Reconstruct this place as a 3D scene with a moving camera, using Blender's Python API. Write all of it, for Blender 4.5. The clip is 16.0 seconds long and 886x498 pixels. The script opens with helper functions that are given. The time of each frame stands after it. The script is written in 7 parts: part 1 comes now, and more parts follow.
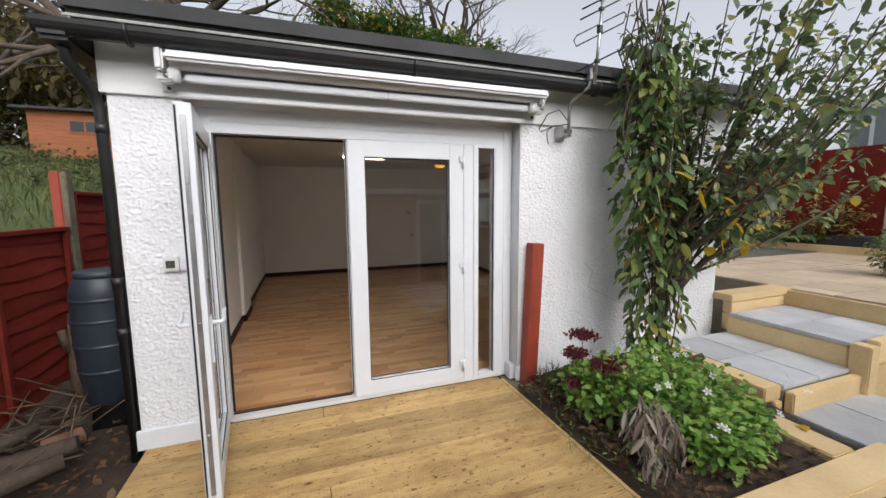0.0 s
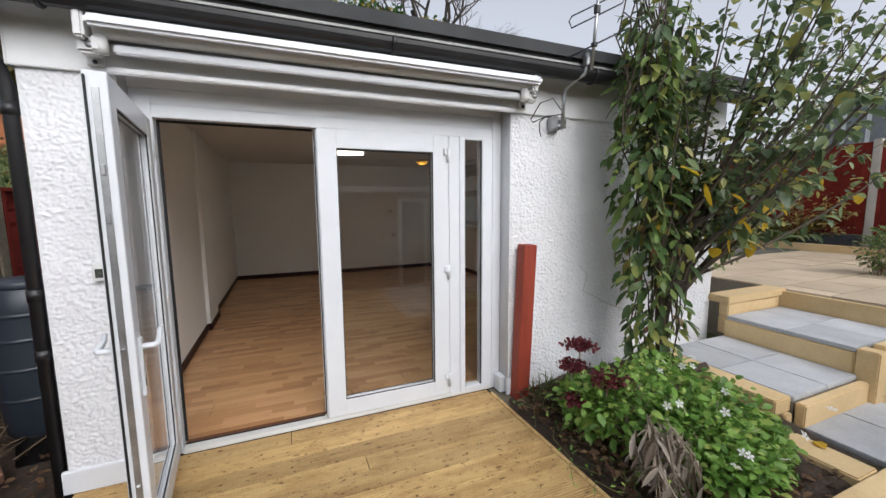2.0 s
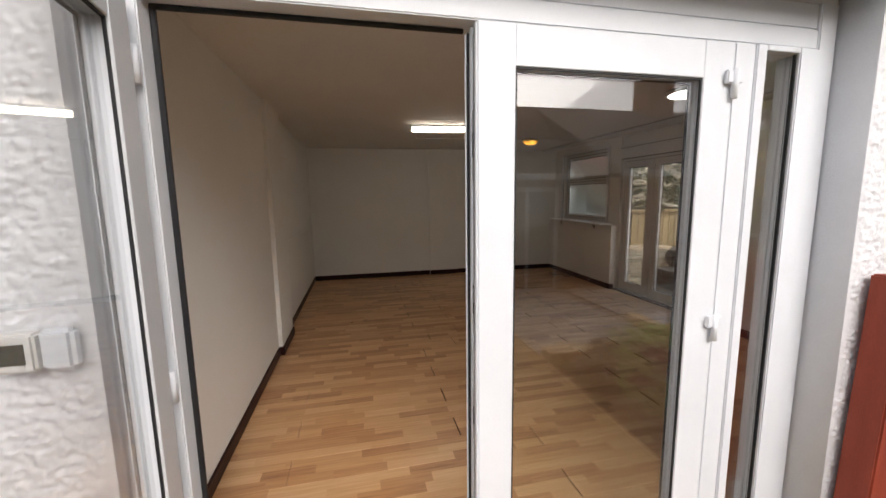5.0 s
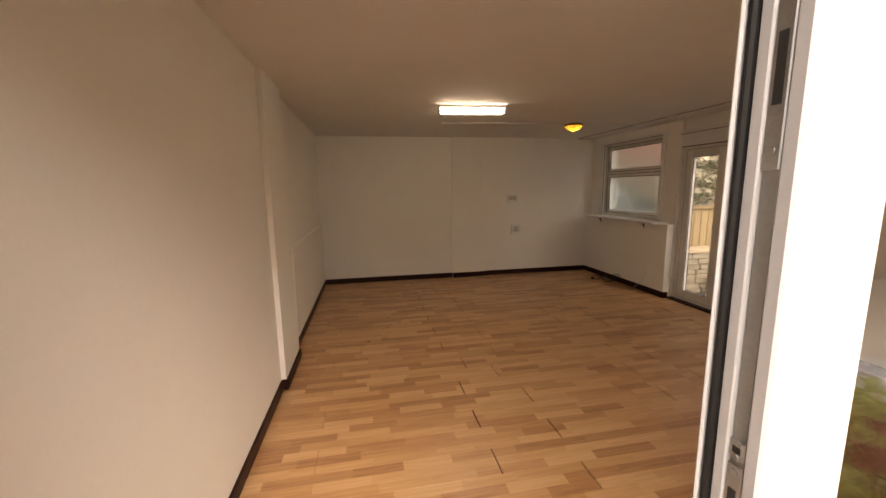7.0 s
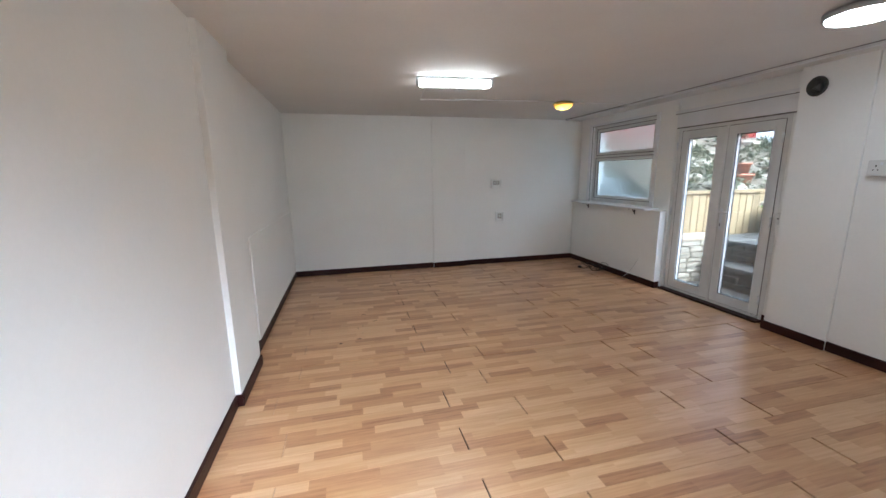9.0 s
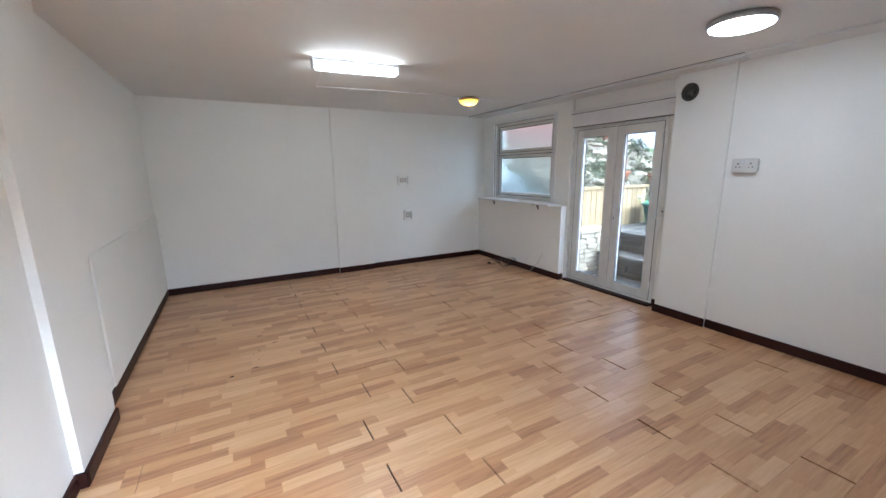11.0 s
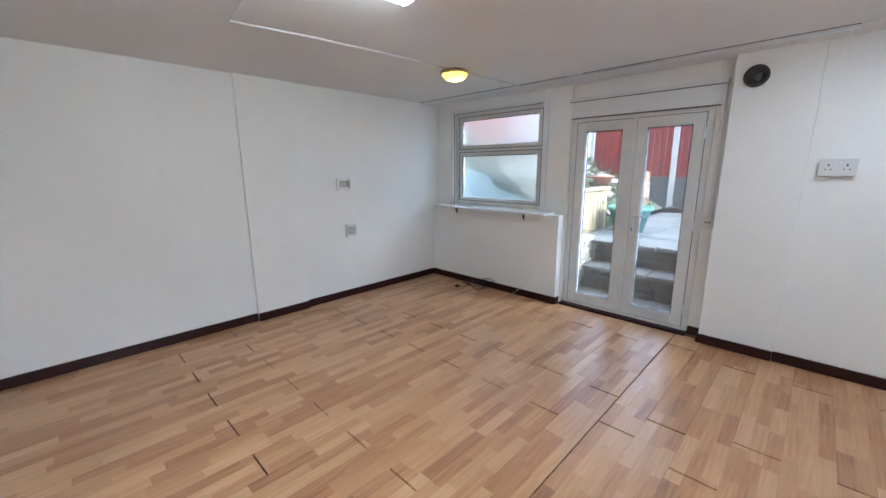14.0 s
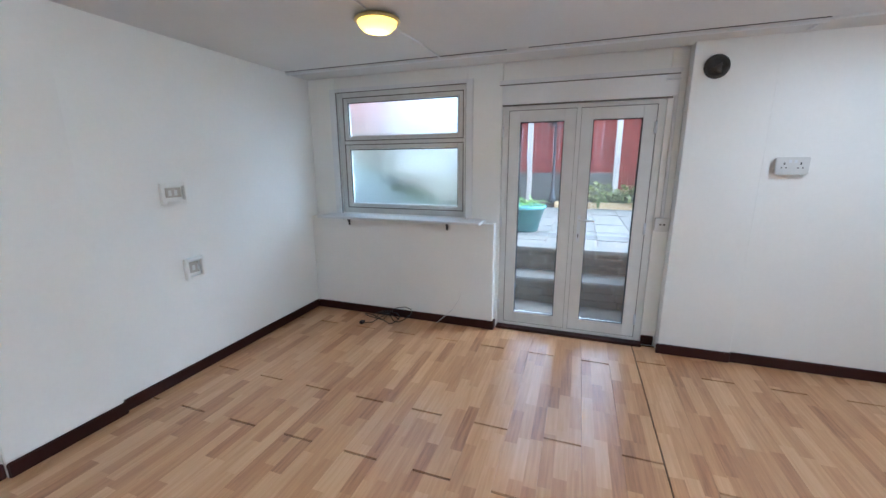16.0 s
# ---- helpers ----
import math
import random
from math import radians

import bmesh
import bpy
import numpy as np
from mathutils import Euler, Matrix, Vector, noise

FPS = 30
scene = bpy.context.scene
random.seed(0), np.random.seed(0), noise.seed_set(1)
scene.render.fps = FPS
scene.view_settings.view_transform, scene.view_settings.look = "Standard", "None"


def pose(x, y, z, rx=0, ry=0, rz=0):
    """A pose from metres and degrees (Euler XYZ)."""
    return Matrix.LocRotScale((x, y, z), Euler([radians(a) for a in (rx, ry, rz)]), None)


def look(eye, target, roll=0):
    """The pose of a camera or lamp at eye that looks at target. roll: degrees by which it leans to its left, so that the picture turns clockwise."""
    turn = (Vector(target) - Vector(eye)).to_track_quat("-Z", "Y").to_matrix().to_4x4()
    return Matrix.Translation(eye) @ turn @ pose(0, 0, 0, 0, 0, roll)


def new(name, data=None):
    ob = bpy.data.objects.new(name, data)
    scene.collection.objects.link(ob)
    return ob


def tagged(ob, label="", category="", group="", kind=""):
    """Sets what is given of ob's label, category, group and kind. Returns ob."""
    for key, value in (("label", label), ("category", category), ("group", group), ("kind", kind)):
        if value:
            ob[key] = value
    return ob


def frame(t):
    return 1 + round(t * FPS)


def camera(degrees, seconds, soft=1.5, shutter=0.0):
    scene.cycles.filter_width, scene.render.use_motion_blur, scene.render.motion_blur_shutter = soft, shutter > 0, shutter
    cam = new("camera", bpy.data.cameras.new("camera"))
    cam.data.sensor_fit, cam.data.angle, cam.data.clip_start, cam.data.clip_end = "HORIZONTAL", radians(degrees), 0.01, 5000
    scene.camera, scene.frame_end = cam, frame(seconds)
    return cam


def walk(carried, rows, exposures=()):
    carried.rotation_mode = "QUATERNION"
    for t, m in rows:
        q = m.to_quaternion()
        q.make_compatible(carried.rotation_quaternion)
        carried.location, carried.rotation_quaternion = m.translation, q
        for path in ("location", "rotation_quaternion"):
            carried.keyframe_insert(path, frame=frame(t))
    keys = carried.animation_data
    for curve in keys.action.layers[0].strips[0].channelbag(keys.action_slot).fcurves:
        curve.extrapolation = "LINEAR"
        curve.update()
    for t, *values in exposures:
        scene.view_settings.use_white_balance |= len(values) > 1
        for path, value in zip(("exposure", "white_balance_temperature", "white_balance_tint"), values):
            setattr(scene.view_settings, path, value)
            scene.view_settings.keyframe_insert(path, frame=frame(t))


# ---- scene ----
cam = camera(98.5, 16.0)
METRES, EYE, TILT, LEAN, TURN = 6.5, 1.5, 0.0, 0.0, -19.8
ROWS = [
    (0.0, 0.0, 0.0, 0.0, -0.05, -6.56, 0.48),
    (0.5, -0.0031, -0.001, 0.001, -1.04, -6.62, 0.54),
    (1.0, -0.0007, 0.0079, 0.0008, -2.18, -6.64, 0.58),
    (1.5, 0.0032, 0.0259, 0.0001, -2.42, -6.7, 0.57),
    (2.0, -0.0001, 0.0458, -0.0014, -2.61, -6.73, 0.5),
    (2.5, -0.0198, 0.0743, -0.0005, -2.75, -6.85, 0.46),
    (3.0, -0.038, 0.1032, -0.002, -2.78, -6.83, 0.47),
    (3.5, -0.049, 0.1462, -0.0044, -2.35, -6.79, 0.5),
    (4.0, -0.0663, 0.1822, -0.0052, 1.91, -6.71, 0.5),
    (6.5, -0.1392, 0.3419, 0.0009, 8.72, -8.94, 0.82),
    (7.0, -0.1511, 0.3629, 0.0016, 8.66, -8.96, 0.83),
    (7.5, -0.1532, 0.3835, -0.0007, 8.5, -8.88, 0.78),
    (8.0, -0.1477, 0.4037, -0.0011, 8.44, -8.95, 0.83),
    (8.5, -0.1538, 0.4152, -0.0048, 8.28, -9.84, 0.7),
    (9.0, -0.1604, 0.4225, -0.0017, 5.68, -11.12, 0.69),
    (9.5, -0.1627, 0.4257, -0.0001, 2.33, -11.31, 0.7),
    (10.0, -0.158, 0.4322, -0.0007, -1.24, -11.42, 0.75),
    (12.5, -0.2164, 0.5742, -0.0043, -16.08, -11.76, 0.38),
    (13.0, -0.2297, 0.6183, -0.0025, -16.69, -11.73, 0.38),
    (13.5, -0.2497, 0.6684, -0.0005, -21.2, -11.91, 0.27),
    (14.0, -0.2619, 0.7132, -0.0002, -25.86, -11.87, 0.3),
    (14.5, -0.2646, 0.7728, 0.0014, -29.3, -11.99, 0.28),
    (15.0, -0.2746, 0.8269, 0.0002, -33.45, -12.01, 0.24),
    (15.5, -0.2754, 0.8734, 0.0031, -43.69, -12.32, 0.32),
    (16.0, -0.2571, 0.923, 0.0037, -50.86, -12.69, 0.31),
]
EXPOSURES = [(0.0, 0.16, 6450, 11), (3.5, 0.13, 6150, 10), (4.2, 0.20, 6200, 11), (5.2, 0.48, 7000, 14), (6.3, 0.84, 8700, 23), (7.0, 1.18, 8600, 20), (7.6, 1.46, 7800, 16),
             (8.0, 1.80, 6200, 10), (8.4, 1.94, 5600, 8), (9.0, 2.10, 5100, 6), (10.0, 2.28, 4950, 5), (12.5, 2.54, 4900, 5), (14.5, 2.64, 4800, 5), (16.0, 2.68, 4720, 4)]
walk(cam, [(t, pose(0, 0, EYE, TILT, LEAN, TURN) @ pose(METRES * x, METRES * y, METRES * z, 90 + pitch, roll, yaw)) for t, x, y, z, yaw, pitch, roll in ROWS], EXPOSURES)

# ---- world, sun, exposure ----
world = bpy.data.worlds.new("world")
scene.world = world
world.use_nodes = True
wn, wl = world.node_tree.nodes, world.node_tree.links
sky = wn.new("ShaderNodeTexSky")
sky.sky_type, sky.sun_disc = "NISHITA", False
sky.sun_elevation, sky.sun_rotation = radians(37), radians(168)
sky.air_density, sky.dust_density, sky.ozone_density = 1.0, 4.0, 1.0
grey = wn.new("ShaderNodeHueSaturation")
grey.inputs["Saturation"].default_value = 0.22
wl.new(sky.outputs[0], grey.inputs["Color"])
veil = wn.new("ShaderNodeMix")
veil.data_type, veil.blend_type = "RGBA", "ADD"
veil.inputs["Factor"].default_value = 1.0
veil.inputs["B"].default_value = (1.10, 1.15, 1.36, 1)
wl.new(grey.outputs[0], veil.inputs["A"])
wl.new(veil.outputs["Result"], wn["Background"].inputs["Color"])
wn["Background"].inputs["Strength"].default_value = 0.15
sun = new("sun", bpy.data.lights.new("sun", "SUN"))
sun.data.energy, sun.data.angle, sun.data.color = 1.36, radians(60), (1.0, 0.97, 0.93)
sun.matrix_world = look((1.8, -8.7, 6.7), (0, 0, 0))

# ---- material helpers ----
def nodes_of(name):
    m = bpy.data.materials.new(name)
    m.use_nodes = True
    t = m.node_tree
    return m, t.nodes, t.links, t.nodes["Principled BSDF"]


def math_node(n, l, op, a, b=None, c=None):
    k = n.new("ShaderNodeMath")
    k.operation = op
    for i, v in enumerate((a, b, c)):
        if v is None:
            continue
        if isinstance(v, (int, float)):
            k.inputs[i].default_value = v
        else:
            l.new(v, k.inputs[i])
    return k.outputs[0]


def ramp_node(n, l, fac, stops):
    r = n.new("ShaderNodeValToRGB")
    e = r.color_ramp.elements
    while len(e) < len(stops):
        e.new(0.5)
    for k, (p, c) in zip(e, stops):
        k.position, k.color = p, (*c, 1)
    l.new(fac, r.inputs[0])
    return r.outputs[0]


def noise_node(n, l, vec, scale, detail=4, rough=0.55):
    k = n.new("ShaderNodeTexNoise")
    k.inputs["Scale"].default_value, k.inputs["Detail"].default_value, k.inputs["Roughness"].default_value = scale, detail, rough
    if vec is not None:
        l.new(vec, k.inputs["Vector"])
    return k.outputs["Fac"]


def surface(name, c1, c2, scale=3.0, fine=60.0, rough=0.6, bump=0.2, depth=0.004, metal=0.0, stretch=(1, 1, 1), rand=0.0, island=0.0, mid=0.5, spec=0.5):
    """Two-scale colour variation between c1 and c2, fine relief, and a small random lightness for each piece."""
    m, n, l, p = nodes_of(name)
    tc = n.new("ShaderNodeTexCoord")
    mp = n.new("ShaderNodeMapping")
    mp.inputs["Scale"].default_value = stretch
    l.new(tc.outputs["Object"], mp.inputs[0])
    info = n.new("ShaderNodeObjectInfo")
    vec = n.new("ShaderNodeVectorMath")
    vec.operation = "MULTIPLY_ADD"
    l.new(info.outputs["Random"], vec.inputs[0])
    vec.inputs[1].default_value = (17, 31, 23)
    l.new(mp.outputs[0], vec.inputs[2])
    big, small = noise_node(n, l, vec.outputs[0], scale), noise_node(n, l, vec.outputs[0], fine, 6, 0.65)
    f = math_node(n, l, "ADD", math_node(n, l, "MULTIPLY", big, 0.6), math_node(n, l, "MULTIPLY", small, 0.4))
    col = ramp_node(n, l, f, [(mid - 0.18, c1), (mid + 0.18, c2)])
    if rand or island:
        if island:
            g = n.new("ShaderNodeNewGeometry")
            src, amount = g.outputs["Random Per Island"], island
        else:
            src, amount = info.outputs["Random"], rand
        hv = n.new("ShaderNodeHueSaturation")
        l.new(math_node(n, l, "MULTIPLY_ADD", src, 2 * amount, 1 - amount), hv.inputs["Value"])
        l.new(col, hv.inputs["Color"])
        col = hv.outputs[0]
    l.new(col, p.inputs["Base Color"])
    r = math_node(n, l, "MULTIPLY_ADD", small, 0.3, rough - 0.15)
    l.new(r, p.inputs["Roughness"])
    p.inputs["Metallic"].default_value = metal
    p.inputs["Specular IOR Level"].default_value = spec
    if bump:
        b = n.new("ShaderNodeBump")
        b.inputs["Strength"].default_value, b.inputs["Distance"].default_value = bump, depth
        l.new(small, b.inputs["Height"])
        l.new(b.outputs[0], p.inputs["Normal"])
    return m


def leaf_material(name, stops, rough=0.45):
    """Foliage whose colour varies from leaf to leaf, a little light passing through."""
    m, n, l, p = nodes_of(name)
    g = n.new("ShaderNodeNewGeometry")
    col = ramp_node(n, l, g.outputs["Random Per Island"], stops)
    l.new(col, p.inputs["Base Color"])
    p.inputs["Roughness"].default_value = rough
    p.inputs["Transmission Weight"].default_value = 0.0
    tr = n.new("ShaderNodeBsdfTranslucent")
    l.new(col, tr.inputs["Color"])
    mx = n.new("ShaderNodeMixShader")
    mx.inputs[0].default_value = 0.42
    l.new(p.outputs[0], mx.inputs[1])
    l.new(tr.outputs[0], mx.inputs[2])
    l.new(mx.outputs[0], n["Material Output"].inputs["Surface"])
    return m


def glass_material(name, rough=0.0, tint=(0.985, 0.99, 0.988), bump=0.0):
    m, n, l, p = nodes_of(name)
    p.inputs["Base Color"].default_value = (*tint, 1)
    p.inputs["Roughness"].default_value, p.inputs["IOR"].default_value, p.inputs["Transmission Weight"].default_value = rough, 1.5, 1.0
    if bump:
        b = n.new("ShaderNodeBump")
        b.inputs["Strength"].default_value, b.inputs["Distance"].default_value = bump, 0.004
        l.new(noise_node(n, l, n.new("ShaderNodeTexCoord").outputs["Object"], 45, 3), b.inputs["Height"])
        l.new(b.outputs[0], p.inputs["Normal"])
    return m


def film_glare_glass(name):
    """Clear glass, streaky with dried condensation; the film also paints in sky glare."""
    m = glass_material(name)
    n, l, p = m.node_tree.nodes, m.node_tree.links, m.node_tree.nodes["Principled BSDF"]
    film = n.new("ShaderNodeBsdfTranslucent")
    film.inputs["Color"].default_value = (0.86, 0.88, 0.87, 1)
    mp = n.new("ShaderNodeMapping")
    mp.inputs["Scale"].default_value = (6, 6, 1.2)
    l.new(n.new("ShaderNodeTexCoord").outputs["Object"], mp.inputs[0])
    k = math_node(n, l, "MULTIPLY_ADD", noise_node(n, l, mp.outputs[0], 2.2, 5, 0.6), 0.010, -0.001)
    mx = n.new("ShaderNodeMixShader")
    l.new(k, mx.inputs[0])
    l.new(p.outputs[0], mx.inputs[1])
    l.new(film.outputs[0], mx.inputs[2])
    l.new(mx.outputs[0], n["Material Output"].inputs["Surface"])
    return m


def lamp_material(name, colour, strength):
    m, n, l, p = nodes_of(name)
    p.inputs["Base Color"].default_value = (0.8, 0.8, 0.78, 1)
    p.inputs["Emission Color"].default_value, p.inputs["Emission Strength"].default_value = (*colour, 1), strength
    return m


def amber_glass(name):
    """Frosted amber glass that spreads the light of the bulb behind it."""
    m, n, l, p = nodes_of(name)
    p.inputs["Base Color"].default_value, p.inputs["Roughness"].default_value = (0.75, 0.55, 0.20, 1), 0.2
    tr = n.new("ShaderNodeBsdfTranslucent")
    tr.inputs["Color"].default_value = (0.95, 0.72, 0.22, 1)
    mx = n.new("ShaderNodeMixShader")
    mx.inputs[0].default_value = 0.8
    l.new(p.outputs[0], mx.inputs[1])
    l.new(tr.outputs[0], mx.inputs[2])
    l.new(mx.outputs[0], n["Material Output"].inputs["Surface"])
    return m


# ---- materials ----
def laminate_material():
    """Three-strip laminate: strips 67 mm wide, cut to blocks of uneven length, each block with its own tone and grain."""
    m, n, l, p = nodes_of("laminate")
    sep = n.new("ShaderNodeSeparateXYZ")
    geo = n.new("ShaderNodeNewGeometry")
    l.new(geo.outputs["Position"], sep.inputs[0])
    x, y = sep.outputs[0], sep.outputs[1]
    strip = math_node(n, l, "FLOOR", math_node(n, l, "DIVIDE", math_node(n, l, "SUBTRACT", y, 5.695), 0.0675))
    w1 = n.new("ShaderNodeTexWhiteNoise")
    w1.noise_dimensions = "1D"
    l.new(strip, w1.inputs["W"])
    shifted = math_node(n, l, "MULTIPLY_ADD", w1.outputs["Value"], 7.0, x)
    wob = n.new("ShaderNodeCombineXYZ")
    l.new(math_node(n, l, "MULTIPLY", shifted, 1.0), wob.inputs[0])
    l.new(strip, wob.inputs[1])
    uneven = math_node(n, l, "MULTIPLY_ADD", noise_node(n, l, wob.outputs[0], 1.3, 0), 0.5, shifted)
    block = math_node(n, l, "FLOOR", math_node(n, l, "DIVIDE", uneven, 0.34))
    cell = n.new("ShaderNodeCombineXYZ")
    l.new(block, cell.inputs[0])
    l.new(strip, cell.inputs[1])
    w2 = n.new("ShaderNodeTexWhiteNoise")
    l.new(cell.outputs[0], w2.inputs["Vector"])
    # grain runs along the board and differs in each block
    gv = n.new("ShaderNodeCombineXYZ")
    l.new(math_node(n, l, "MULTIPLY", x, 2.2), gv.inputs[0])
    l.new(math_node(n, l, "MULTIPLY", y, 38.0), gv.inputs[1])
    l.new(math_node(n, l, "MULTIPLY", w2.outputs["Value"], 40), gv.inputs[2])
    grain = noise_node(n, l, gv.outputs[0], 1.6, 5, 0.6)
    tone = math_node(n, l, "ADD", math_node(n, l, "MULTIPLY", w2.outputs["Value"], 0.56), math_node(n, l, "MULTIPLY_ADD", grain, 0.78, -0.13))
    col = ramp_node(n, l, tone, [(0.10, (0.25, 0.106, 0.042)), (0.32, (0.44, 0.222, 0.095)), (0.60, (0.565, 0.320, 0.150)), (0.92, (0.68, 0.438, 0.236))])
    stain = noise_node(n, l, geo.outputs["Position"], 1.1, 5, 0.6)
    hv = n.new("ShaderNodeHueSaturation")
    l.new(math_node(n, l, "MULTIPLY_ADD", stain, 0.22, 0.89), hv.inputs["Value"])
    l.new(col, hv.inputs["Color"])
    l.new(hv.outputs[0], p.inputs["Base Color"])
    l.new(math_node(n, l, "MULTIPLY_ADD", noise_node(n, l, geo.outputs["Position"], 2.5, 3), 0.14, 0.29), p.inputs["Roughness"])
    p.inputs["Specular IOR Level"].default_value = 0.95
    b = n.new("ShaderNodeBump")
    b.inputs["Strength"].default_value, b.inputs["Distance"].default_value = 0.12, 0.002
    l.new(grain, b.inputs["Height"])
    l.new(b.outputs[0], p.inputs["Normal"])
    return m


M_LAM = laminate_material()
M_RENDER = surface("white_roughcast", (0.68, 0.69, 0.71), (0.77, 0.78, 0.80), 4, 160, 0.8, 0.7, 0.004)
M_PLASTER = surface("white_wall_paint", (0.81, 0.81, 0.780), (0.86, 0.86, 0.832), 1.3, 40, 0.62, 0.08, 0.003)
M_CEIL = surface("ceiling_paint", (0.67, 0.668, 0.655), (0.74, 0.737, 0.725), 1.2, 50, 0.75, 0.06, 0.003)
M_UPVC = surface("white_upvc", (0.65, 0.675, 0.71), (0.71, 0.735, 0.77), 5, 200, 0.32, 0.0)
M_UPVC_OLD = surface("greyed_upvc", (0.62, 0.62, 0.60), (0.74, 0.74, 0.72), 6, 120, 0.38, 0.03, 0.001)
M_WHITE = surface("white_gloss_paint", (0.72, 0.73, 0.74), (0.80, 0.81, 0.82), 4, 70, 0.45, 0.06, 0.002)
M_SKIRT = surface("dark_brown_gloss", (0.016, 0.0030, 0.0026), (0.036, 0.0075, 0.0055), 5, 80, 0.45, 0.1, 0.002, spec=0.3)
M_STRIPWOOD = surface("brown_threshold_wood", (0.09, 0.035, 0.018), (0.17, 0.07, 0.036), 5, 80, 0.5, 0.1, 0.002, stretch=(0.3, 4, 4))
M_GLASS = glass_material("clear_glass")
M_HAZE = film_glare_glass("film_and_glare_glass")
M_FROST = glass_material("frosted_glass", 0.42, (0.70, 0.77, 0.77), 0.5)
M_BLACK = surface("black_plastic", (0.008, 0.008, 0.009), (0.02, 0.02, 0.022), 8, 90, 0.4, 0.1, 0.001)
M_RUBBER = surface("black_gasket", (0.006, 0.006, 0.007), (0.012, 0.012, 0.014), 8, 90, 0.6, 0.0)
M_TRIM = surface("dirty_white_trim", (0.16, 0.16, 0.155), (0.42, 0.42, 0.40), 3, 60, 0.6, 0.1, 0.002)
M_FELT = surface("roof_felt", (0.025, 0.026, 0.028), (0.055, 0.057, 0.06), 3, 200, 0.85, 0.5, 0.003)
M_STEEL = surface("galvanised_steel", (0.32, 0.33, 0.34), (0.55, 0.56, 0.57), 12, 120, 0.38, 0.1, 0.001, metal=0.9)
M_STRIP = surface("dull_lock_steel", (0.26, 0.255, 0.25), (0.40, 0.395, 0.38), 9, 120, 0.45, 0.05, 0.001, metal=0.6)
M_ALU = surface("powder_coated_aluminium", (0.58, 0.58, 0.58), (0.70, 0.70, 0.70), 6, 80, 0.35, 0.03, 0.001)
M_DECK = surface("decking_pine", (0.37, 0.235, 0.095), (0.62, 0.44, 0.20), 1.6, 20, 0.62, 0.3, 0.003, stretch=(0.5, 9, 9), rand=0.16)


def knots(m):
    """Dark knots and brown water stains on a timber material."""
    n, l, p = m.node_tree.nodes, m.node_tree.links, m.node_tree.nodes["Principled BSDF"]
    src = p.inputs["Base Color"].links[0].from_socket
    tc = n.new("ShaderNodeTexCoord")
    info = n.new("ShaderNodeObjectInfo")
    v = n.new("ShaderNodeVectorMath")
    v.operation = "MULTIPLY_ADD"
    l.new(info.outputs["Random"], v.inputs[0])
    v.inputs[1].default_value = (37, 11, 5)
    sq = n.new("ShaderNodeVectorMath")
    sq.operation = "MULTIPLY"
    l.new(tc.outputs["Object"], sq.inputs[0])
    sq.inputs[1].default_value = (2.2, 5.0, 0.0)
    l.new(sq.outputs[0], v.inputs[2])
    vor = n.new("ShaderNodeTexVoronoi")
    vor.inputs["Scale"].default_value = 1.3
    l.new(v.outputs[0], vor.inputs["Vector"])
    k = ramp_node(n, l, vor.outputs["Distance"], [(0.03, (0.22, 0.16, 0.12)), (0.09, (1, 1, 1))])
    st = ramp_node(n, l, noise_node(n, l, v.outputs[0], 1.1, 6, 0.7), [(0.32, (0.66, 0.58, 0.50)), (0.55, (1, 1, 1))])
    sp = ramp_node(n, l, noise_node(n, l, v.outputs[0], 9.0, 4, 0.65), [(0.31, (0.26, 0.19, 0.14)), (0.42, (1, 1, 1))])
    for f in (k, st, sp):
        mx = n.new("ShaderNodeMix")
        mx.data_type, mx.blend_type = "RGBA", "MULTIPLY"
        mx.inputs["Factor"].default_value = 1.0
        l.new(src, mx.inputs["A"])
        l.new(f, mx.inputs["B"])
        src = mx.outputs["Result"]
    l.new(src, p.inputs["Base Color"])


knots(M_DECK)
M_SLEEPER = surface("new_sleeper_timber", (0.56, 0.40, 0.20), (0.74, 0.56, 0.31), 1.4, 22, 0.65, 0.3, 0.003, stretch=(2, 2, 2), rand=0.10)
M_SLAB = surface("grey_slab", (0.34, 0.355, 0.375), (0.56, 0.575, 0.60), 3, 70, 0.5, 0.25, 0.004, rand=0.20)
M_SANDSTONE = surface("buff_sandstone", (0.36, 0.28, 0.19), (0.56, 0.46, 0.33), 2.0, 50, 0.65, 0.3, 0.005, rand=0.14)
M_JOINT = surface("mortar", (0.20, 0.17, 0.13), (0.30, 0.26, 0.21), 6, 120, 0.9, 0.4, 0.004)
M_STONE = surface("walling_stone", (0.22, 0.20, 0.16), (0.42, 0.37, 0.27), 4, 50, 0.85, 0.6, 0.01, rand=0.2)
M_RED = surface("red_fence_stain", (0.12, 0.014, 0.010), (0.21, 0.030, 0.021), 2.5, 60, 0.9, 0.4, 0.004, stretch=(1, 1, 3), rand=0.12, spec=0.15)
M_REDPOST = surface("red_stained_post", (0.20, 0.028, 0.014), (0.34, 0.06, 0.030), 3, 50, 0.6, 0.3, 0.003, stretch=(6, 6, 1))
M_WEATHERED = surface("weathered_grey_slab", (0.062, 0.060, 0.052), (0.13, 0.125, 0.108), 3, 60, 0.75, 0.3, 0.004, rand=0.12)
M_MOSSY = surface("wet_mossy_stone", (0.012, 0.013, 0.008), (0.045, 0.042, 0.027), 6, 50, 0.7, 0.7, 0.01, rand=0.3)
M_TIMBER = surface("pale_board", (0.20, 0.145, 0.072), (0.31, 0.235, 0.12), 1.4, 22, 0.7, 0.3, 0.003, stretch=(3, 3, 0.6), rand=0.12)
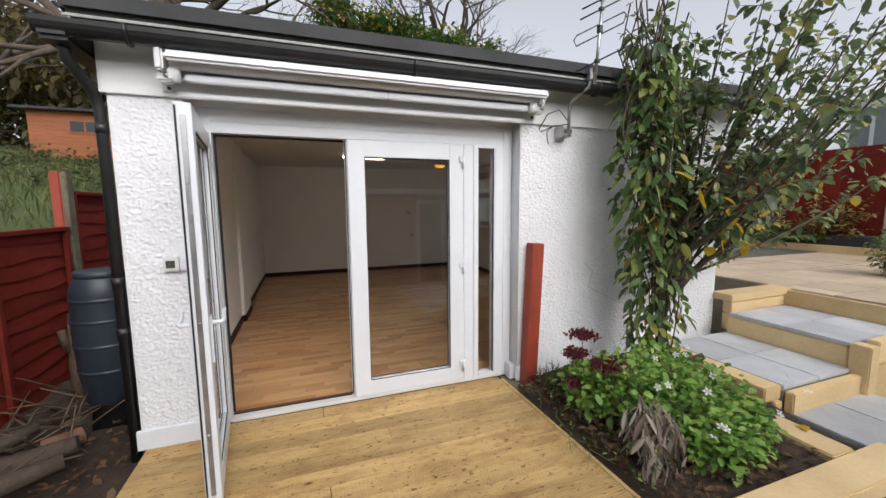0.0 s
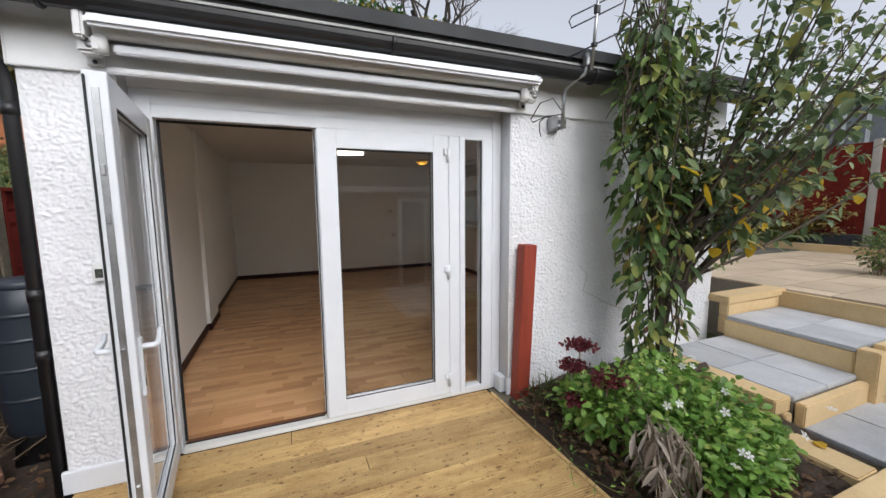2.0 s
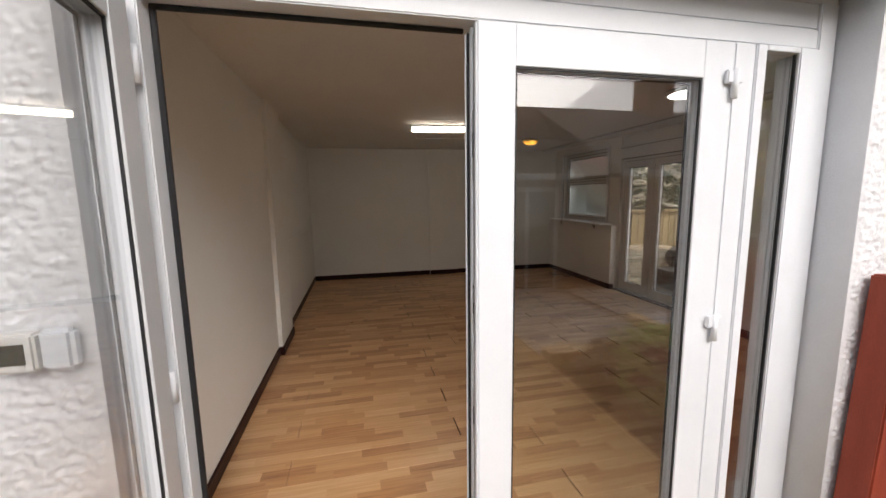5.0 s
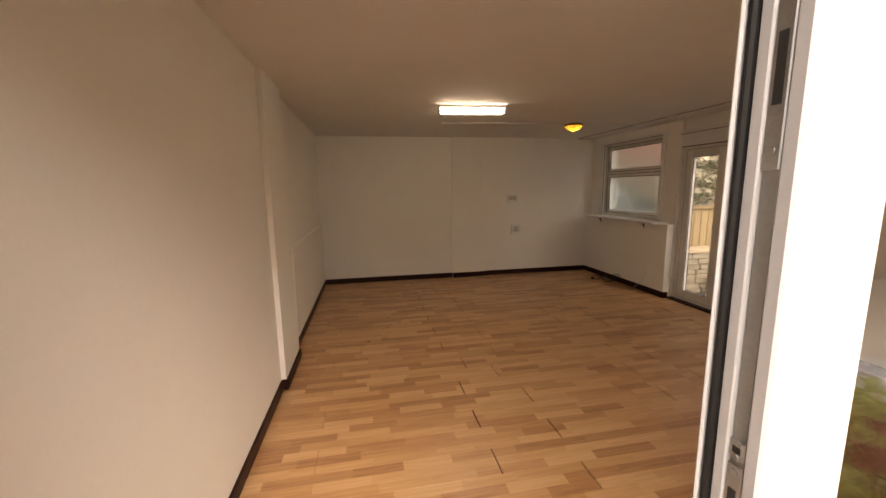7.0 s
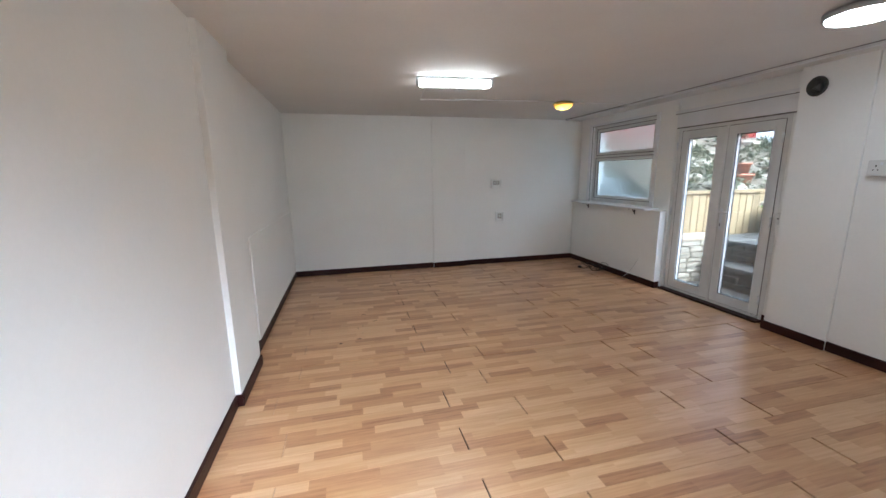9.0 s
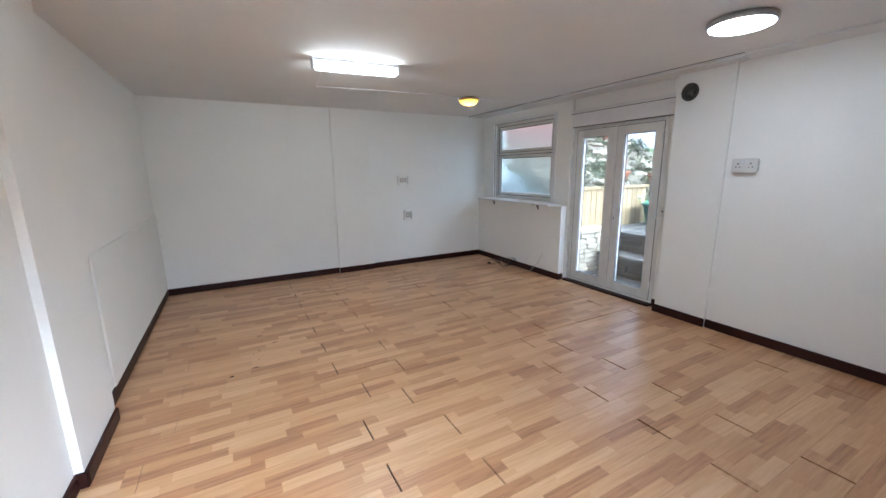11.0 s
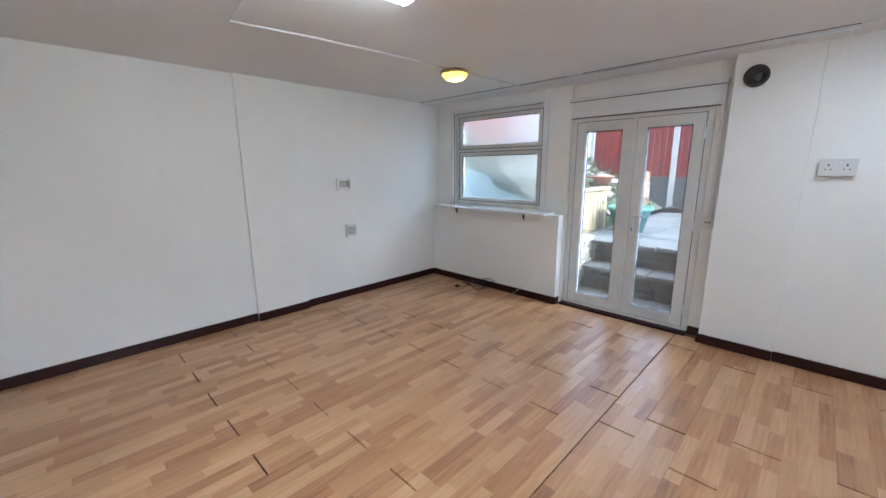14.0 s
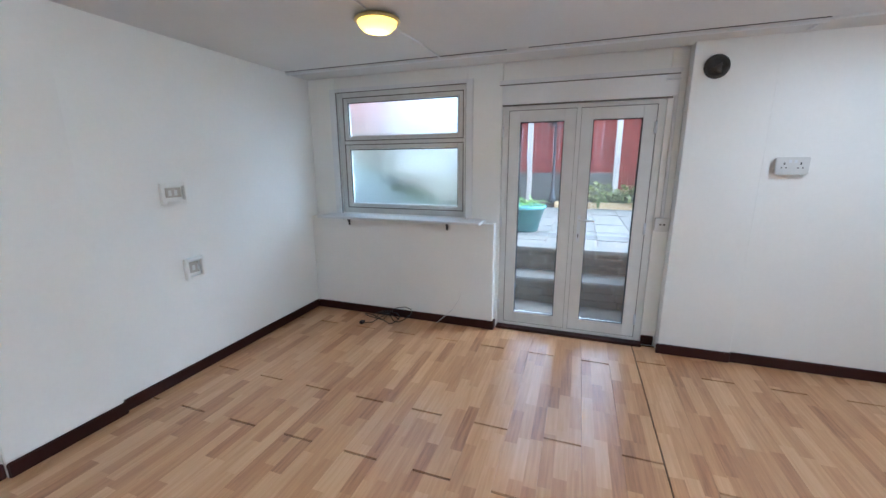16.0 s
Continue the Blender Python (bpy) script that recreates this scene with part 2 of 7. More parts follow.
M_CONC = surface("concrete_post", (0.38, 0.35, 0.31), (0.52, 0.49, 0.44), 5, 90, 0.85, 0.4, 0.005)
M_BANK = surface("stony_earth", (0.10, 0.085, 0.06), (0.24, 0.21, 0.15), 4, 40, 0.95, 0.9, 0.02)
M_SOIL = surface("dark_soil", (0.028, 0.019, 0.013), (0.085, 0.058, 0.040), 7, 60, 0.95, 1.0, 0.02)
M_GROUND = surface("rough_grass_ground", (0.035, 0.055, 0.014), (0.10, 0.13, 0.035), 0.8, 20, 0.95, 0.8, 0.03)
M_PAVING = surface("rear_paving", (0.34, 0.31, 0.26), (0.48, 0.44, 0.38), 2, 60, 0.8, 0.3, 0.004, rand=0.1)
M_BARREL = surface("slate_blue_plastic", (0.014, 0.022, 0.032), (0.026, 0.036, 0.050), 4, 120, 0.42, 0.08, 0.002)
M_SHED = surface("orange_stained_shiplap", (0.22, 0.070, 0.024), (0.32, 0.11, 0.040), 2, 40, 0.7, 0.3, 0.004, stretch=(1, 1, 6), rand=0.08)
M_BARK = surface("bark", (0.045, 0.033, 0.024), (0.11, 0.085, 0.062), 8, 60, 0.9, 0.8, 0.01)
M_TWIG = surface("grey_twig", (0.045, 0.036, 0.032), (0.09, 0.075, 0.066), 4, 60, 0.9, 0.2, 0.004)
M_BRUSH = surface("cut_branch_bark", (0.055, 0.036, 0.023), (0.17, 0.12, 0.078), 9, 60, 0.9, 0.5, 0.004, island=0.3)
M_DRY = surface("dead_stem", (0.24, 0.19, 0.14), (0.48, 0.40, 0.31), 9, 60, 0.9, 0.3, 0.003, island=0.25)
M_TERRA = surface("terracotta", (0.30, 0.10, 0.05), (0.44, 0.17, 0.09), 5, 60, 0.8, 0.2, 0.003)
M_TURQ = surface("turquoise_glaze", (0.03, 0.14, 0.15), (0.06, 0.22, 0.23), 4, 60, 0.3, 0.05, 0.002)
M_BRICK = surface("house_brick", (0.17, 0.085, 0.055), (0.30, 0.16, 0.11), 6, 60, 0.85, 0.4, 0.005, rand=0.2)
M_DARKPANE = surface("dark_window_pane", (0.012, 0.014, 0.016), (0.022, 0.025, 0.028), 2, 20, 0.08, 0.0)
# Pane colour with the pale reflection of the sky painted in.
M_PALEPANE = surface("sky_reflection_pane", (0.16, 0.18, 0.20), (0.26, 0.28, 0.31), 2, 20, 0.12, 0.0)
M_ROOFTILE = surface("roof_tile", (0.05, 0.04, 0.038), (0.10, 0.085, 0.08), 3, 30, 0.8, 0.4, 0.01)
M_IRON = surface("dark_iron", (0.010, 0.014, 0.020), (0.025, 0.032, 0.042), 6, 60, 0.45, 0.2, 0.002)
M_TUBE = lamp_material("tube_diffuser", (1.0, 0.89, 0.72), 8.2)
M_LED = lamp_material("round_led_panel", (1.0, 0.95, 0.88), 7.6)
M_BRASS = surface("tarnished_brass", (0.30, 0.22, 0.09), (0.55, 0.44, 0.20), 9, 90, 0.35, 0.1, 0.001, metal=0.85)
M_BULB = lamp_material("warm_bulb", (1.0, 0.70, 0.30), 16.0)
M_DOME = amber_glass("amber_glass_bowl")
M_SOCKET = surface("socket_plastic", (0.60, 0.60, 0.58), (0.68, 0.68, 0.66), 8, 90, 0.35, 0.0)
M_SLOT = surface("dark_slot", (0.02, 0.02, 0.02), (0.04, 0.04, 0.04), 8, 90, 0.6, 0.0)
M_UNDER = surface("brown_underlay", (0.030, 0.016, 0.009), (0.06, 0.032, 0.018), 8, 90, 0.9, 0.0)
# Grey of the shade in narrow gaps, coloured onto thin solid strips.
M_GAPSHADE = surface("gap_shade_grey", (0.10, 0.097, 0.09), (0.22, 0.21, 0.195), 20, 90, 0.8, 0.0)
M_VENT = surface("sooty_vent", (0.028, 0.027, 0.023), (0.085, 0.08, 0.07), 20, 90, 0.7, 0.3, 0.003)
M_LCD = surface("grey_screen", (0.05, 0.055, 0.045), (0.08, 0.085, 0.07), 8, 90, 0.25, 0.0)
M_SHRUB = leaf_material("shrub_leaf", [(0.0, (0.08, 0.17, 0.03)), (0.45, (0.18, 0.34, 0.065)), (0.85, (0.30, 0.47, 0.10)), (1.0, (0.44, 0.52, 0.14))], 0.42)
M_SCRUB = leaf_material("bramble_leaf", [(0.0, (0.04, 0.06, 0.02)), (0.6, (0.10, 0.125, 0.04)), (1.0, (0.19, 0.17, 0.06))], 0.6)
M_TREELEAF = leaf_material("tree_leaf", [(0.0, (0.070, 0.112, 0.055)), (0.5, (0.135, 0.195, 0.088)), (0.82, (0.23, 0.29, 0.12)), (1.0, (0.42, 0.38, 0.10))], 0.36)
M_IVY = leaf_material("dark_glossy_leaf", [(0.0, (0.045, 0.085, 0.028)), (0.45, (0.11, 0.185, 0.058)), (0.78, (0.22, 0.30, 0.085)), (0.94, (0.36, 0.37, 0.10)), (1.0, (0.22, 0.10, 0.06))], 0.36)
M_ROCKLEAF = leaf_material("dusty_rockery_leaf", [(0.0, (0.030, 0.045, 0.018)), (0.6, (0.075, 0.095, 0.04)), (0.9, (0.13, 0.14, 0.07)), (1.0, (0.20, 0.16, 0.08))], 0.6)
M_YELLOW = leaf_material("yellow_leaf", [(0.0, (0.50, 0.26, 0.012)), (0.6, (0.62, 0.42, 0.03)), (1.0, (0.40, 0.36, 0.04))])
M_SEDUM = leaf_material("dark_red_flower", [(0.0, (0.07, 0.010, 0.016)), (1.0, (0.20, 0.035, 0.045))], 0.7)
M_FLOWER = leaf_material("white_petal", [(0.0, (0.72, 0.72, 0.70)), (1.0, (0.85, 0.85, 0.84))])
M_GRASS = leaf_material("grass_blade", [(0.0, (0.04, 0.065, 0.02)), (0.7, (0.095, 0.13, 0.035)), (1.0, (0.22, 0.20, 0.08))], 0.6)
M_FERN = leaf_material("fern_leaf", [(0.0, (0.10, 0.15, 0.03)), (1.0, (0.26, 0.28, 0.08))], 0.5)
M_HEDGE = leaf_material("evergreen_leaf", [(0.0, (0.020, 0.060, 0.014)), (0.55, (0.055, 0.13, 0.026)), (0.74, (0.10, 0.17, 0.03)), (0.84, (0.30, 0.25, 0.04)), (1.0, (0.44, 0.31, 0.04))], 0.5)
M_WOOD = leaf_material("wood_brush", [(0.0, (0.040, 0.034, 0.016)), (0.5, (0.085, 0.068, 0.030)), (1.0, (0.16, 0.13, 0.035))], 0.8)
M_HUSK = leaf_material("withered_leaf", [(0.0, (0.14, 0.10, 0.07)), (0.45, (0.36, 0.30, 0.235)), (1.0, (0.66, 0.60, 0.53))], 0.8)
M_GOLD = leaf_material("golden_leaf", [(0.0, (0.16, 0.15, 0.03)), (0.5, (0.36, 0.27, 0.07)), (1.0, (0.52, 0.40, 0.16))], 0.6)
M_LITTER = leaf_material("dead_leaf", [(0.0, (0.05, 0.025, 0.014)), (0.6, (0.12, 0.065, 0.035)), (1.0, (0.24, 0.15, 0.08))], 0.8)


# ---- geometry helpers ----
def box(bm, x0, x1, y0, y1, z0, z1, bevel=0.0, m=None):
    """A box between the given limits, its edges rounded by bevel, turned and moved by m."""
    r = bmesh.ops.create_cube(bm, size=1)
    vs = r["verts"]
    bmesh.ops.scale(bm, vec=(x1 - x0, y1 - y0, z1 - z0), verts=vs)
    bmesh.ops.translate(bm, vec=((x0 + x1) / 2, (y0 + y1) / 2, (z0 + z1) / 2), verts=vs)
    if bevel:
        es = list({e for v in vs for e in v.link_edges})
        r = bmesh.ops.bevel(bm, geom=es, offset=bevel, segments=1 if bevel < 0.004 else 2, affect="EDGES", clamp_overlap=True)
        vs = list(set(r["verts"]) | {v for v in vs if v.is_valid})
    if m is not None:
        bmesh.ops.transform(bm, matrix=m, verts=vs)
    return vs


def tube(bm, points, radii, sides=8, caps=True):
    """A round bar through points, with one radius a point or one for all."""
    if isinstance(radii, (int, float)):
        radii = [radii] * len(points)
    pts = [Vector(p) for p in points]
    rings, up = [], None
    for i, p in enumerate(pts):
        d = (pts[min(i + 1, len(pts) - 1)] - pts[max(i - 1, 0)]).normalized()
        if up is None:
            up = d.orthogonal().normalized()
        up = (up - d * up.dot(d)).normalized()
        side = d.cross(up)
        rings.append([bm.verts.new(p + (up * math.cos(a) + side * math.sin(a)) * radii[i]) for a in (2 * math.pi * k / sides for k in range(sides))])
    for a, b in zip(rings, rings[1:]):
        for k in range(sides):
            f = bm.faces.new((a[k], a[(k + 1) % sides], b[(k + 1) % sides], b[k]))
            f.smooth = True
    if caps:
        bm.faces.new(rings[0][::-1])
        bm.faces.new(rings[-1])


def lathe(bm, profile, centre, sides=32, axis="z"):
    """A round body from (radius, height) pairs."""
    rings = []
    for r, h in profile:
        ring = []
        for k in range(sides):
            a = 2 * math.pi * k / sides
            c, s = r * math.cos(a), r * math.sin(a)
            off = {"z": (c, s, h), "x": (h, c, s), "y": (c, h, s)}[axis]
            ring.append(bm.verts.new(Vector(centre) + Vector(off)))
        rings.append(ring)
    for a, b in zip(rings, rings[1:]):
        for k in range(sides):
            f = bm.faces.new((a[k], a[(k + 1) % sides], b[(k + 1) % sides], b[k]))
            f.smooth = True
    if profile[0][0] > 1e-4:
        bm.faces.new(rings[0][::-1])
    if profile[-1][0] > 1e-4:
        bm.faces.new(rings[-1])
    bmesh.ops.recalc_face_normals(bm, faces=bm.faces)


def made(name, bm, material):
    me = bpy.data.meshes.new(name)
    bm.to_mesh(me)
    bm.free()
    me.materials.append(material)
    return new(name, me)


def hang(ob, parent):
    ob.parent = parent
    if parent.type == "EMPTY":
        ob.matrix_parent_inverse = parent.matrix_basis.inverted()
    return ob


def part(name, bm, material, parent, label=""):
    ob = hang(made(name, bm, material), parent)
    return tagged(ob, label) if label else ob


def boxes(name, rows, material, parent=None, bevel=0.004, label=""):
    """One mesh of several boxes that belong to one part."""
    bm = bmesh.new()
    for r in rows:
        box(bm, *r, bevel)
    return part(name, bm, material, parent, label) if parent else made(name, bm, material)


def thing(name, label, category, at, group="", kind=""):
    ob = new(name)
    ob.empty_display_size = 0.1
    ob.matrix_basis = Matrix.Translation(at)
    return tagged(ob, label, category, group, kind)


def structure(ob, label, category):
    return tagged(ob, label, category, kind="structure")


def glass_pane(name, lims, parent, material=None, shade=False):
    bm = bmesh.new()
    box(bm, *lims)
    ob = part(name, bm, material or M_GLASS, parent)
    ob.visible_shadow = shade
    return ob


def raw(name, verts, faces, material, parent=None, smooth=False):
    me = bpy.data.meshes.new(name)
    me.from_pydata(verts, [], faces)
    me.materials.append(material)
    if smooth:
        me.polygons.foreach_set("use_smooth", [True] * len(me.polygons))
    ob = new(name, me)
    return hang(ob, parent) if parent else ob


def leaves(name, spots, material, parent=None, length=0.06, width=0.5, droop=0.4, seed=1, curl=0.25, oval=False):
    """Many single leaves: each a folded blade at a spot (place, outward direction, size); oval ones bend over in four steps."""
    rng = random.Random(seed)
    vs, fs = [], []
    for p, d, s in spots:
        d = Vector(d) + Vector((rng.gauss(0, 0.45), rng.gauss(0, 0.45), rng.gauss(0, 0.35) - droop))
        d.normalize()
        side = d.cross(Vector((rng.gauss(0, 0.35), rng.gauss(0, 0.35), 1))).normalized()
        nrm = side.cross(d)
        ln = length * s * rng.uniform(0.7, 1.25)
        w = ln * width * 0.5
        p = Vector(p)
        i = len(vs)
        if oval:
            bend, twist = rng.uniform(0.1, 0.45), rng.gauss(0, 0.25)
            vs.append(p)
            for u, k in ((0.2, 0.72), (0.48, 1.0), (0.78, 0.70)):
                c = p + d * ln * u - Vector((0, 0, ln * bend * u * u))
                e = side + nrm * twist * u
                vs += [c + e * w * k + nrm * w * curl * k, c, c - e * w * k + nrm * w * curl * k]
            vs.append(p + d * ln * 0.97 - Vector((0, 0, ln * bend)))
            fs += [(i, i + 1, i + 2), (i, i + 2, i + 3)]
            for k in (1, 4):
                fs += [(i + k, i + k + 3, i + k + 4, i + k + 1), (i + k + 1, i + k + 4, i + k + 5, i + k + 2)]
            fs += [(i + 7, i + 10, i + 8), (i + 8, i + 10, i + 9)]
            continue
        vs += [p, p + d * ln * 0.4 + side * w + nrm * w * curl, p + d * ln * 0.45 - nrm * w * curl * 0.2, p + d * ln * 0.4 - side * w + nrm * w * curl,
               p + d * ln * 0.75 + side * w * 0.7 + nrm * w * curl - Vector((0, 0, ln * 0.06)), p + d * ln * 0.75 - side * w * 0.7 + nrm * w * curl - Vector((0, 0, ln * 0.06)), p + d * ln - Vector((0, 0, ln * 0.15))]
        fs += [(i, i + 1, i + 2), (i, i + 2, i + 3), (i + 1, i + 4, i + 6, i + 2), (i + 2, i + 6, i + 5, i + 3)]
    return raw(name, vs, fs, material, parent, smooth=oval)


def branching(bm, start, way, length, radius, depth, rng, tips, spread=0.55, rise=0.15, sides=5, segments=3, kids=(2, 3), shrink=0.72):
    """A limb that bends as it grows and splits into thinner ones; fills tips with (place, direction)."""
    p, d = Vector(start), Vector(way).normalized()
    pts, rad = [p.copy()], [radius]
    for k in range(segments):
        d = (d + Vector((rng.gauss(0, 0.16), rng.gauss(0, 0.16), rng.gauss(rise * 0.5, 0.1)))).normalized()
        p = p + d * length / segments
        pts.append(p.copy())
        rad.append(radius * (1 - 0.38 * (k + 1) / segments))
        if depth <= 1:
            tips.append((p.copy(), d.copy()))
    tube(bm, pts, rad, sides if depth > 1 else 3, caps=False)
    if depth > 0:
        for k in range(rng.randint(*kids)):
            j = rng.randint(max(1, segments - 2), segments)
            q = (d + Vector((rng.gauss(0, spread), rng.gauss(0, spread), rng.gauss(rise, spread * 0.6)))).normalized()
            branching(bm, pts[j], q, length * shrink * rng.uniform(0.75, 1.15), rad[j] * 0.68, depth - 1, rng, tips, spread, rise, sides, segments, kids, shrink)


# ---- ground ----
def ground_height(x, y):
    def ease(a, b, v):
        v = min(1, max(0, (v - a) / (b - a)))
        return v * v * (3 - 2 * v)
    left = ease(2.06, 2.2, -x) * (1.0 + 0.135 * min(max(y - 3, 0), 40) + 0.05 * min(max(-x - 2, 0), 30) - 0.9 * ease(2.5, -3, y))
    back = ease(9.4, 9.9, y) * ease(-2.2, -1.2, x) * (1.3 + 0.10 * min(max(y - 10, 0), 40))
    right = ease(9.75, 10.0, x) * 0.5 + ease(10, 40, x) * 1.0
    return -0.14 + max(left, back, right) - 0.24 * ease(1.34, 1.46, -y) * (1 - ease(2.06, 2.3, -x))


def build_ground():
    xs = [-300, -120, -60, -40] + [-30 + 2 * k for k in range(12)] + [-6, -5, -4, -3.2, -2.7, -2.4, -2.25, -2.18, -2.12, -2.06, -1.8, -1.4, -1.0, 0, 2, 4, 6, 8, 9.4, 9.75, 9.85, 9.95, 10.1, 12, 16, 24, 40, 80, 300]
    ys = [-300, -80, -30, -12, -6, -3, -1.5, -1.46, -1.4, -1.34, 0, 1, 1.8, 2.6, 3.4, 4.2, 5, 6, 7, 8, 9, 9.4, 9.6, 9.8, 10, 11, 12, 14, 16, 18, 20, 23, 26, 30, 35, 42, 50, 80, 140, 300]
    vs = [(x, y, ground_height(x, y) + (0.06 * noise.noise((x * 0.7, y * 0.7, 0)) if ground_height(x, y) > 0.3 else 0)) for y in ys for x in xs]
    w = len(xs)
    fs = [(j * w + i, j * w + i + 1, (j + 1) * w + i + 1, (j + 1) * w + i) for j in range(len(ys) - 1) for i in range(w - 1)]
    structure(raw("ground", vs, fs, M_GROUND, smooth=True), "rough grassy ground rising behind the garden fences", "ground")


build_ground()

# ---- the garden room: walls, roof, ceiling ----
X0, X1, Y0, Y1, FLOOR, CEIL = -0.828, 3.82, 2.98, 8.80, 0.012, 2.335
FACE, PANE = 2.745, 2.88


def roughcast_wall(name, x0, x1, z0, z1, label):
    """Front wall panel with thrown-on render standing out a few millimetres."""
    step = 0.0056
    nx, nz = int((x1 - x0) / step), int((z1 - z0) / step)
    vs, fs = [], []
    for j in range(nz + 1):
        for i in range(nx + 1):
            x, z = x0 + (x1 - x0) * i / nx, z0 + (z1 - z0) * j / nz
            d, q = noise.voronoi((x * 46 + 0.5 * noise.noise((x * 40, z * 40, 1)), z * 62 + 0.4 * noise.noise((x * 35, z * 35, 7)), 3.0))
            a = (1.0 - 1.75 * d[0]) * (0.75 + 0.9 * noise.noise((q[0].x * 3.1, q[0].y * 3.1, 2))) + 0.5 * noise.noise((x * 95, z * 95, 9)) + 0.35 * noise.noise((x * 9, z * 10, 5))
            edge = min(1, min(x - x0, x1 - x, z1 - z, z - z0) / 0.02)
            vs.append((x, FACE - edge * (0.004 + 0.0084 * max(-0.5, a)), z))
    w = nx + 1
    fs = [(j * w + i, j * w + i + 1, (j + 1) * w + i + 1, (j + 1) * w + i) for j in range(nz) for i in range(nx)]
    k = len(vs)
    vs += [(x0, FACE, z0), (x1, FACE, z0), (x1, FACE, z1), (x0, FACE, z1), (x0, Y0, z0), (x1, Y0, z0), (x1, Y0, z1), (x0, Y0, z1)]
    fs += [(k, k + 4, k + 5, k + 1), (k + 1, k + 5, k + 6, k + 2), (k + 2, k + 6, k + 7, k + 3), (k + 3, k + 7, k + 4, k), (k + 4, k + 7, k + 6, k + 5)]
    structure(raw(name, vs, fs, M_RENDER, smooth=True), label, "wall")


roughcast_wall("wall_front_pier", -1.02, -0.645, 0.0, 2.4, "white roughcast front wall beside the open door")
roughcast_wall("wall_front", 1.655, 4.02, 0.0, 2.4, "white roughcast front wall behind the climbing tree")
structure(boxes("wall_over_door", [(-0.645, 1.655, 2.88, Y0, 2.131, 2.4)], M_RENDER, bevel=0), "white painted beam over the glazed doors", "wall")
structure(boxes("wall_left", [(-1.02, X0, Y0, 5.46, 0, 2.4), (-1.02, -0.792, 5.46, 6.04, 0, 2.4), (-1.02, -0.856, 6.04, 9.08, 0, 2.4)], M_PLASTER, bevel=0), "white painted plain side wall of the room", "wall")
structure(boxes("wall_back", [(-0.856, 4.02, Y1, 9.08, 0, 2.4)], M_PLASTER, bevel=0), "white painted end wall with shallow panels", "wall")
WIN = (7.16, 8.50, 1.03, 2.20)
DOOR = (5.63, 6.86, 0.012, 2.0)
structure(boxes("wall_right", [(3.735, 4.02, Y0, 5.03, 0, 2.4), (3.718, 4.02, 5.03, 5.52, 0, 2.4), (3.85, 4.02, 5.52, DOOR[0], 0, 2.4), (3.85, 4.02, DOOR[0], DOOR[1], DOOR[3], 2.4),
                               (X1, 4.02, DOOR[1], WIN[0], 0, 2.4), (X1, 4.02, WIN[0], WIN[1], 0, WIN[2]), (X1, 4.02, WIN[0], WIN[1], WIN[3], 2.4), (X1, 4.02, WIN[1], Y1, 0, 2.4),
                               (3.725, X1, 6.885, Y1, 0, 1.0)], M_PLASTER, bevel=0.003), "white painted wall with window and garden doors", "wall")
structure(boxes("wall_panel_back", [(1.25, 1.78, 8.772, Y1, 0.0, CEIL)], M_PLASTER, bevel=0.004), "white boxed-out strip on the end wall", "wall")
structure(boxes("wall_lining_low", [(-0.856, -0.842, 6.33, Y1, FLOOR + 0.082, 0.99)], M_PLASTER, bevel=0.002), "white boarded lower lining on the side wall", "wall")
structure(boxes("floor_slab", [(-1.02, 4.02, 2.955, 9.08, -0.14, -0.004)], M_UNDER, bevel=0), "dark floor base below the laminate", "floor")
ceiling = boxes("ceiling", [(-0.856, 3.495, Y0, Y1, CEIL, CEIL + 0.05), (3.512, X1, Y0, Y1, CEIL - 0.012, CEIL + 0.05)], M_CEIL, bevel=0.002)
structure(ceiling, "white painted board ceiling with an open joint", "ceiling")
structure(boxes("ceiling_upper", [(-1.02, 4.02, FACE, 9.08, 2.4, 2.45)], M_SLOT, bevel=0), "dark roof deck above the ceiling boards", "roof")


def skirting():
    h = FLOOR + 0.082
    runs = [(X0, X0 + 0.016, Y0, 5.44), (X0, -0.776, 5.444, 5.459), (-0.792, -0.776, 5.46, 6.04), (-0.856, -0.838, 6.045, Y1), (-0.838, 1.25, Y1 - 0.016, Y1), (1.25, 1.79, 8.756, 8.772), (1.79, 3.725, Y1 - 0.016, Y1),
            (3.709, 3.725, 6.87, Y1 - 0.016), (3.709, 3.79, 6.868, 6.885), (3.702, 3.718, 5.03, 5.535), (3.719, 3.735, Y0, 5.0295), (3.835, 3.85, 5.535, 5.63)]
    for x0, x1, y0, y1 in runs:
        ob = boxes("baseboard", [(x0, x1, y0, y1, FLOOR, h)], M_SKIRT, bevel=0.005)
        structure(ob, "dark brown glossy skirting board", "baseboard")


skirting()


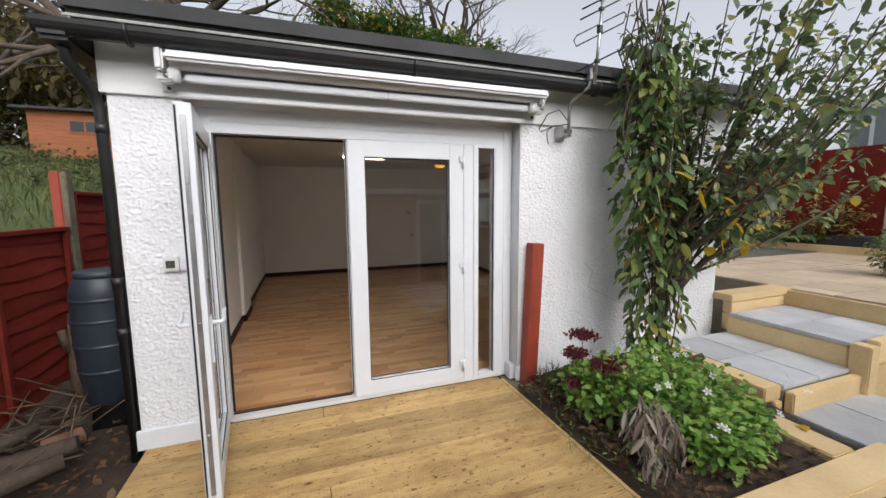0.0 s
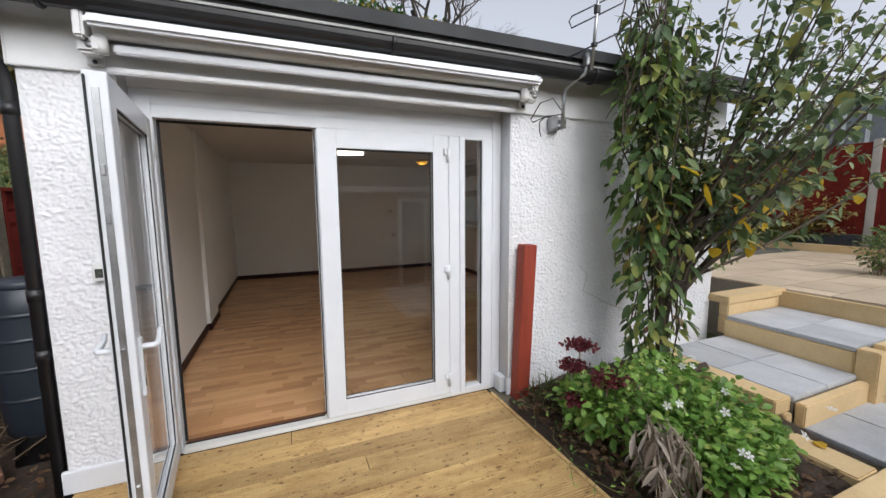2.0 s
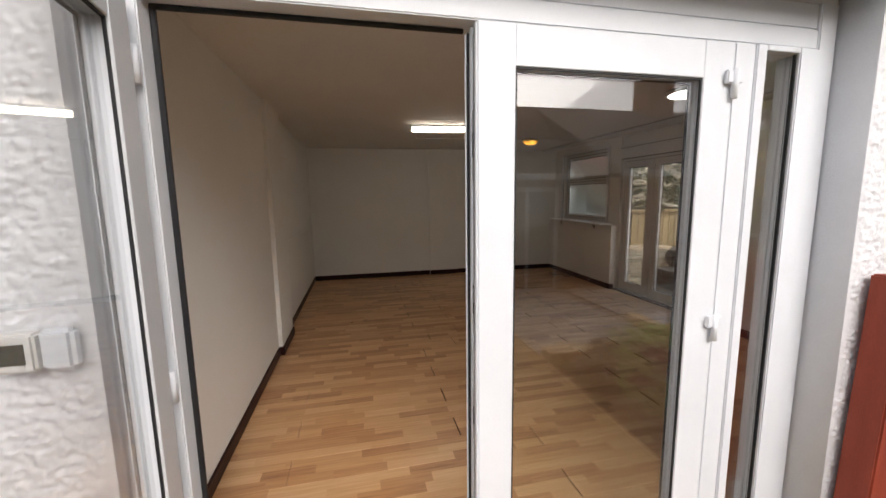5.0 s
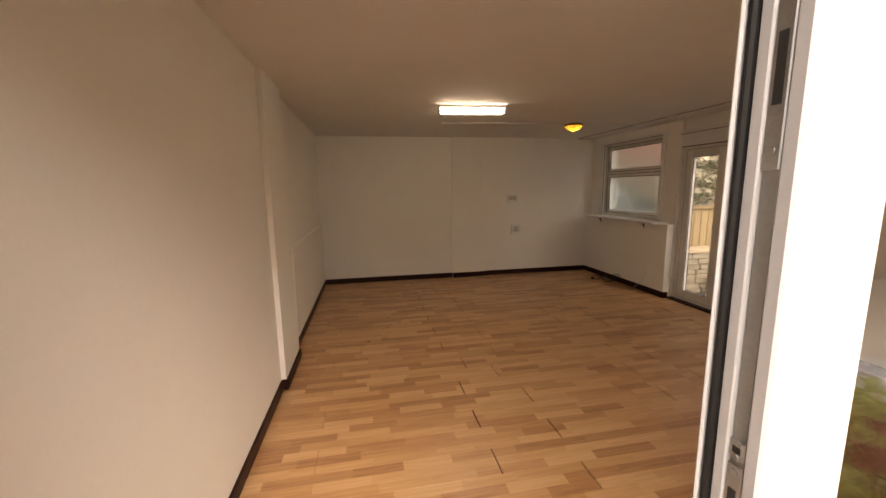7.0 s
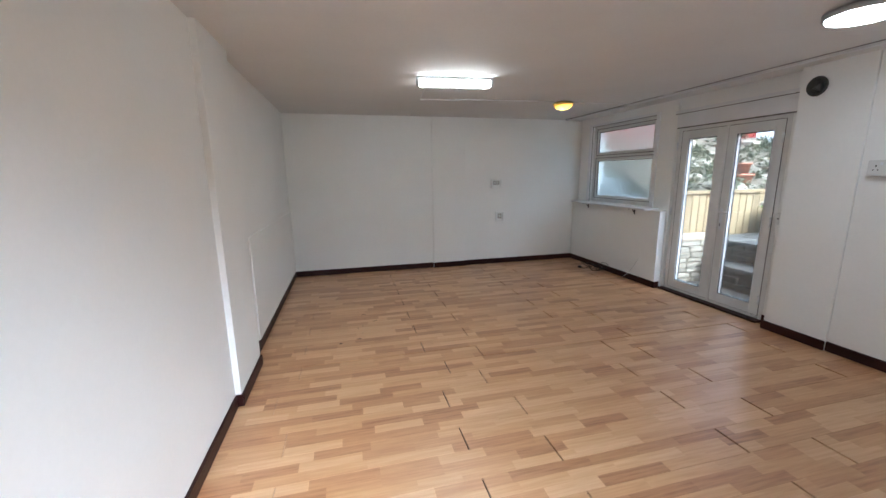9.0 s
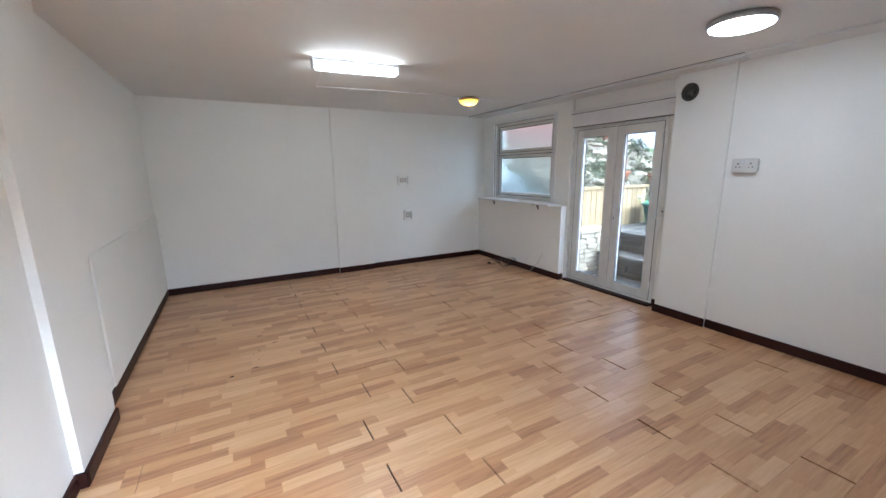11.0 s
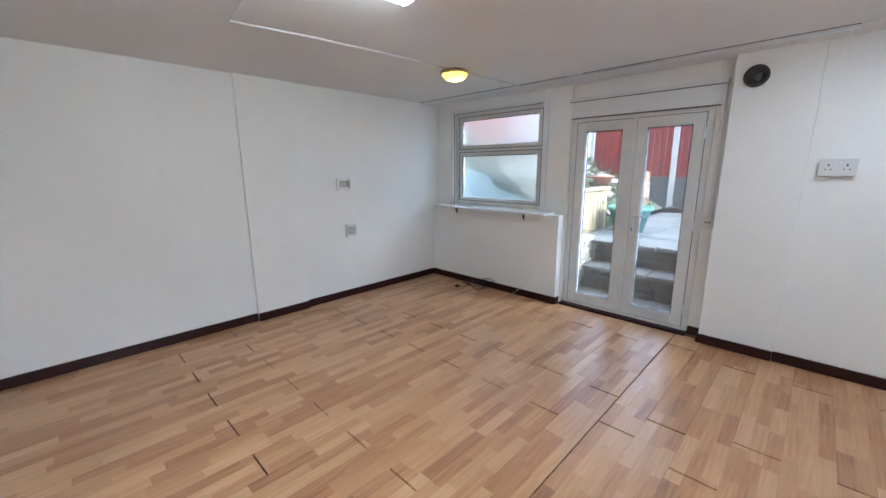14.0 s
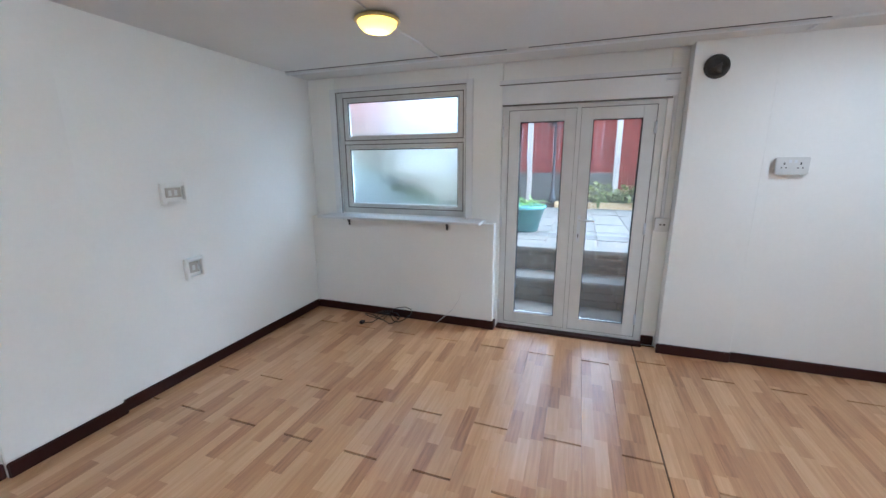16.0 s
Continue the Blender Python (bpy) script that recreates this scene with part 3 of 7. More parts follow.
def roof():
    r = thing("roof", "flat black felt roof with rounded edge", "roof", (1.5, 6, 2.45), kind="structure")
    bm = bmesh.new()
    box(bm, -1.10, 4.14, 2.50, 9.2, 2.460, 2.578, 0.03)
    part("felt", bm, M_FELT, r)
    boxes("drip_trim", [(-1.08, 4.12, 2.506, 2.515, 2.443, 2.4595)], M_TRIM, r, 0.003, "thin grey-white drip trim")
    boxes("fascia", [(-1.03, 4.03, 2.717, 2.733, 2.14, 2.44)], M_WHITE, r, 0.004, "white painted fascia board")
    boxes("end_fascia", [(-1.045, -1.031, 2.72, 9.0, 2.14, 2.44)], M_WHITE, r, 0.004)
    boxes("fascia_edge", [(-0.66, 1.66, 2.68, 2.716, 2.135, 2.165)], M_WHITE, r, 0.006, "white edging along the beam")
    boxes("soffit", [(-0.645, 1.655, 2.733, 2.88, 2.24, 2.25)], M_WHITE, r, 0.0)
    boxes("side_gutter", [(-1.20, -1.05, 2.50, 9.1, 2.33, 2.44)], M_BLACK, r, 0.02, "black side gutter")
    bm = bmesh.new()
    # half-round gutter with a rolled rim
    prof = [(2.535 + 0.056 * math.cos(a), 2.425 + 0.075 * math.sin(a)) for a in [math.pi + math.pi * k / 10 for k in range(11)]]
    inner = [(2.535 + 0.051 * math.cos(a), 2.425 + 0.069 * math.sin(a)) for a in [2 * math.pi - math.pi * k / 10 for k in range(11)]]
    loop = prof + inner
    ends = []
    for x in (-1.2, 4.15):
        ends.append([bm.verts.new((x, y, z)) for y, z in loop])
    for k in range(len(loop)):
        bm.faces.new((ends[0][k], ends[0][(k + 1) % len(loop)], ends[1][(k + 1) % len(loop)], ends[1][k]))
    for x in (-1.2, 4.15):
        bm.faces.new([bm.verts.new((x, y, z)) for y, z in prof])
    bmesh.ops.recalc_face_normals(bm, faces=bm.faces)
    g = part("gutter", bm, M_BLACK, r, "black plastic half-round gutter")
    for x in (-0.82, 0.72, 2.2):
        bm = bmesh.new()
        tube(bm, [(x, 2.535 + 0.061 * math.cos(a), 2.425 + 0.08 * math.sin(a)) for a in [math.pi + math.pi * k / 8 for k in range(9)]], 0.012, 6)
        part("gutter_bracket", bm, M_BLACK, g)


roof()


def downpipe():
    d = thing("downpipe", "black plastic downpipe at the building's corner", "downpipe", (-1.1, 2.72, 0))
    bm = bmesh.new()
    tube(bm, [(-1.13, 2.60, 2.38), (-1.13, 2.63, 2.28), (-1.075, 2.74, 2.14), (-1.062, 2.76, 2.05), (-1.062, 2.76, -0.1)], 0.029, 14)
    part("pipe", bm, M_BLACK, d)
    for z in (1.95, 1.06, 0.75):
        bm = bmesh.new()
        tube(bm, [(-1.062, 2.76, z - 0.03), (-1.062, 2.76, z + 0.03)], 0.033, 14)
        part("collar", bm, M_BLACK, d)


downpipe()


def plinths():
    for x0, x1, y0, y1 in ((-1.04, -0.63, 2.715, 2.74), (1.60, 1.654, 2.77, 2.87), (1.632, 1.72, 2.715, 2.74)):
        structure(boxes("trim", [(x0, x1, y0, y1, 0.0, 0.125)], M_UPVC, bevel=0.004), "white plastic trim along the wall's foot", "trim")


plinths()
structure(boxes("gravel_strip", [(1.556, 1.66, 2.60, 2.879, -0.14, -0.012)], M_BANK, bevel=0.0), "strip of dirt and gravel by the wall foot", "ground")

# ---- front glazed doors ----
def upvc_leaf(parent, x0, x1, y0, y1, z0, z1, bar=0.085, foot=0.115, material=None, m=None, glass=None):
    """Stiles, rails, beads, gasket and pane of a glazed leaf lying in the x-z plane, moved by m."""
    mt = material or M_UPVC
    def add(name, rows, mat_, bevel, label=""):
        bm = bmesh.new()
        for r in rows:
            box(bm, *r, bevel)
        if m is not None:
            bm.transform(m)
        return part(name, bm, mat_, parent, label)
    add("stile", [(x0, x0 + bar, y0, y1, z0, z1)], mt, 0.003)
    add("stile", [(x1 - bar, x1, y0, y1, z0, z1)], mt, 0.003)
    add("top_rail", [(x0 + bar, x1 - bar, y0 + 0.001, y1 - 0.001, z1 - bar, z1)], mt, 0.002)
    add("bottom_rail", [(x0 + bar, x1 - bar, y0 + 0.001, y1 - 0.001, z0, z0 + foot)], mt, 0.002)
    a, b, c, d = x0 + bar, x1 - bar, z0 + foot, z1 - bar
    g = 0.006
    for s, yy in ((0, y0 + 0.006), (1, y1 - 0.012)):
        add("gasket", [(a, a + g, yy, yy + 0.006, c, d), (b - g, b, yy, yy + 0.006, c, d), (a + g, b - g, yy, yy + 0.006, d - g, d), (a + g, b - g, yy, yy + 0.006, c, c + g)], M_RUBBER, 0.0, "black rubber glazing gasket")
    yc = (y0 + y1) / 2
    for yy in (yc - 0.012, yc + 0.008):
        pane = add("pane", [(a, b, yy, yy + 0.004, c, d)], glass or M_GLASS, 0.0)
        pane.visible_shadow = False
    return add


def front_door():
    d = thing("door_1", "white glazed double door frame with one leaf open", "door", (0.5, PANE, 0), kind="structure")
    y0, y1 = PANE, PANE + 0.07
    boxes("frame_jamb", [(-0.643, -0.545, y0, y1, 0.0, 2.13)], M_UPVC, d, 0.004)
    boxes("frame_jamb", [(1.575, 1.653, y0 - 0.01, y1, 0.0, 2.13)], M_UPVC, d, 0.004)
    boxes("frame_head", [(-0.545, 1.575, y0, y1, 2.045, 2.13)], M_UPVC, d, 0.004)
    boxes("frame_head", [(-0.545, 1.575, y0 - 0.006, y1, 1.976, 2.043)], M_UPVC, d, 0.004)
    boxes("threshold", [(-0.545, 1.575, y0 - 0.016, y1, 0.0, 0.026)], M_UPVC_OLD, d, 0.004, "scuffed white threshold")
    boxes("threshold_seal", [(-0.545, 0.288, y0 + 0.045, y0 + 0.055, 0.026, 0.034)], M_RUBBER, d, 0.003)
    boxes("threshold_strip", [(-0.545, 1.57, y1 + 0.001, y1 + 0.05, 0.0, 0.018)], M_STRIPWOOD, d, 0.003, "brown threshold strip")
    boxes("seal", [(-0.545, -0.530, y1 - 0.012, y1, 0.04, 1.97)], M_RUBBER, d, 0.003, "black rubber door seal")
    boxes("seal", [(-0.545, 0.288, y1 - 0.012, y1, 1.962, 1.976)], M_RUBBER, d, 0.003, "black rubber door seal")
    # closed leaf
    leaf = thing("door_leaf", "closed white glazed door leaf with three hinges", "door", (0.75, PANE, 0.03))
    add = upvc_leaf(leaf, 0.31, 1.212, y0 - 0.012, y0 + 0.058, 0.03, 1.974, bar=0.118, foot=0.112)
    boxes("edge_bead", [(0.303, 0.3095, y0 - 0.011, y0 + 0.008, 0.035, 1.97)], M_UPVC, leaf, 0.003)
    boxes("edge_bead", [(0.3005, 0.3095, y0 + 0.028, y0 + 0.044, 0.035, 1.97)], M_UPVC, leaf, 0.002)
    boxes("lock_strip", [(0.3065, 0.3095, y0 + 0.009, y0 + 0.0275, 0.06, 1.95)], M_STRIP, leaf, 0.001, "dull grey steel lock strip")
    boxes("edge_lip", [(0.290, 0.3095, y0 + 0.055, y0 + 0.060, 0.05, 1.96)], M_UPVC, leaf, 0.002)
    boxes("edge_seal", [(0.294, 0.3095, y0 + 0.0445, y0 + 0.0548, 0.05, 1.96)], M_RUBBER, leaf, 0.003, "black rubber edge seal")
    for z, h in ((1.63, 0.105), (1.12, 0.05), (1.19, 0.012), (0.75, 0.09)):
        k = boxes("lock_keep", [(0.3035, 0.3062, y0 + 0.008, y0 + 0.028, z - h, z + h)], M_STEEL, leaf, 0.002, "steel lock keep")
        boxes("slot", [(0.3028, 0.3034, y0 + 0.013, y0 + 0.023, z - h * 0.35, z + h * 0.35)], M_SLOT, k, 0.0)
        for s in (-0.8, 0.8):
            bm = bmesh.new()
            lathe(bm, [(0.005, 0.0), (0.004, -0.0015)], (0.3034, y0 + 0.018, z + s * h), 10, "x")
            part("screw", bm, M_STEEL, k)
    for z in (0.155, 0.99, 1.84):
        bm = bmesh.new()
        box(bm, 1.172, 1.236, y0 - 0.030, y0 - 0.0125, z - 0.002, z + 0.042, 0.004)
        tube(bm, [(1.205, y0 - 0.028, z - 0.05), (1.205, y0 - 0.028, z + 0.045)], 0.011, 10)
        part("hinge", bm, M_UPVC, leaf, "white butt hinge")
    # side light
    sl = thing("window_1", "narrow fixed side light in white plastic frame", "window", (1.4, PANE, 0.03), kind="structure")
    boxes("mullion", [(1.214, 1.300, y0 - 0.012, y1, 0.02, 1.974)], M_UPVC, sl, 0.004)
    a, b, c, e = 1.300, 1.573, 0.02, 1.974
    boxes("window_frame", [(a, 1.343, y0 - 0.018, y1, c, e)], M_UPVC, sl, 0.004)
    boxes("window_frame", [(1.487, b, y0 - 0.018, y1, c, e)], M_UPVC, sl, 0.004)
    boxes("window_frame", [(1.343, 1.487, y0 - 0.018, y1, 1.955, e)], M_UPVC, sl, 0.003)
    boxes("window_frame", [(1.343, 1.487, y0 - 0.018, y1, c, 0.052)], M_UPVC, sl, 0.003)
    boxes("gasket", [(1.343, 1.349, y0 - 0.006, y0 + 0.004, 0.052, 1.955), (1.481, 1.487, y0 - 0.006, y0 + 0.004, 0.052, 1.955)], M_RUBBER, sl, 0.0)
    for yy in (0.012, 0.030):
        glass_pane("pane", (1.343, 1.487, y0 + yy, y0 + yy + 0.004, 0.052, 1.955), sl)
    # open leaf: u runs from the hinge outwards, the inner face looks at the doorway
    op = thing("open_door_leaf", "white glazed door leaf standing wide open", "door", (-0.545, 2.82, 0.05))
    ang = math.atan2(-0.993, 0.118)
    m = Matrix.Translation((-0.545, 2.835, 0)) @ Matrix.Rotation(ang, 4, "Z")
    # Streaks on this pane; the film's whiteness imitates the sky mirrored in it.
    add = upvc_leaf(op, 0.0, 0.838, -0.07, 0.0, 0.045, 1.955, bar=0.098, foot=0.11, m=m, glass=M_HAZE)
    add("lock_strip", [(0.8385, 0.842, -0.046, -0.024, 0.1, 1.9)], M_STEEL, 0.001, "steel multipoint lock strip")
    for z in (0.95, 1.45, 1.62, 0.4):
        add("lock_bolt", [(0.842, 0.852, -0.042, -0.028, z - 0.018, z + 0.018)], M_STEEL, 0.002, "steel lock bolt")
    add("edge_seal", [(0.8385, 0.845, -0.066, -0.058, 0.06, 1.94)], M_RUBBER, 0.002, "black rubber edge seal")
    for side, y in ((1, 0.0), (-1, -0.07)):
        yy = (y, y + 0.011) if side > 0 else (y - 0.011, y)
        add("back_plate", [(0.772, 0.802, *yy, 0.75, 0.99)], M_UPVC, 0.004, "white handle back plate")
        bm = bmesh.new()
        o = y + 0.05 * side
        tube(bm, [(0.787, y + 0.008 * side, 0.95), (0.787, o, 0.95), (0.77, o + 0.008 * side, 0.951), (0.72, o + 0.006 * side, 0.954), (0.685, o + 0.004 * side, 0.965), (0.665, o + 0.006 * side, 0.985)], [0.011, 0.0115, 0.0115, 0.0105, 0.010, 0.009], 12)
        bm.transform(m)
        part("lever", bm, M_UPVC, op, "white lever handle")
        add("keyhole", [(0.783, 0.791, y + 0.0105 * side - 0.001, y + 0.0105 * side + 0.002, 0.79, 0.82)], M_SLOT, 0.0)
    for z in (0.16, 0.98, 1.80):
        bm = bmesh.new()
        tube(bm, [(-0.552, 2.858, z - 0.045), (-0.552, 2.858, z + 0.045)], 0.011, 10)
        part("hinge", bm, M_UPVC, op, "white butt hinge")


front_door()


def moved(ob, x=0.0, y=0.0, z=0.0):
    ob.matrix_basis = Matrix.Translation((x, y, z)) @ ob.matrix_basis


def box_on_wall():
    s = thing("alarm_sensor", "small white control box on the roughcast wall", "wall box", (-0.74, FACE, 1.16))
    boxes("body", [(-0.815, -0.735, FACE - 0.045, FACE - 0.006, 1.115, 1.20)], M_SOCKET, s, 0.006)
    boxes("side_cap", [(-0.733, -0.668, FACE - 0.04, FACE - 0.006, 1.11, 1.205)], M_UPVC, s, 0.01)
    boxes("screen", [(-0.800, -0.752, FACE - 0.047, FACE - 0.0452, 1.135, 1.18)], M_LCD, s, 0.0, "grey screen")


box_on_wall()


def awning():
    a = thing("awning", "retracted white patio awning on wall brackets", "awning", (0.5, 2.6, 2.2))
    bm = bmesh.new()
    lathe(bm, [(0.0, 0), (0.040, 0.0), (0.040, 2.42), (0.0, 2.42)], (-0.66, 2.535, 2.30), 24, "x")
    part("roller", bm, M_ALU, a, "rolled white awning cloth")
    boxes("front_bar", [(-0.67, 1.75, 2.435, 2.485, 2.285, 2.335)], M_UPVC, a, 0.014, "white front bar")
    boxes("folded_arm", [(-0.60, 0.56, 2.54, 2.58, 2.205, 2.245)], M_UPVC, a, 0.006)
    boxes("folded_arm", [(0.5605, 1.66, 2.54, 2.58, 2.205, 2.245)], M_UPVC, a, 0.006)
    boxes("torsion_bar", [(-0.68, 1.72, 2.60, 2.632, 2.225, 2.257)], M_ALU, a, 0.004)
    for x in (-0.70, 1.72):
        bm = bmesh.new()
        box(bm, x - 0.02, x + 0.02, 2.47, 2.651, 2.24, 2.36, 0.01)
        box(bm, x - 0.03, x + 0.05, 2.52, 2.60, 2.19, 2.255, 0.012)
        part("bracket", bm, M_ALU, a, "white cast bracket")
        bm = bmesh.new()
        lathe(bm, [(0.016, 0.0), (0.016, -0.006), (0.0, -0.006)], (x + 0.02, 2.519, 2.225), 12, "y")
        part("bolt", bm, M_STEEL, a)
        # elbow joint of the folded arm and the mount's flange
        bm = bmesh.new()
        s = 1 if x < 0 else -1
        box(bm, x + 0.05 * s - 0.028, x + 0.05 * s + 0.028, 2.505, 2.55, 2.195, 2.265, 0.01)
        lathe(bm, [(0.0, 0.0), (0.026, 0.0), (0.026, 0.075), (0.0, 0.075)], (x + 0.06 * s, 2.53, 2.192), 16)
        part("elbow", bm, M_ALU, a, "white cast elbow joint")
        bm = bmesh.new()
        box(bm, x - 0.035, x + 0.03, 2.628, 2.650, 2.165, 2.36, 0.005)
        part("flange", bm, M_ALU, a)
        for z in (2.18, 2.345):
            bm = bmesh.new()
            lathe(bm, [(0.011, 0.0), (0.010, -0.008), (0.0, -0.008)], (x, 2.627, z), 6, "y")
            part("bolt", bm, M_IRON, a)
    moved(a, y=0.06)


awning()


def aerial():
    a = thing("tv_aerial", "grey metal television aerial on a wall bracket", "aerial", (2.02, 2.6, 2.1))
    boxes("wall_plate", [(1.972, 1.977, 2.56, FACE - 0.012, 2.04, 2.12), (2.053, 2.058, 2.56, FACE - 0.012, 2.04, 2.12), (1.972, 2.058, 2.664, 2.669, 2.02, 2.13), (1.977, 2.053, 2.556, 2.562, 2.045, 2.065), (1.977, 2.053, 2.556, 2.562, 2.095, 2.115)], M_STEEL, a, 0.002, "galvanised wall bracket")
    bm = bmesh.new()
    tube(bm, [(2.015, 2.55, 2.03), (2.015, 2.55, 2.24), (2.02, 2.535, 2.30), (2.06, 2.47, 2.36), (2.09, 2.42, 2.385), (2.095, 2.41, 2.44), (2.095, 2.41, 2.52)], 0.0135, 12)
    part("mast", bm, M_STEEL, a)
    bm = bmesh.new()
    box(bm, 2.07, 2.125, 2.38, 2.43, 2.43, 2.49, 0.006)
    part("clamp", bm, M_STEEL, a)
    bm = bmesh.new()
    tube(bm, [(2.10, 2.37, 2.40), (2.14, 2.36, 3.02)], 0.011, 8)
    part("boom", bm, M_STEEL, a)
    for k, (z, ln) in enumerate(((2.56, 0.30), (2.80, 0.19), (2.93, 0.17), (3.0, 0.16))):
        bm = bmesh.new()
        c = Vector((2.10 + 0.04 * (z - 2.4) / 0.62, 2.365, z))
        w = Vector((0.80, -0.30, 0.40)).normalized()
        if k == 0:
            tube(bm, [c - w * 0.2, c + w * 0.26], 0.006, 6)
        elif k == 1:
            q = Vector((0, 0, 0.05))
            tube(bm, [c + w * ln + q * 0.5, c + w * (ln + 0.02), c + w * ln - q, c - w * ln - q, c - w * (ln + 0.02), c - w * ln + q * 0.5, c + w * ln + q * 0.5], 0.005, 6)
        else:
            tube(bm, [c - w * ln, c + w * ln], 0.006, 6)
        part("element", bm, M_IRON, a, "dark weathered aerial rod")
        bm = bmesh.new()
        box(bm, c.x - 0.018, c.x + 0.018, c.y - 0.016, c.y + 0.016, c.z - (0.04 if k == 1 else 0.014), c.z + 0.014, 0.004)
        part("insulator", bm, M_BLACK, a, "black plastic insulator")
    bm = bmesh.new()
    tube(bm, [(1.99, 2.54, 2.16), (1.93, 2.56, 2.24), (1.85, 2.60, 2.21), (1.80, 2.64, 2.10), (1.82, 2.645, 2.08), (1.90, 2.60, 2.12), (2.0, 2.54, 2.13)], 0.004, 6)
    part("cable", bm, M_BLACK, a, "black coaxial cable")
    bm = bmesh.new()
    tube(bm, [(1.90, 2.60, 2.12), (1.86, 2.62, 2.08), (1.87, 2.63, 2.02), (1.885, 2.63, 1.98)], 0.004, 6)
    part("cable", bm, M_BLACK, a, "frayed black cable end")
    moved(a, y=0.06)


aerial()


def red_post():
    p = thing("timber_post", "short red-stained timber post beside the wall", "post", (1.72, 2.58, 0))
    m = Matrix.Translation((1.718, 2.672, 0)) @ Matrix.Rotation(radians(2.4), 4, "Y")
    bm = bmesh.new()
    box(bm, -0.055, 0.055, -0.05, 0.05, -0.1, 1.185, 0.006, m)
    part("shaft", bm, M_REDPOST, p)


red_post()

# ---- room: window, garden doors, fittings ----
def side_window():
    w = thing("window_2", "white framed window with two frosted panes", "window", (3.9, 7.83, 1.03), kind="structure")
    y0, y1, z0, z1 = WIN
    xf = 3.868
    # architrave standing a little proud of the wall
    for r in ((3.802, X1, y0 - 0.05, y0 + 0.012, z0 - 0.0, z1 + 0.02), (3.802, X1, y1 - 0.012, y1 + 0.05, z0, z1 + 0.02), (3.802, X1, y0 + 0.012, y1 - 0.012, z1 - 0.012, z1 + 0.02)):
        boxes("architrave", [r], M_WHITE, w, 0.004)
    for r in ((xf, 3.94, y0, y0 + 0.055, z0, z1), (xf, 3.94, y1 - 0.055, y1, z0, z1), (xf, 3.94, y0 + 0.055, y1 - 0.055, z1 - 0.055, z1), (xf, 3.94, y0 + 0.055, y1 - 0.055, z0, z0 + 0.055)):
        boxes("window_frame", [r], M_UPVC_OLD, w, 0.005)
    a, b = y0 + 0.056, y1 - 0.056
    for c, d, nm in ((z0 + 0.056, 1.705, "lower_sash"), (1.745, z1 - 0.056, "upper_sash")):
        s = boxes(nm, [(xf + 0.008, 3.93, a, a + 0.05, c, d), (xf + 0.008, 3.93, b - 0.05, b, c, d), (xf + 0.0085, 3.9295, a + 0.05, b - 0.05, d - 0.045, d), (xf + 0.0085, 3.9295, a + 0.05, b - 0.05, c, c + 0.045)], M_UPVC_OLD, w, 0.005)
        boxes("gasket", [(xf + 0.012, xf + 0.018, a + 0.05, a + 0.055, c + 0.045, d - 0.045), (xf + 0.012, xf + 0.018, b - 0.055, b - 0.05, c + 0.045, d - 0.045), (xf + 0.012, xf + 0.018, a + 0.055, b - 0.055, d - 0.052, d - 0.045)], M_RUBBER, s, 0.0)
        glass_pane("pane", (3.895, 3.905, a + 0.05, b - 0.05, c + 0.045, d - 0.045), s, M_FROST, True)
        g = 0.004
        # thin strips that draw the shaded gap round the sash
        boxes("seam", [(xf + 0.004, xf + 0.0078, a - g, a + g, c - g, d + g), (xf + 0.004, xf + 0.0078, b - g, b + g, c - g, d + g), (xf + 0.004, xf + 0.0078, a + g, b - g, d - g, d + g), (xf + 0.004, xf + 0.0078, a + g, b - g, c - g, c + g)], M_GAPSHADE, s, 0.0)
        boxes("bead", [(xf + 0.003, xf + 0.012, a + 0.036, a + 0.05, c + 0.03, d - 0.03), (xf + 0.003, xf + 0.012, b - 0.05, b - 0.036, c + 0.03, d - 0.03), (xf + 0.003, xf + 0.012, a + 0.05, b - 0.05, d - 0.045, d - 0.03), (xf + 0.003, xf + 0.012, a + 0.05, b - 0.05, c + 0.03, c + 0.045)], M_UPVC_OLD, s, 0.003)
    boxes("transom", [(xf + 0.002, 3.94, a, b, 1.707, 1.743)], M_UPVC_OLD, w, 0.005)
    # strips painted as the shade between architrave and frame
    for r in ((3.818, 3.822, y0 + 0.006, y0 + 0.018, z0, z1), (3.818, 3.822, y1 - 0.018, y1 - 0.006, z0, z1), (3.818, 3.822, y0 + 0.018, y1 - 0.018, z1 - 0.018, z1 - 0.006)):
        boxes("shadow_gap", [r], M_GAPSHADE, w, 0.0)


side_window()


def sill_shelf():
    s = thing("window_shelf", "white painted shelf board on small metal brackets", "shelf", (3.72, 7.8, 1.01))
    boxes("board", [(3.57, X1 - 0.001, 6.98, 8.62, 1.004, 1.026)], M_WHITE, s, 0.006)
    for y in (7.32, 8.35):
        bm = bmesh.new()
        box(bm, 3.62, 3.725, y - 0.009, y + 0.009, 0.995, 1.003, 0.001)
        box(bm, 3.716, 3.7245, y - 0.009, y + 0.009, 0.925, 0.995, 0.001)
        tube(bm, [(3.68, y, 0.994), (3.715, y, 0.95)], 0.005, 6)
        part("bracket", bm, M_IRON, s, "small dark metal bracket")


sill_shelf()


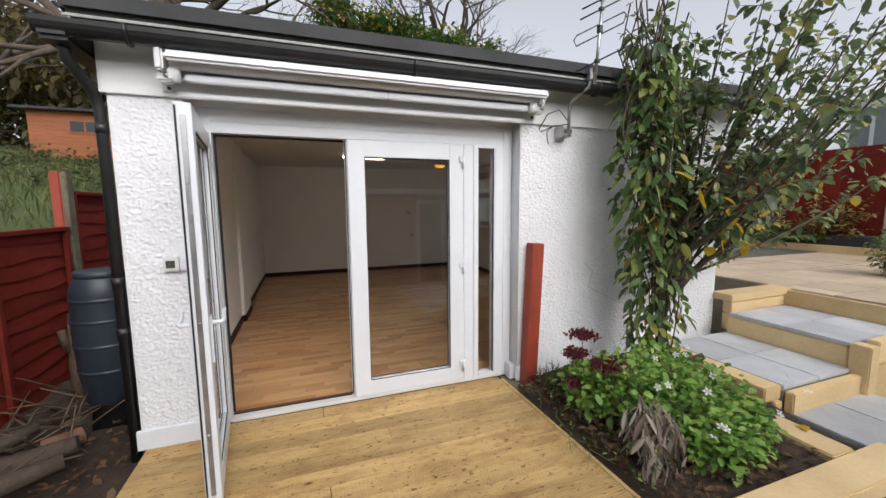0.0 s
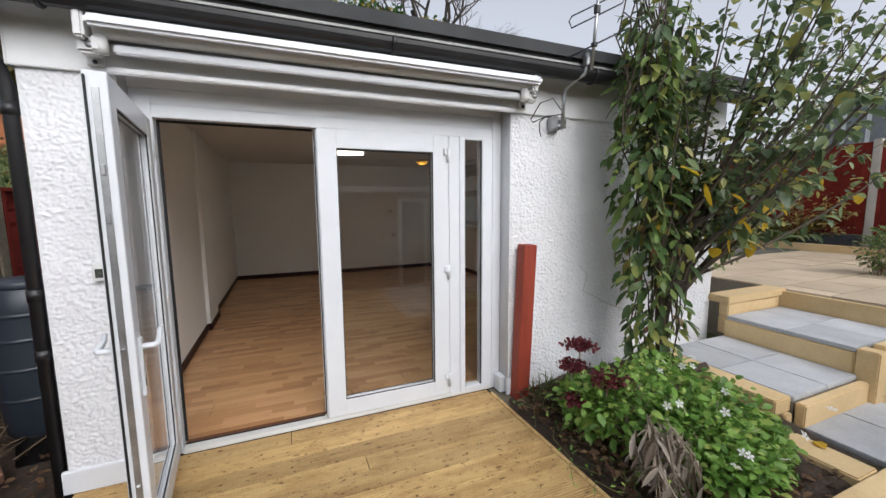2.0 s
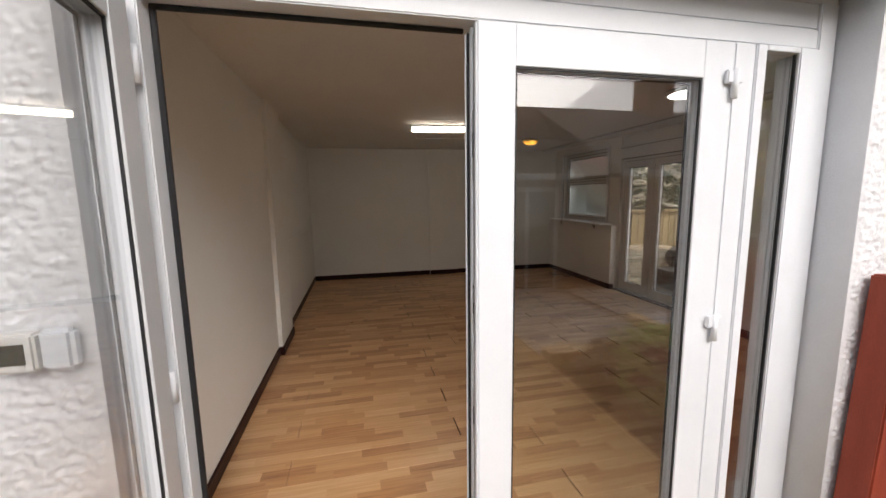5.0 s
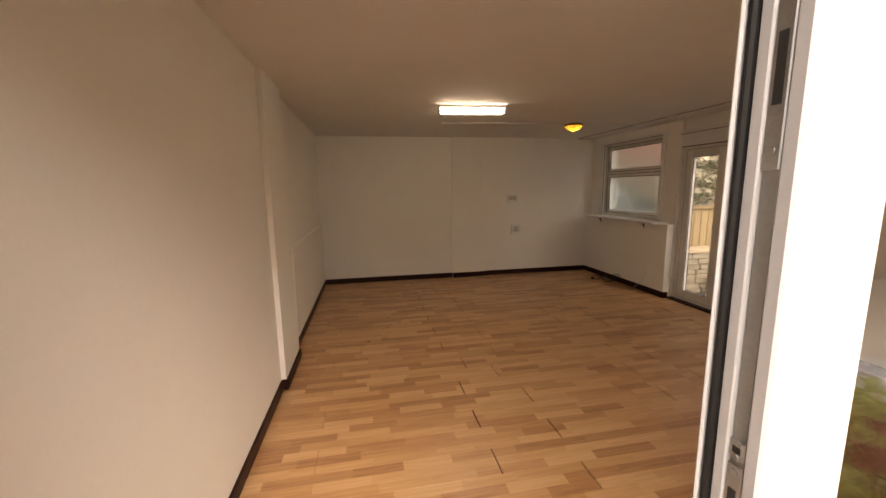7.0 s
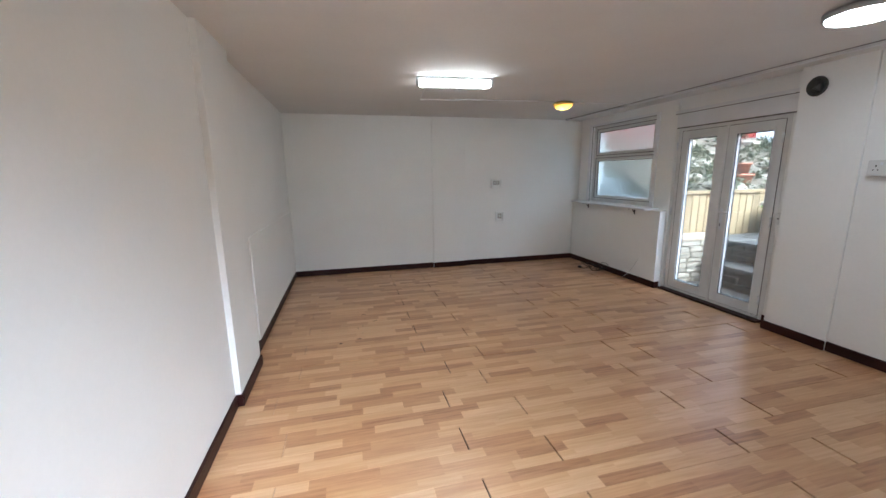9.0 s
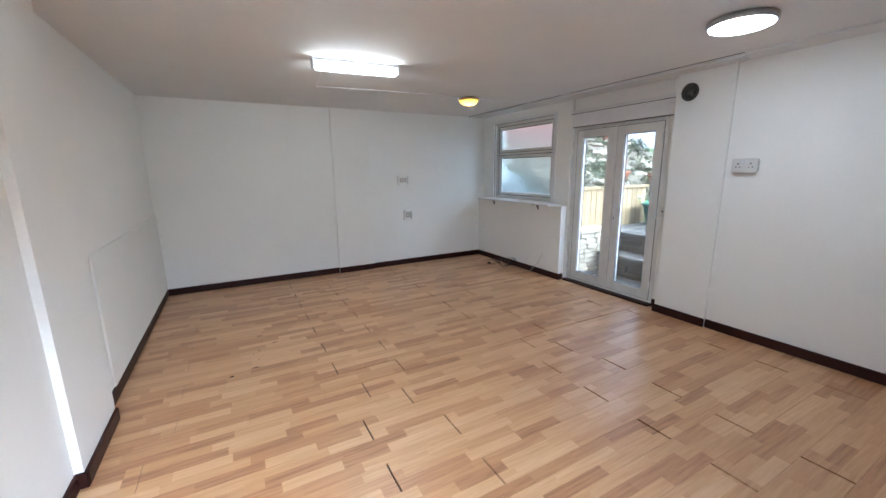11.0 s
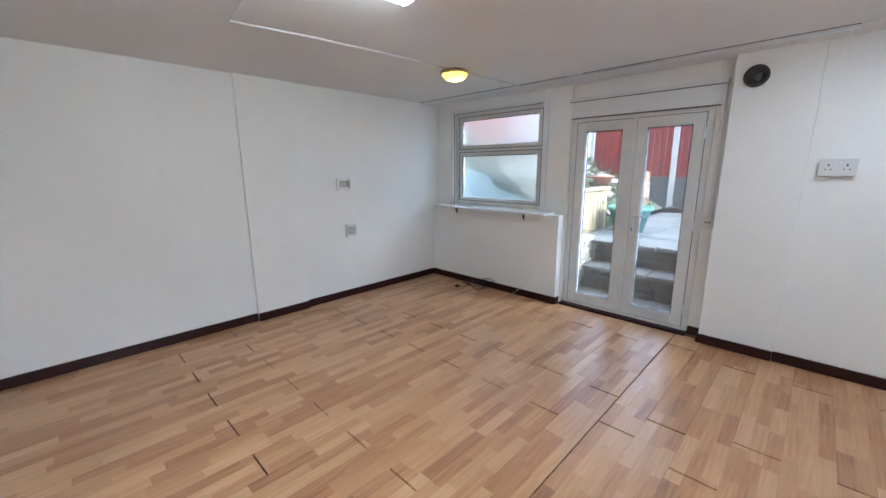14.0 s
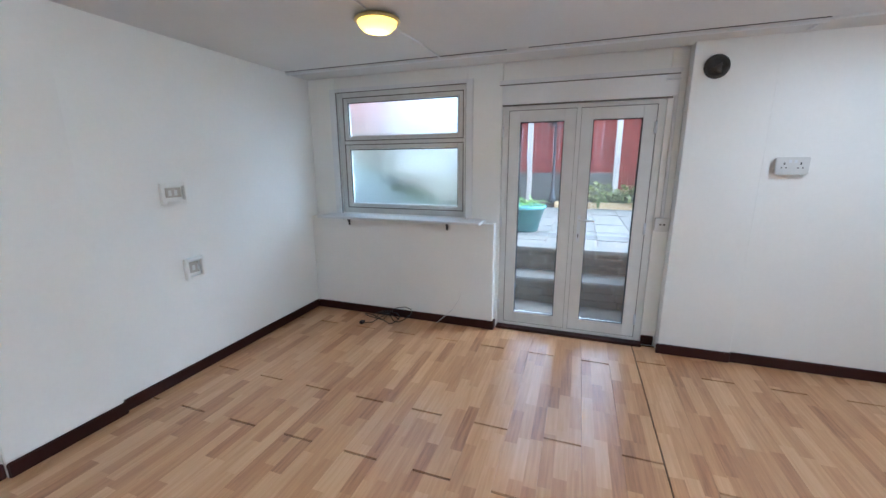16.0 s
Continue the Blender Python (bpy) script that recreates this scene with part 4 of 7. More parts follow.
def garden_doors():
    d = thing("door_2", "white plastic glazed french doors, closed", "door", (3.9, 6.24, FLOOR), kind="structure")
    y0, y1, z0, z1 = DOOR
    x0, x1 = 3.862, 3.932
    boxes("frame_jamb", [(x0, x1, y0, y0 + 0.055, z0, z1)], M_UPVC_OLD, d, 0.005)
    boxes("frame_jamb", [(x0, x1, y1 - 0.055, y1, z0, z1)], M_UPVC_OLD, d, 0.005)
    boxes("frame_head", [(x0, x1, y0 + 0.055, y1 - 0.055, z1 - 0.05, z1)], M_UPVC_OLD, d, 0.005)
    boxes("frame_sill", [(x0 - 0.01, x1 + 0.05, y0 + 0.055, y1 - 0.055, z0, z0 + 0.045)], M_UPVC_OLD, d, 0.005)
    boxes("threshold_strip", [(3.77, x0 - 0.011, y0, y1, z0 - 0.01, z0 + 0.022)], M_SKIRT, d, 0.004, "dark brown threshold strip")
    ym = 6.245
    for a, b in ((y0 + 0.057, ym - 0.018), (ym + 0.018, y1 - 0.057)):
        m = Matrix.Translation((3.895, 0, 0)) @ Matrix.Rotation(math.pi / 2, 4, "Z")
        upvc_leaf(d, a, b, -0.03, 0.035, z0 + 0.047, z1 - 0.052, bar=0.092, foot=0.10, material=M_UPVC_OLD, m=m, glass=M_HAZE)
        g = 0.0035
        # thin strips that draw the shaded gap round the leaf
        boxes("seam", [(x0 - 0.0005, x0 + 0.004, a - g, a + g, z0 + 0.045, z1 - 0.05), (x0 - 0.0005, x0 + 0.004, b - g, b + g, z0 + 0.045, z1 - 0.05), (x0 - 0.0005, x0 + 0.004, a + g, b - g, z1 - 0.056, z1 - 0.048), (x0 - 0.0005, x0 + 0.004, a + g, b - g, z0 + 0.043, z0 + 0.050)], M_GAPSHADE, d, 0.0)
        for u, v in ((a + 0.072, a + 0.092), (b - 0.092, b - 0.072)):
            boxes("glazing_bead", [(x0 - 0.006, x0 + 0.004, u, v, z0 + 0.135, z1 - 0.132)], M_UPVC_OLD, d, 0.004)
        boxes("glazing_bead", [(x0 - 0.006, x0 + 0.004, a + 0.092, b - 0.092, z1 - 0.144, z1 - 0.128)], M_UPVC_OLD, d, 0.004)
        boxes("glazing_bead", [(x0 - 0.006, x0 + 0.004, a + 0.092, b - 0.092, z0 + 0.131, z0 + 0.147)], M_UPVC_OLD, d, 0.004)
    for yy in (y0 + 0.004, y1 - 0.062):
        for z in (0.22, 1.0, 1.78):
            bm = bmesh.new()
            tube(bm, [(x0 - 0.010, yy + 0.055, z - 0.045), (x0 - 0.010, yy + 0.055, z + 0.045)], 0.009, 10)
            part("hinge", bm, M_UPVC, d, "white door hinge")
    boxes("meeting_bar", [(x0 - 0.012, x1 - 0.01, ym - 0.017, ym + 0.017, z0 + 0.047, z1 - 0.052)], M_UPVC_OLD, d, 0.005)
    y = ym - 0.055
    p = boxes("back_plate", [(3.848, 3.860, y - 0.014, y + 0.014, 0.86, 1.09)], M_UPVC, d, 0.004, "white handle plate")
    bm = bmesh.new()
    tube(bm, [(3.856, y, 1.05), (3.812, y, 1.05), (3.806, y - 0.02, 1.05), (3.808, y - 0.12, 1.052)], [0.010, 0.010, 0.010, 0.008], 10)
    part("lever", bm, M_ALU, p, "pale metal lever handle")
    boxes("keyhole", [(3.8465, 3.8478, y - 0.004, y + 0.004, 0.90, 0.93)], M_SLOT, p, 0.0)
    b = thing("blind_box", "white painted boxed header above the garden doors", "pelmet", (3.84, 6.25, 2.1))
    boxes("panel", [(3.822, 3.849, 5.57, 6.885, 1.995, 2.15)], M_WHITE, b, 0.005)
    boxes("ledge", [(3.806, 3.849, 5.56, 6.885, 2.152, 2.185)], M_WHITE, b, 0.006)
    # strips painted as the shade under the ledge and below the panel
    boxes("shadow_gap", [(3.819, 3.8215, 5.57, 6.885, 2.1445, 2.1515)], M_GAPSHADE, b, 0.0)
    boxes("shadow_gap", [(3.830, 3.8495, 5.60, 6.885, 1.984, 1.9945)], M_GAPSHADE, b, 0.0)
    t = thing("cable_trunking", "white plastic cable trunking beside the garden doors", "trunking", (3.84, 5.58, 1.05))
    boxes("duct", [(3.833, 3.849, 5.565, 5.590, 1.09, 2.10)], M_WHITE, t, 0.003)
    boxes("duct", [(3.800, 3.8215, 5.565, 5.66, 2.10, 2.115)], M_WHITE, t, 0.003)
    k = thing("telephone_socket", "small grey surface socket box with two dark ports", "socket", (3.84, 5.58, 1.04))
    boxes("body", [(3.800, 3.849, 5.525, 5.628, 0.99, 1.095)], M_SOCKET, k, 0.006)
    for yy in (5.565, 5.590):
        boxes("port", [(3.7982, 3.7998, yy - 0.007, yy + 0.007, 1.04, 1.052)], M_SLOT, k, 0.0)


garden_doors()


def double_socket():
    s = thing("double_socket", "white surface-mounted double power socket", "socket", (3.75, 4.875, 1.475))
    boxes("back_box", [(3.699, 3.7345, 4.785, 4.965, 1.443, 1.543)], M_SOCKET, s, 0.006)
    f = boxes("face_plate", [(3.690, 3.6985, 4.782, 4.968, 1.436, 1.550)], M_SOCKET, s, 0.004)
    for y in (4.83, 4.92):
        boxes("pin_hole", [(3.6888, 3.6898, y - 0.004, y + 0.004, 1.501, 1.515), (3.6888, 3.6898, y - 0.017, y - 0.009, 1.476, 1.484), (3.6888, 3.6898, y + 0.009, y + 0.017, 1.476, 1.484)], M_SLOT, f, 0.0)
    for y in (4.86, 4.89):
        boxes("rocker_switch", [(3.6865, 3.6898, y - 0.008, y + 0.008, 1.513, 1.533)], M_UPVC, f, 0.001)


double_socket()


def wall_points():
    for x0, x1, z0, z1, a in ((2.215, 2.395, 1.265, 1.405, 0), (2.30, 2.445, 0.72, 0.875, 1)):
        s = thing("cable_outlet", "white recessed cable outlet plate on the end wall", "socket", ((x0 + x1) / 2, Y1, (z0 + z1) / 2))
        y = Y1
        bm = bmesh.new()
        b = 0.022
        for r in ((x0, x0 + b, z0, z1), (x1 - b, x1, z0, z1), (x0 + b, x1 - b, z1 - b, z1), (x0 + b, x1 - b, z0, z0 + b)):
            box(bm, r[0], r[1], y - 0.036, y - 0.001, r[2], r[3], 0.004)
        part("frame", bm, M_PLASTER, s)
        boxes("insert", [(x0 + b + 0.018, x1 - b - 0.012, y - 0.012, y - 0.002, z0 + b + 0.02, z1 - b - 0.012)], M_CONC, s, 0.002, "grey socket insert")
        for k in range(2):
            xx = x0 + b + 0.035 + k * 0.04
            boxes("port", [(xx, xx + 0.02, y - 0.0145, y - 0.0121, (z0 + z1) / 2 - 0.016, (z0 + z1) / 2 + 0.020)], M_SOCKET, s, 0.0)
    v = thing("air_vent", "dark round vent hole with a fan cowl", "vent", (3.718, 5.385, 2.15))
    bm = bmesh.new()
    lathe(bm, [(0.0, -0.004), (0.058, -0.004), (0.078, -0.018), (0.072, -0.026), (0.055, -0.022), (0.050, -0.006), (0.0, -0.005)], (3.718, 5.385, 2.15), 28, "x")
    part("ring", bm, M_VENT, v)
    bm = bmesh.new()
    lathe(bm, [(0.046, -0.008), (0.030, -0.035), (0.012, -0.055), (0.0, -0.058)], (3.718, 5.375, 2.138), 3, "x")
    part("cowl", bm, M_WEATHERED, v, "grey dusty cowl")


wall_points()


def ceiling_lamps():
    t = thing("fluorescent_light", "lit fluorescent ceiling light with clear diffuser", "ceiling light", (0.955, 6.47, CEIL))
    m = Matrix.Translation((0.955, 6.47, CEIL)) @ Matrix.Rotation(radians(-5), 4, "Z")
    def add(name, r, mt, bv, label=""):
        bm = bmesh.new()
        box(bm, *r, bv, m)
        return part(name, bm, mt, t, label)
    add("base", (-0.345, 0.345, -0.055, 0.055, -0.024, -0.001), M_UPVC, 0.004)
    add("diffuser", (-0.325, 0.325, -0.05, 0.05, -0.074, -0.025), M_TUBE, 0.015, "glowing ribbed diffuser")
    for s in (-1, 1):
        add("end_cap", (s * 0.335 - 0.009, s * 0.335 + 0.009, -0.053, 0.053, -0.077, -0.025), M_ALU, 0.004)
    d = thing("dome_light", "lit round glass ceiling light with warm bulb", "ceiling light", (2.585, 7.345, CEIL))
    bm = bmesh.new()
    lathe(bm, [(0.085, 0.0), (0.125, -0.018), (0.130, -0.030), (0.118, -0.036), (0.10, -0.03)], (2.585, 7.345, CEIL - 0.001), 36)
    part("rim", bm, M_BRASS, d, "tarnished brass rim")
    bm = bmesh.new()
    lathe(bm, [(0.112, -0.034), (0.105, -0.055), (0.08, -0.078), (0.04, -0.09), (0.0, -0.093)], (2.585, 7.345, CEIL), 36)
    part("bowl", bm, M_DOME, d, "glowing amber glass bowl")
    bm = bmesh.new()
    lathe(bm, [(0.0, -0.012), (0.02, -0.02), (0.028, -0.04), (0.02, -0.058), (0.0, -0.064)], (2.585, 7.345, CEIL), 16)
    part("bulb", bm, M_BULB, d, "lit warm bulb")
    r = thing("round_led_light", "bright white round flush ceiling light", "ceiling light", (2.70, 4.56, CEIL))
    bm = bmesh.new()
    lathe(bm, [(0.15, 0.0), (0.175, -0.008), (0.175, -0.035), (0.165, -0.04)], (2.70, 4.56, CEIL - 0.001), 40)
    part("body", bm, M_STEEL, r, "thin grey metal body")
    bm = bmesh.new()
    lathe(bm, [(0.165, -0.036), (0.158, -0.046), (0.13, -0.052), (0.0, -0.054)], (2.70, 4.56, CEIL), 40)
    part("diffuser", bm, M_LED, r, "glowing white diffuser")
    c = thing("ceiling_cable", "thin white painted cable run across the ceiling", "cable", (1.6, 7.3, CEIL))
    bm = bmesh.new()
    tube(bm, [(0.74, 6.55, CEIL - 0.005), (0.77, 6.9, CEIL - 0.006), (0.83, 7.48, CEIL - 0.006), (1.35, 7.40, CEIL - 0.007), (2.1, 7.34, CEIL - 0.006), (2.46, 7.345, CEIL - 0.006)], 0.006, 8)
    part("run", bm, M_WHITE, c)
    bm = bmesh.new()
    tube(bm, [(2.71, 7.34, CEIL - 0.006), (3.1, 7.31, CEIL - 0.006), (3.52, 7.30, CEIL - 0.006)], 0.006, 8)
    part("run", bm, M_WHITE, c)
    # A flush dark strip stands in for the shade inside the open joint.
    for y0_, y1_ in ((4.9, 6.62), (6.78, 8.79)):
        s_ = boxes("ceiling_joint", [(3.4955, 3.5115, y0_, y1_, CEIL - 0.001, CEIL + 0.02)], M_SLOT, bevel=0.0)
        structure(s_, "dark strip that paints the shade of the open ceiling joint", "ceiling joint")
    j = thing("joint_strip", "narrow white strip hanging along the ceiling joint", "trim", (3.35, 5.0, CEIL))
    boxes("strip", [(3.5125, 3.532, 4.9, Y1 - 0.01, CEIL - 0.024, CEIL - 0.0125)], M_WHITE, j, 0.002)
    boxes("tail", [(3.533, 3.66, 4.93, 4.945, CEIL - 0.028, CEIL - 0.0125)], M_WHITE, j, 0.002)


ceiling_lamps()


def loose_cable():
    c = thing("loose_cable", "dark loose cable coiled on the floor by the skirting", "cable", (3.55, 7.85, FLOOR))
    rng = random.Random(5)
    z = FLOOR + 0.006
    pts = []
    for k in range(40):
        a = k * 0.42
        r = 0.095 + 0.045 * math.sin(k * 0.7)
        pts.append((3.56 + r * 0.9 * math.cos(a) + 0.05 * math.sin(k * 0.21), 7.80 + 1.5 * r * math.sin(a) + 0.004 * k, z + 0.14 * abs(math.sin(k * 0.37)) * (0.4 + 0.6 * math.sin(k * 0.11) ** 2)))
    pts += [(3.50, 8.02, z), (3.46, 8.1, z)]
    bm = bmesh.new()
    tube(bm, pts, 0.0045, 6)
    part("flex", bm, M_BLACK, c)
    bm = bmesh.new()
    box(bm, 3.43, 3.48, 8.08, 8.12, FLOOR + 0.001, FLOOR + 0.03, 0.006)
    part("plug", bm, M_BLACK, c)
    w = thing("wall_wire", "thin grey wire sticking out of the wall", "cable", (3.74, 7.2, 0.3))
    bm = bmesh.new()
    tube(bm, [(3.724, 7.18, 0.34), (3.70, 7.20, 0.27), (3.69, 7.26, 0.17), (3.70, 7.34, 0.09), (3.69, 7.42, z)], 0.003, 5)
    part("wire", bm, M_SOCKET, w)


loose_cable()


def front_wire():
    w = thing("wall_wire", "thin grey wire tacked on the roughcast wall", "cable", (2.4, 2.67, 0.9))
    bm = bmesh.new()
    tube(bm, [(2.32, 2.733, 0.98), (2.41, 2.733, 0.90), (2.375, 2.733, 0.76), (2.65, 2.733, 0.62), (3.03, 2.733, 0.465)], 0.0025, 5)
    part("wire", bm, M_CONC, w)


front_wire()

# ---- garden: left side ----
def fence_left():
    def panel(y0, y1, top, name_group):
        f = thing("fence", "dark red overlapping board fence panel", "fence", (-2.0, (y0 + y1) / 2, -0.1), "red side fence")
        z, k = -0.12, 0
        rng = random.Random(int(y0 * 10))
        while z < top - 0.06:
            h = 0.15
            bm = bmesh.new()
            t = 0.018
            vs = []
            n = 12
            for side in (0, 1):
                for i in range(n + 1):
                    yy = y0 + (y1 - y0) * i / n
                    wob = 0.012 * math.sin(i * 1.3 + k * 2.1) + rng.uniform(-0.004, 0.004)
                    vs.append((bm.verts.new((-2.0 + 0.03 - side * 0.012, yy, z + wob)), bm.verts.new((-2.0 + 0.008 - side * 0.012, yy, min(top, z + h + 0.03)))))
            for side in (0, 1):
                for i in range(n):
                    a, b = vs[side * (n + 1) + i], vs[side * (n + 1) + i + 1]
                    bm.faces.new((a[0], b[0], b[1], a[1]))
            for i in range(n):
                a, b, c, d = vs[i], vs[i + 1], vs[n + 2 + i], vs[n + 1 + i]
                bm.faces.new((a[0], d[0], c[0], b[0]))
            bmesh.ops.recalc_face_normals(bm, faces=bm.faces)
            part("slat", bm, M_RED, f)
            z += h * 0.82
            k += 1
        for y in [y0 + 0.02, (y0 + y1) / 2, y1 - 0.04]:
            boxes("batten", [(-1.968, -1.935, y - 0.02, y + 0.02, -0.1, top - 0.02)], M_RED, f, 0.003)
        boxes("cap_rail", [(-2.03, -1.93, y0, y1, top - 0.02, top + 0.012)], M_RED, f, 0.004, "weathered capping rail")
    panel(2.45, 4.24, 1.33, "a")
    panel(0.55, 2.33, 1.33, "c")
    panel(4.38, 6.2, 1.64, "b")
    panel(6.32, 8.1, 1.9, "d")
    for y, h in ((4.31, 1.82), (2.39, 1.5), (6.26, 1.95)):
        p = thing("fence_post", "weathered timber fence post with faded red stain", "post", (-2.0, y, -0.1), "side fence posts")
        boxes("shaft", [(-2.05, -1.975, y - 0.05, y + 0.05, -0.14, h)], M_REDPOST, p, 0.008)
        boxes("pale_side", [(-1.974, -1.93, y - 0.05, y + 0.05, -0.14, h)], M_BANK, p, 0.006, "weathered grey-brown timber")


fence_left()


def water_butt():
    b = thing("water_butt", "slate blue plastic water butt on a stand", "water butt", (-1.43, 3.42, -0.1))
    c = (-1.40, 3.42, 0)
    bm = bmesh.new()
    prof = [(0.0, 0.10), (0.16, 0.10), (0.17, 0.115), (0.184, 0.26)]
    for z, r in ((0.34, 0.191), (0.53, 0.203), (0.71, 0.206), (0.86, 0.200)):
        prof += [(r - 0.001, z - 0.030), (r, z - 0.014), (r, z - 0.010), (r + 0.005, z - 0.006), (r + 0.005, z + 0.006), (r, z + 0.010), (r, z + 0.014), (r, z + 0.030)]
    prof += [(0.190, 0.95), (0.168, 1.005), (0.158, 1.02)]
    lathe(bm, prof, c, 40)
    part("barrel", bm, M_BARREL, b)
    bm = bmesh.new()
    lathe(bm, [(0.165, 1.012), (0.168, 1.02), (0.168, 1.05), (0.160, 1.058), (0.05, 1.066), (0.0, 1.066)], c, 40)
    part("lid", bm, M_BARREL, b, "ribbed plastic lid")
    bm = bmesh.new()
    lathe(bm, [(0.17, -0.14), (0.15, 0.08), (0.165, 0.099), (0.0, 0.099)], c, 8)
    part("stand", bm, M_BLACK, b, "black plastic stand")
    bm = bmesh.new()
    tube(bm, [(-1.26, 3.3, 0.14), (-1.2, 3.22, 0.2), (-1.17, 3.15, 0.12), (-1.2, 3.1, 0.0), (-1.24, 3.14, -0.08)], 0.012, 8)
    part("hose", bm, M_BLACK, b)


water_butt()


def left_bed():
    rng = random.Random(11)
    xs = [-2.05 + 0.055 * k for k in range(20)]
    ys = [-1.5 + 0.09 * k for k in range(66)]
    vs = [(x, y, -0.10 + 0.05 * noise.noise((x * 4, y * 4, 1)) + 0.03 * noise.noise((x * 13, y * 13, 4)) + 0.14 * max(0, (-1.6 - x) / 0.4)) for y in ys for x in xs]
    w = len(xs)
    fs = [(j * w + i, j * w + i + 1, (j + 1) * w + i + 1, (j + 1) * w + i) for j in range(len(ys) - 1) for i in range(w - 1)]
    structure(raw("soil_bed", vs, fs, M_SOIL, smooth=True), "dark bare soil beside the building", "soil")
    spots = [((rng.uniform(-2.0, -1.05), rng.uniform(1.2, 3.6), -0.06 + rng.random() * 0.05), (rng.gauss(0, 1), rng.gauss(0, 1), 0.5), rng.uniform(0.5, 1.3)) for _ in range(700)]
    tagged(leaves("leaf_litter", spots, M_LITTER, length=0.055, seed=3), "brown dead leaves scattered on the soil", "leaves", kind="stuff")
    for k, (x, y, ln, r, a) in enumerate(((-1.72, 2.75, 0.7, 0.06, 0.3), (-1.62, 2.5, 0.6, 0.05, 0.5), (-1.85, 2.9, 0.5, 0.045, 1.0))):
        l_ = thing("log", "rough dark fallen log on the soil", "log", (x, y, -0.05), "logs")
        d = Vector((math.cos(a), math.sin(a), 0.1)) * ln / 2
        c = Vector((x, y, 0.02 + k * 0.02))
        bm = bmesh.new()
        tube(bm, [c - d, c - d * 0.3 + Vector((0, 0, 0.012)), c + d * 0.4, c + d], [r, r * 1.1, r, r * 0.85], 9)
        part("stem", bm, M_BARK, l_)
    st = thing("tree_stump", "cut bare stump with pale sawn top", "stump", (-1.75, 3.75, -0.1))
    bm = bmesh.new()
    tube(bm, [(-1.75, 3.75, -0.12), (-1.76, 3.74, 0.25), (-1.74, 3.72, 0.55), (-1.73, 3.72, 0.68)], [0.06, 0.05, 0.045, 0.04], 9)
    tube(bm, [(-1.75, 3.73, 0.35), (-1.80, 3.70, 0.46), (-1.81, 3.69, 0.56)], [0.035, 0.03, 0.028], 8)
    part("trunk", bm, M_BRUSH, st)
    tw = thing("cut_twigs", "pile of cut dry twigs by the fence", "twigs", (-1.8, 3.0, -0.05))
    bm = bmesh.new()
    for _ in range(46):
        x, y = rng.uniform(-1.97, -1.45), rng.uniform(2.4, 3.6)
        a, ln, up = rng.uniform(0, 6.3), rng.uniform(0.12, 0.36), rng.uniform(-0.05, 1.1)
        p = Vector((x, y, -0.03 + rng.random() * 0.12))
        q = p + Vector((math.cos(a), math.sin(a), up)) * ln
        q.x = max(-1.95, q.x)
        tube(bm, [p, (p + q) / 2 + Vector((0, 0, rng.uniform(-0.02, 0.04))), q], [0.008, 0.006, 0.003], 5)
    tagged(part("brushwood", bm, M_BRUSH, tw), kind="stuff")
    br = thing("brick", "old reddish brick lying on the soil", "brick", (-1.62, 3.1, 0))
    bm = bmesh.new()
    box(bm, -0.1, 0.1, -0.05, 0.05, 0, 0.065, 0.006, Matrix.Translation((-1.56, 3.06, -0.05)) @ Matrix.Rotation(0.6, 4, "Z") @ Matrix.Rotation(0.2, 4, "X"))
    part("block", bm, M_BRICK, br)


left_bed()


def hillside():
    # shed up the slope
    s = thing("shed", "orange-stained wooden shed with a small window", "shed", (-8.4, 19.5, 3.0))
    zb, zt = 3.1, 5.15
    k = 0
    z = zb
    while z < zt:
        boxes("board", [(-9.55, -6.4, 19.0 + 0.01, 19.04, z, min(zt, z + 0.127))], M_SHED, s, 0.006)
        z += 0.13
        k += 1
    boxes("side_wall", [(-9.57, -6.38, 19.05, 21.4, zb - 0.3, zt)], M_SHED, s, 0.0)
    boxes("roof", [(-9.9, -6.1, 18.7, 21.7, zt, zt + 0.10)], M_FELT, s, 0.02, "dark felt roof")
    boxes("skid", [(-9.55, -6.4, 19.0, 21.4, zb - 0.6, zb - 0.01)], M_BARK, s, 0.0)
    w = boxes("window", [(-8.35, -7.3, 18.97, 19.005, 4.35, 4.85)], M_SHED, s, 0.01)
    for x in (-8.28, -7.8):
        boxes("pane", [(x, x + 0.42, 18.962, 18.968, 4.42, 4.80)], M_DARKPANE, w, 0.0)
    rng = random.Random(21)
    # long grass and rough growth on the bank
    spots = []
    for _ in range(9000):
        x, y = rng.uniform(-9, -2.25), rng.uniform(3.5, 19)
        spots.append(((x, y, ground_height(x, y)), (rng.gauss(0, 0.3), rng.gauss(0, 0.3), 1.5), rng.uniform(0.5, 1.5)))
    tagged(leaves("bank_grass", spots, M_GRASS, length=0.2, width=0.08, droop=-0.4, seed=9), "long tufted grass on the bank", "grass", kind="stuff")
    spots = []
    for _ in range(34):
        cx, cy = rng.uniform(-9, -2.6), rng.uniform(8, 18)
        r = rng.uniform(0.25, 0.7)
        for _ in range(110):
            d = Vector((rng.gauss(0, 1), rng.gauss(0, 1), abs(rng.gauss(0, 1)))).normalized()
            p = Vector((cx, cy, ground_height(cx, cy))) + d * r * rng.uniform(0.4, 1.1)
            spots.append((p, d, rng.uniform(0.7, 1.4)))
    tagged(leaves("bank_scrub", spots, M_SCRUB, length=0.12, seed=10), "green scrub and brambles on the bank", "scrub", kind="stuff")


hillside()


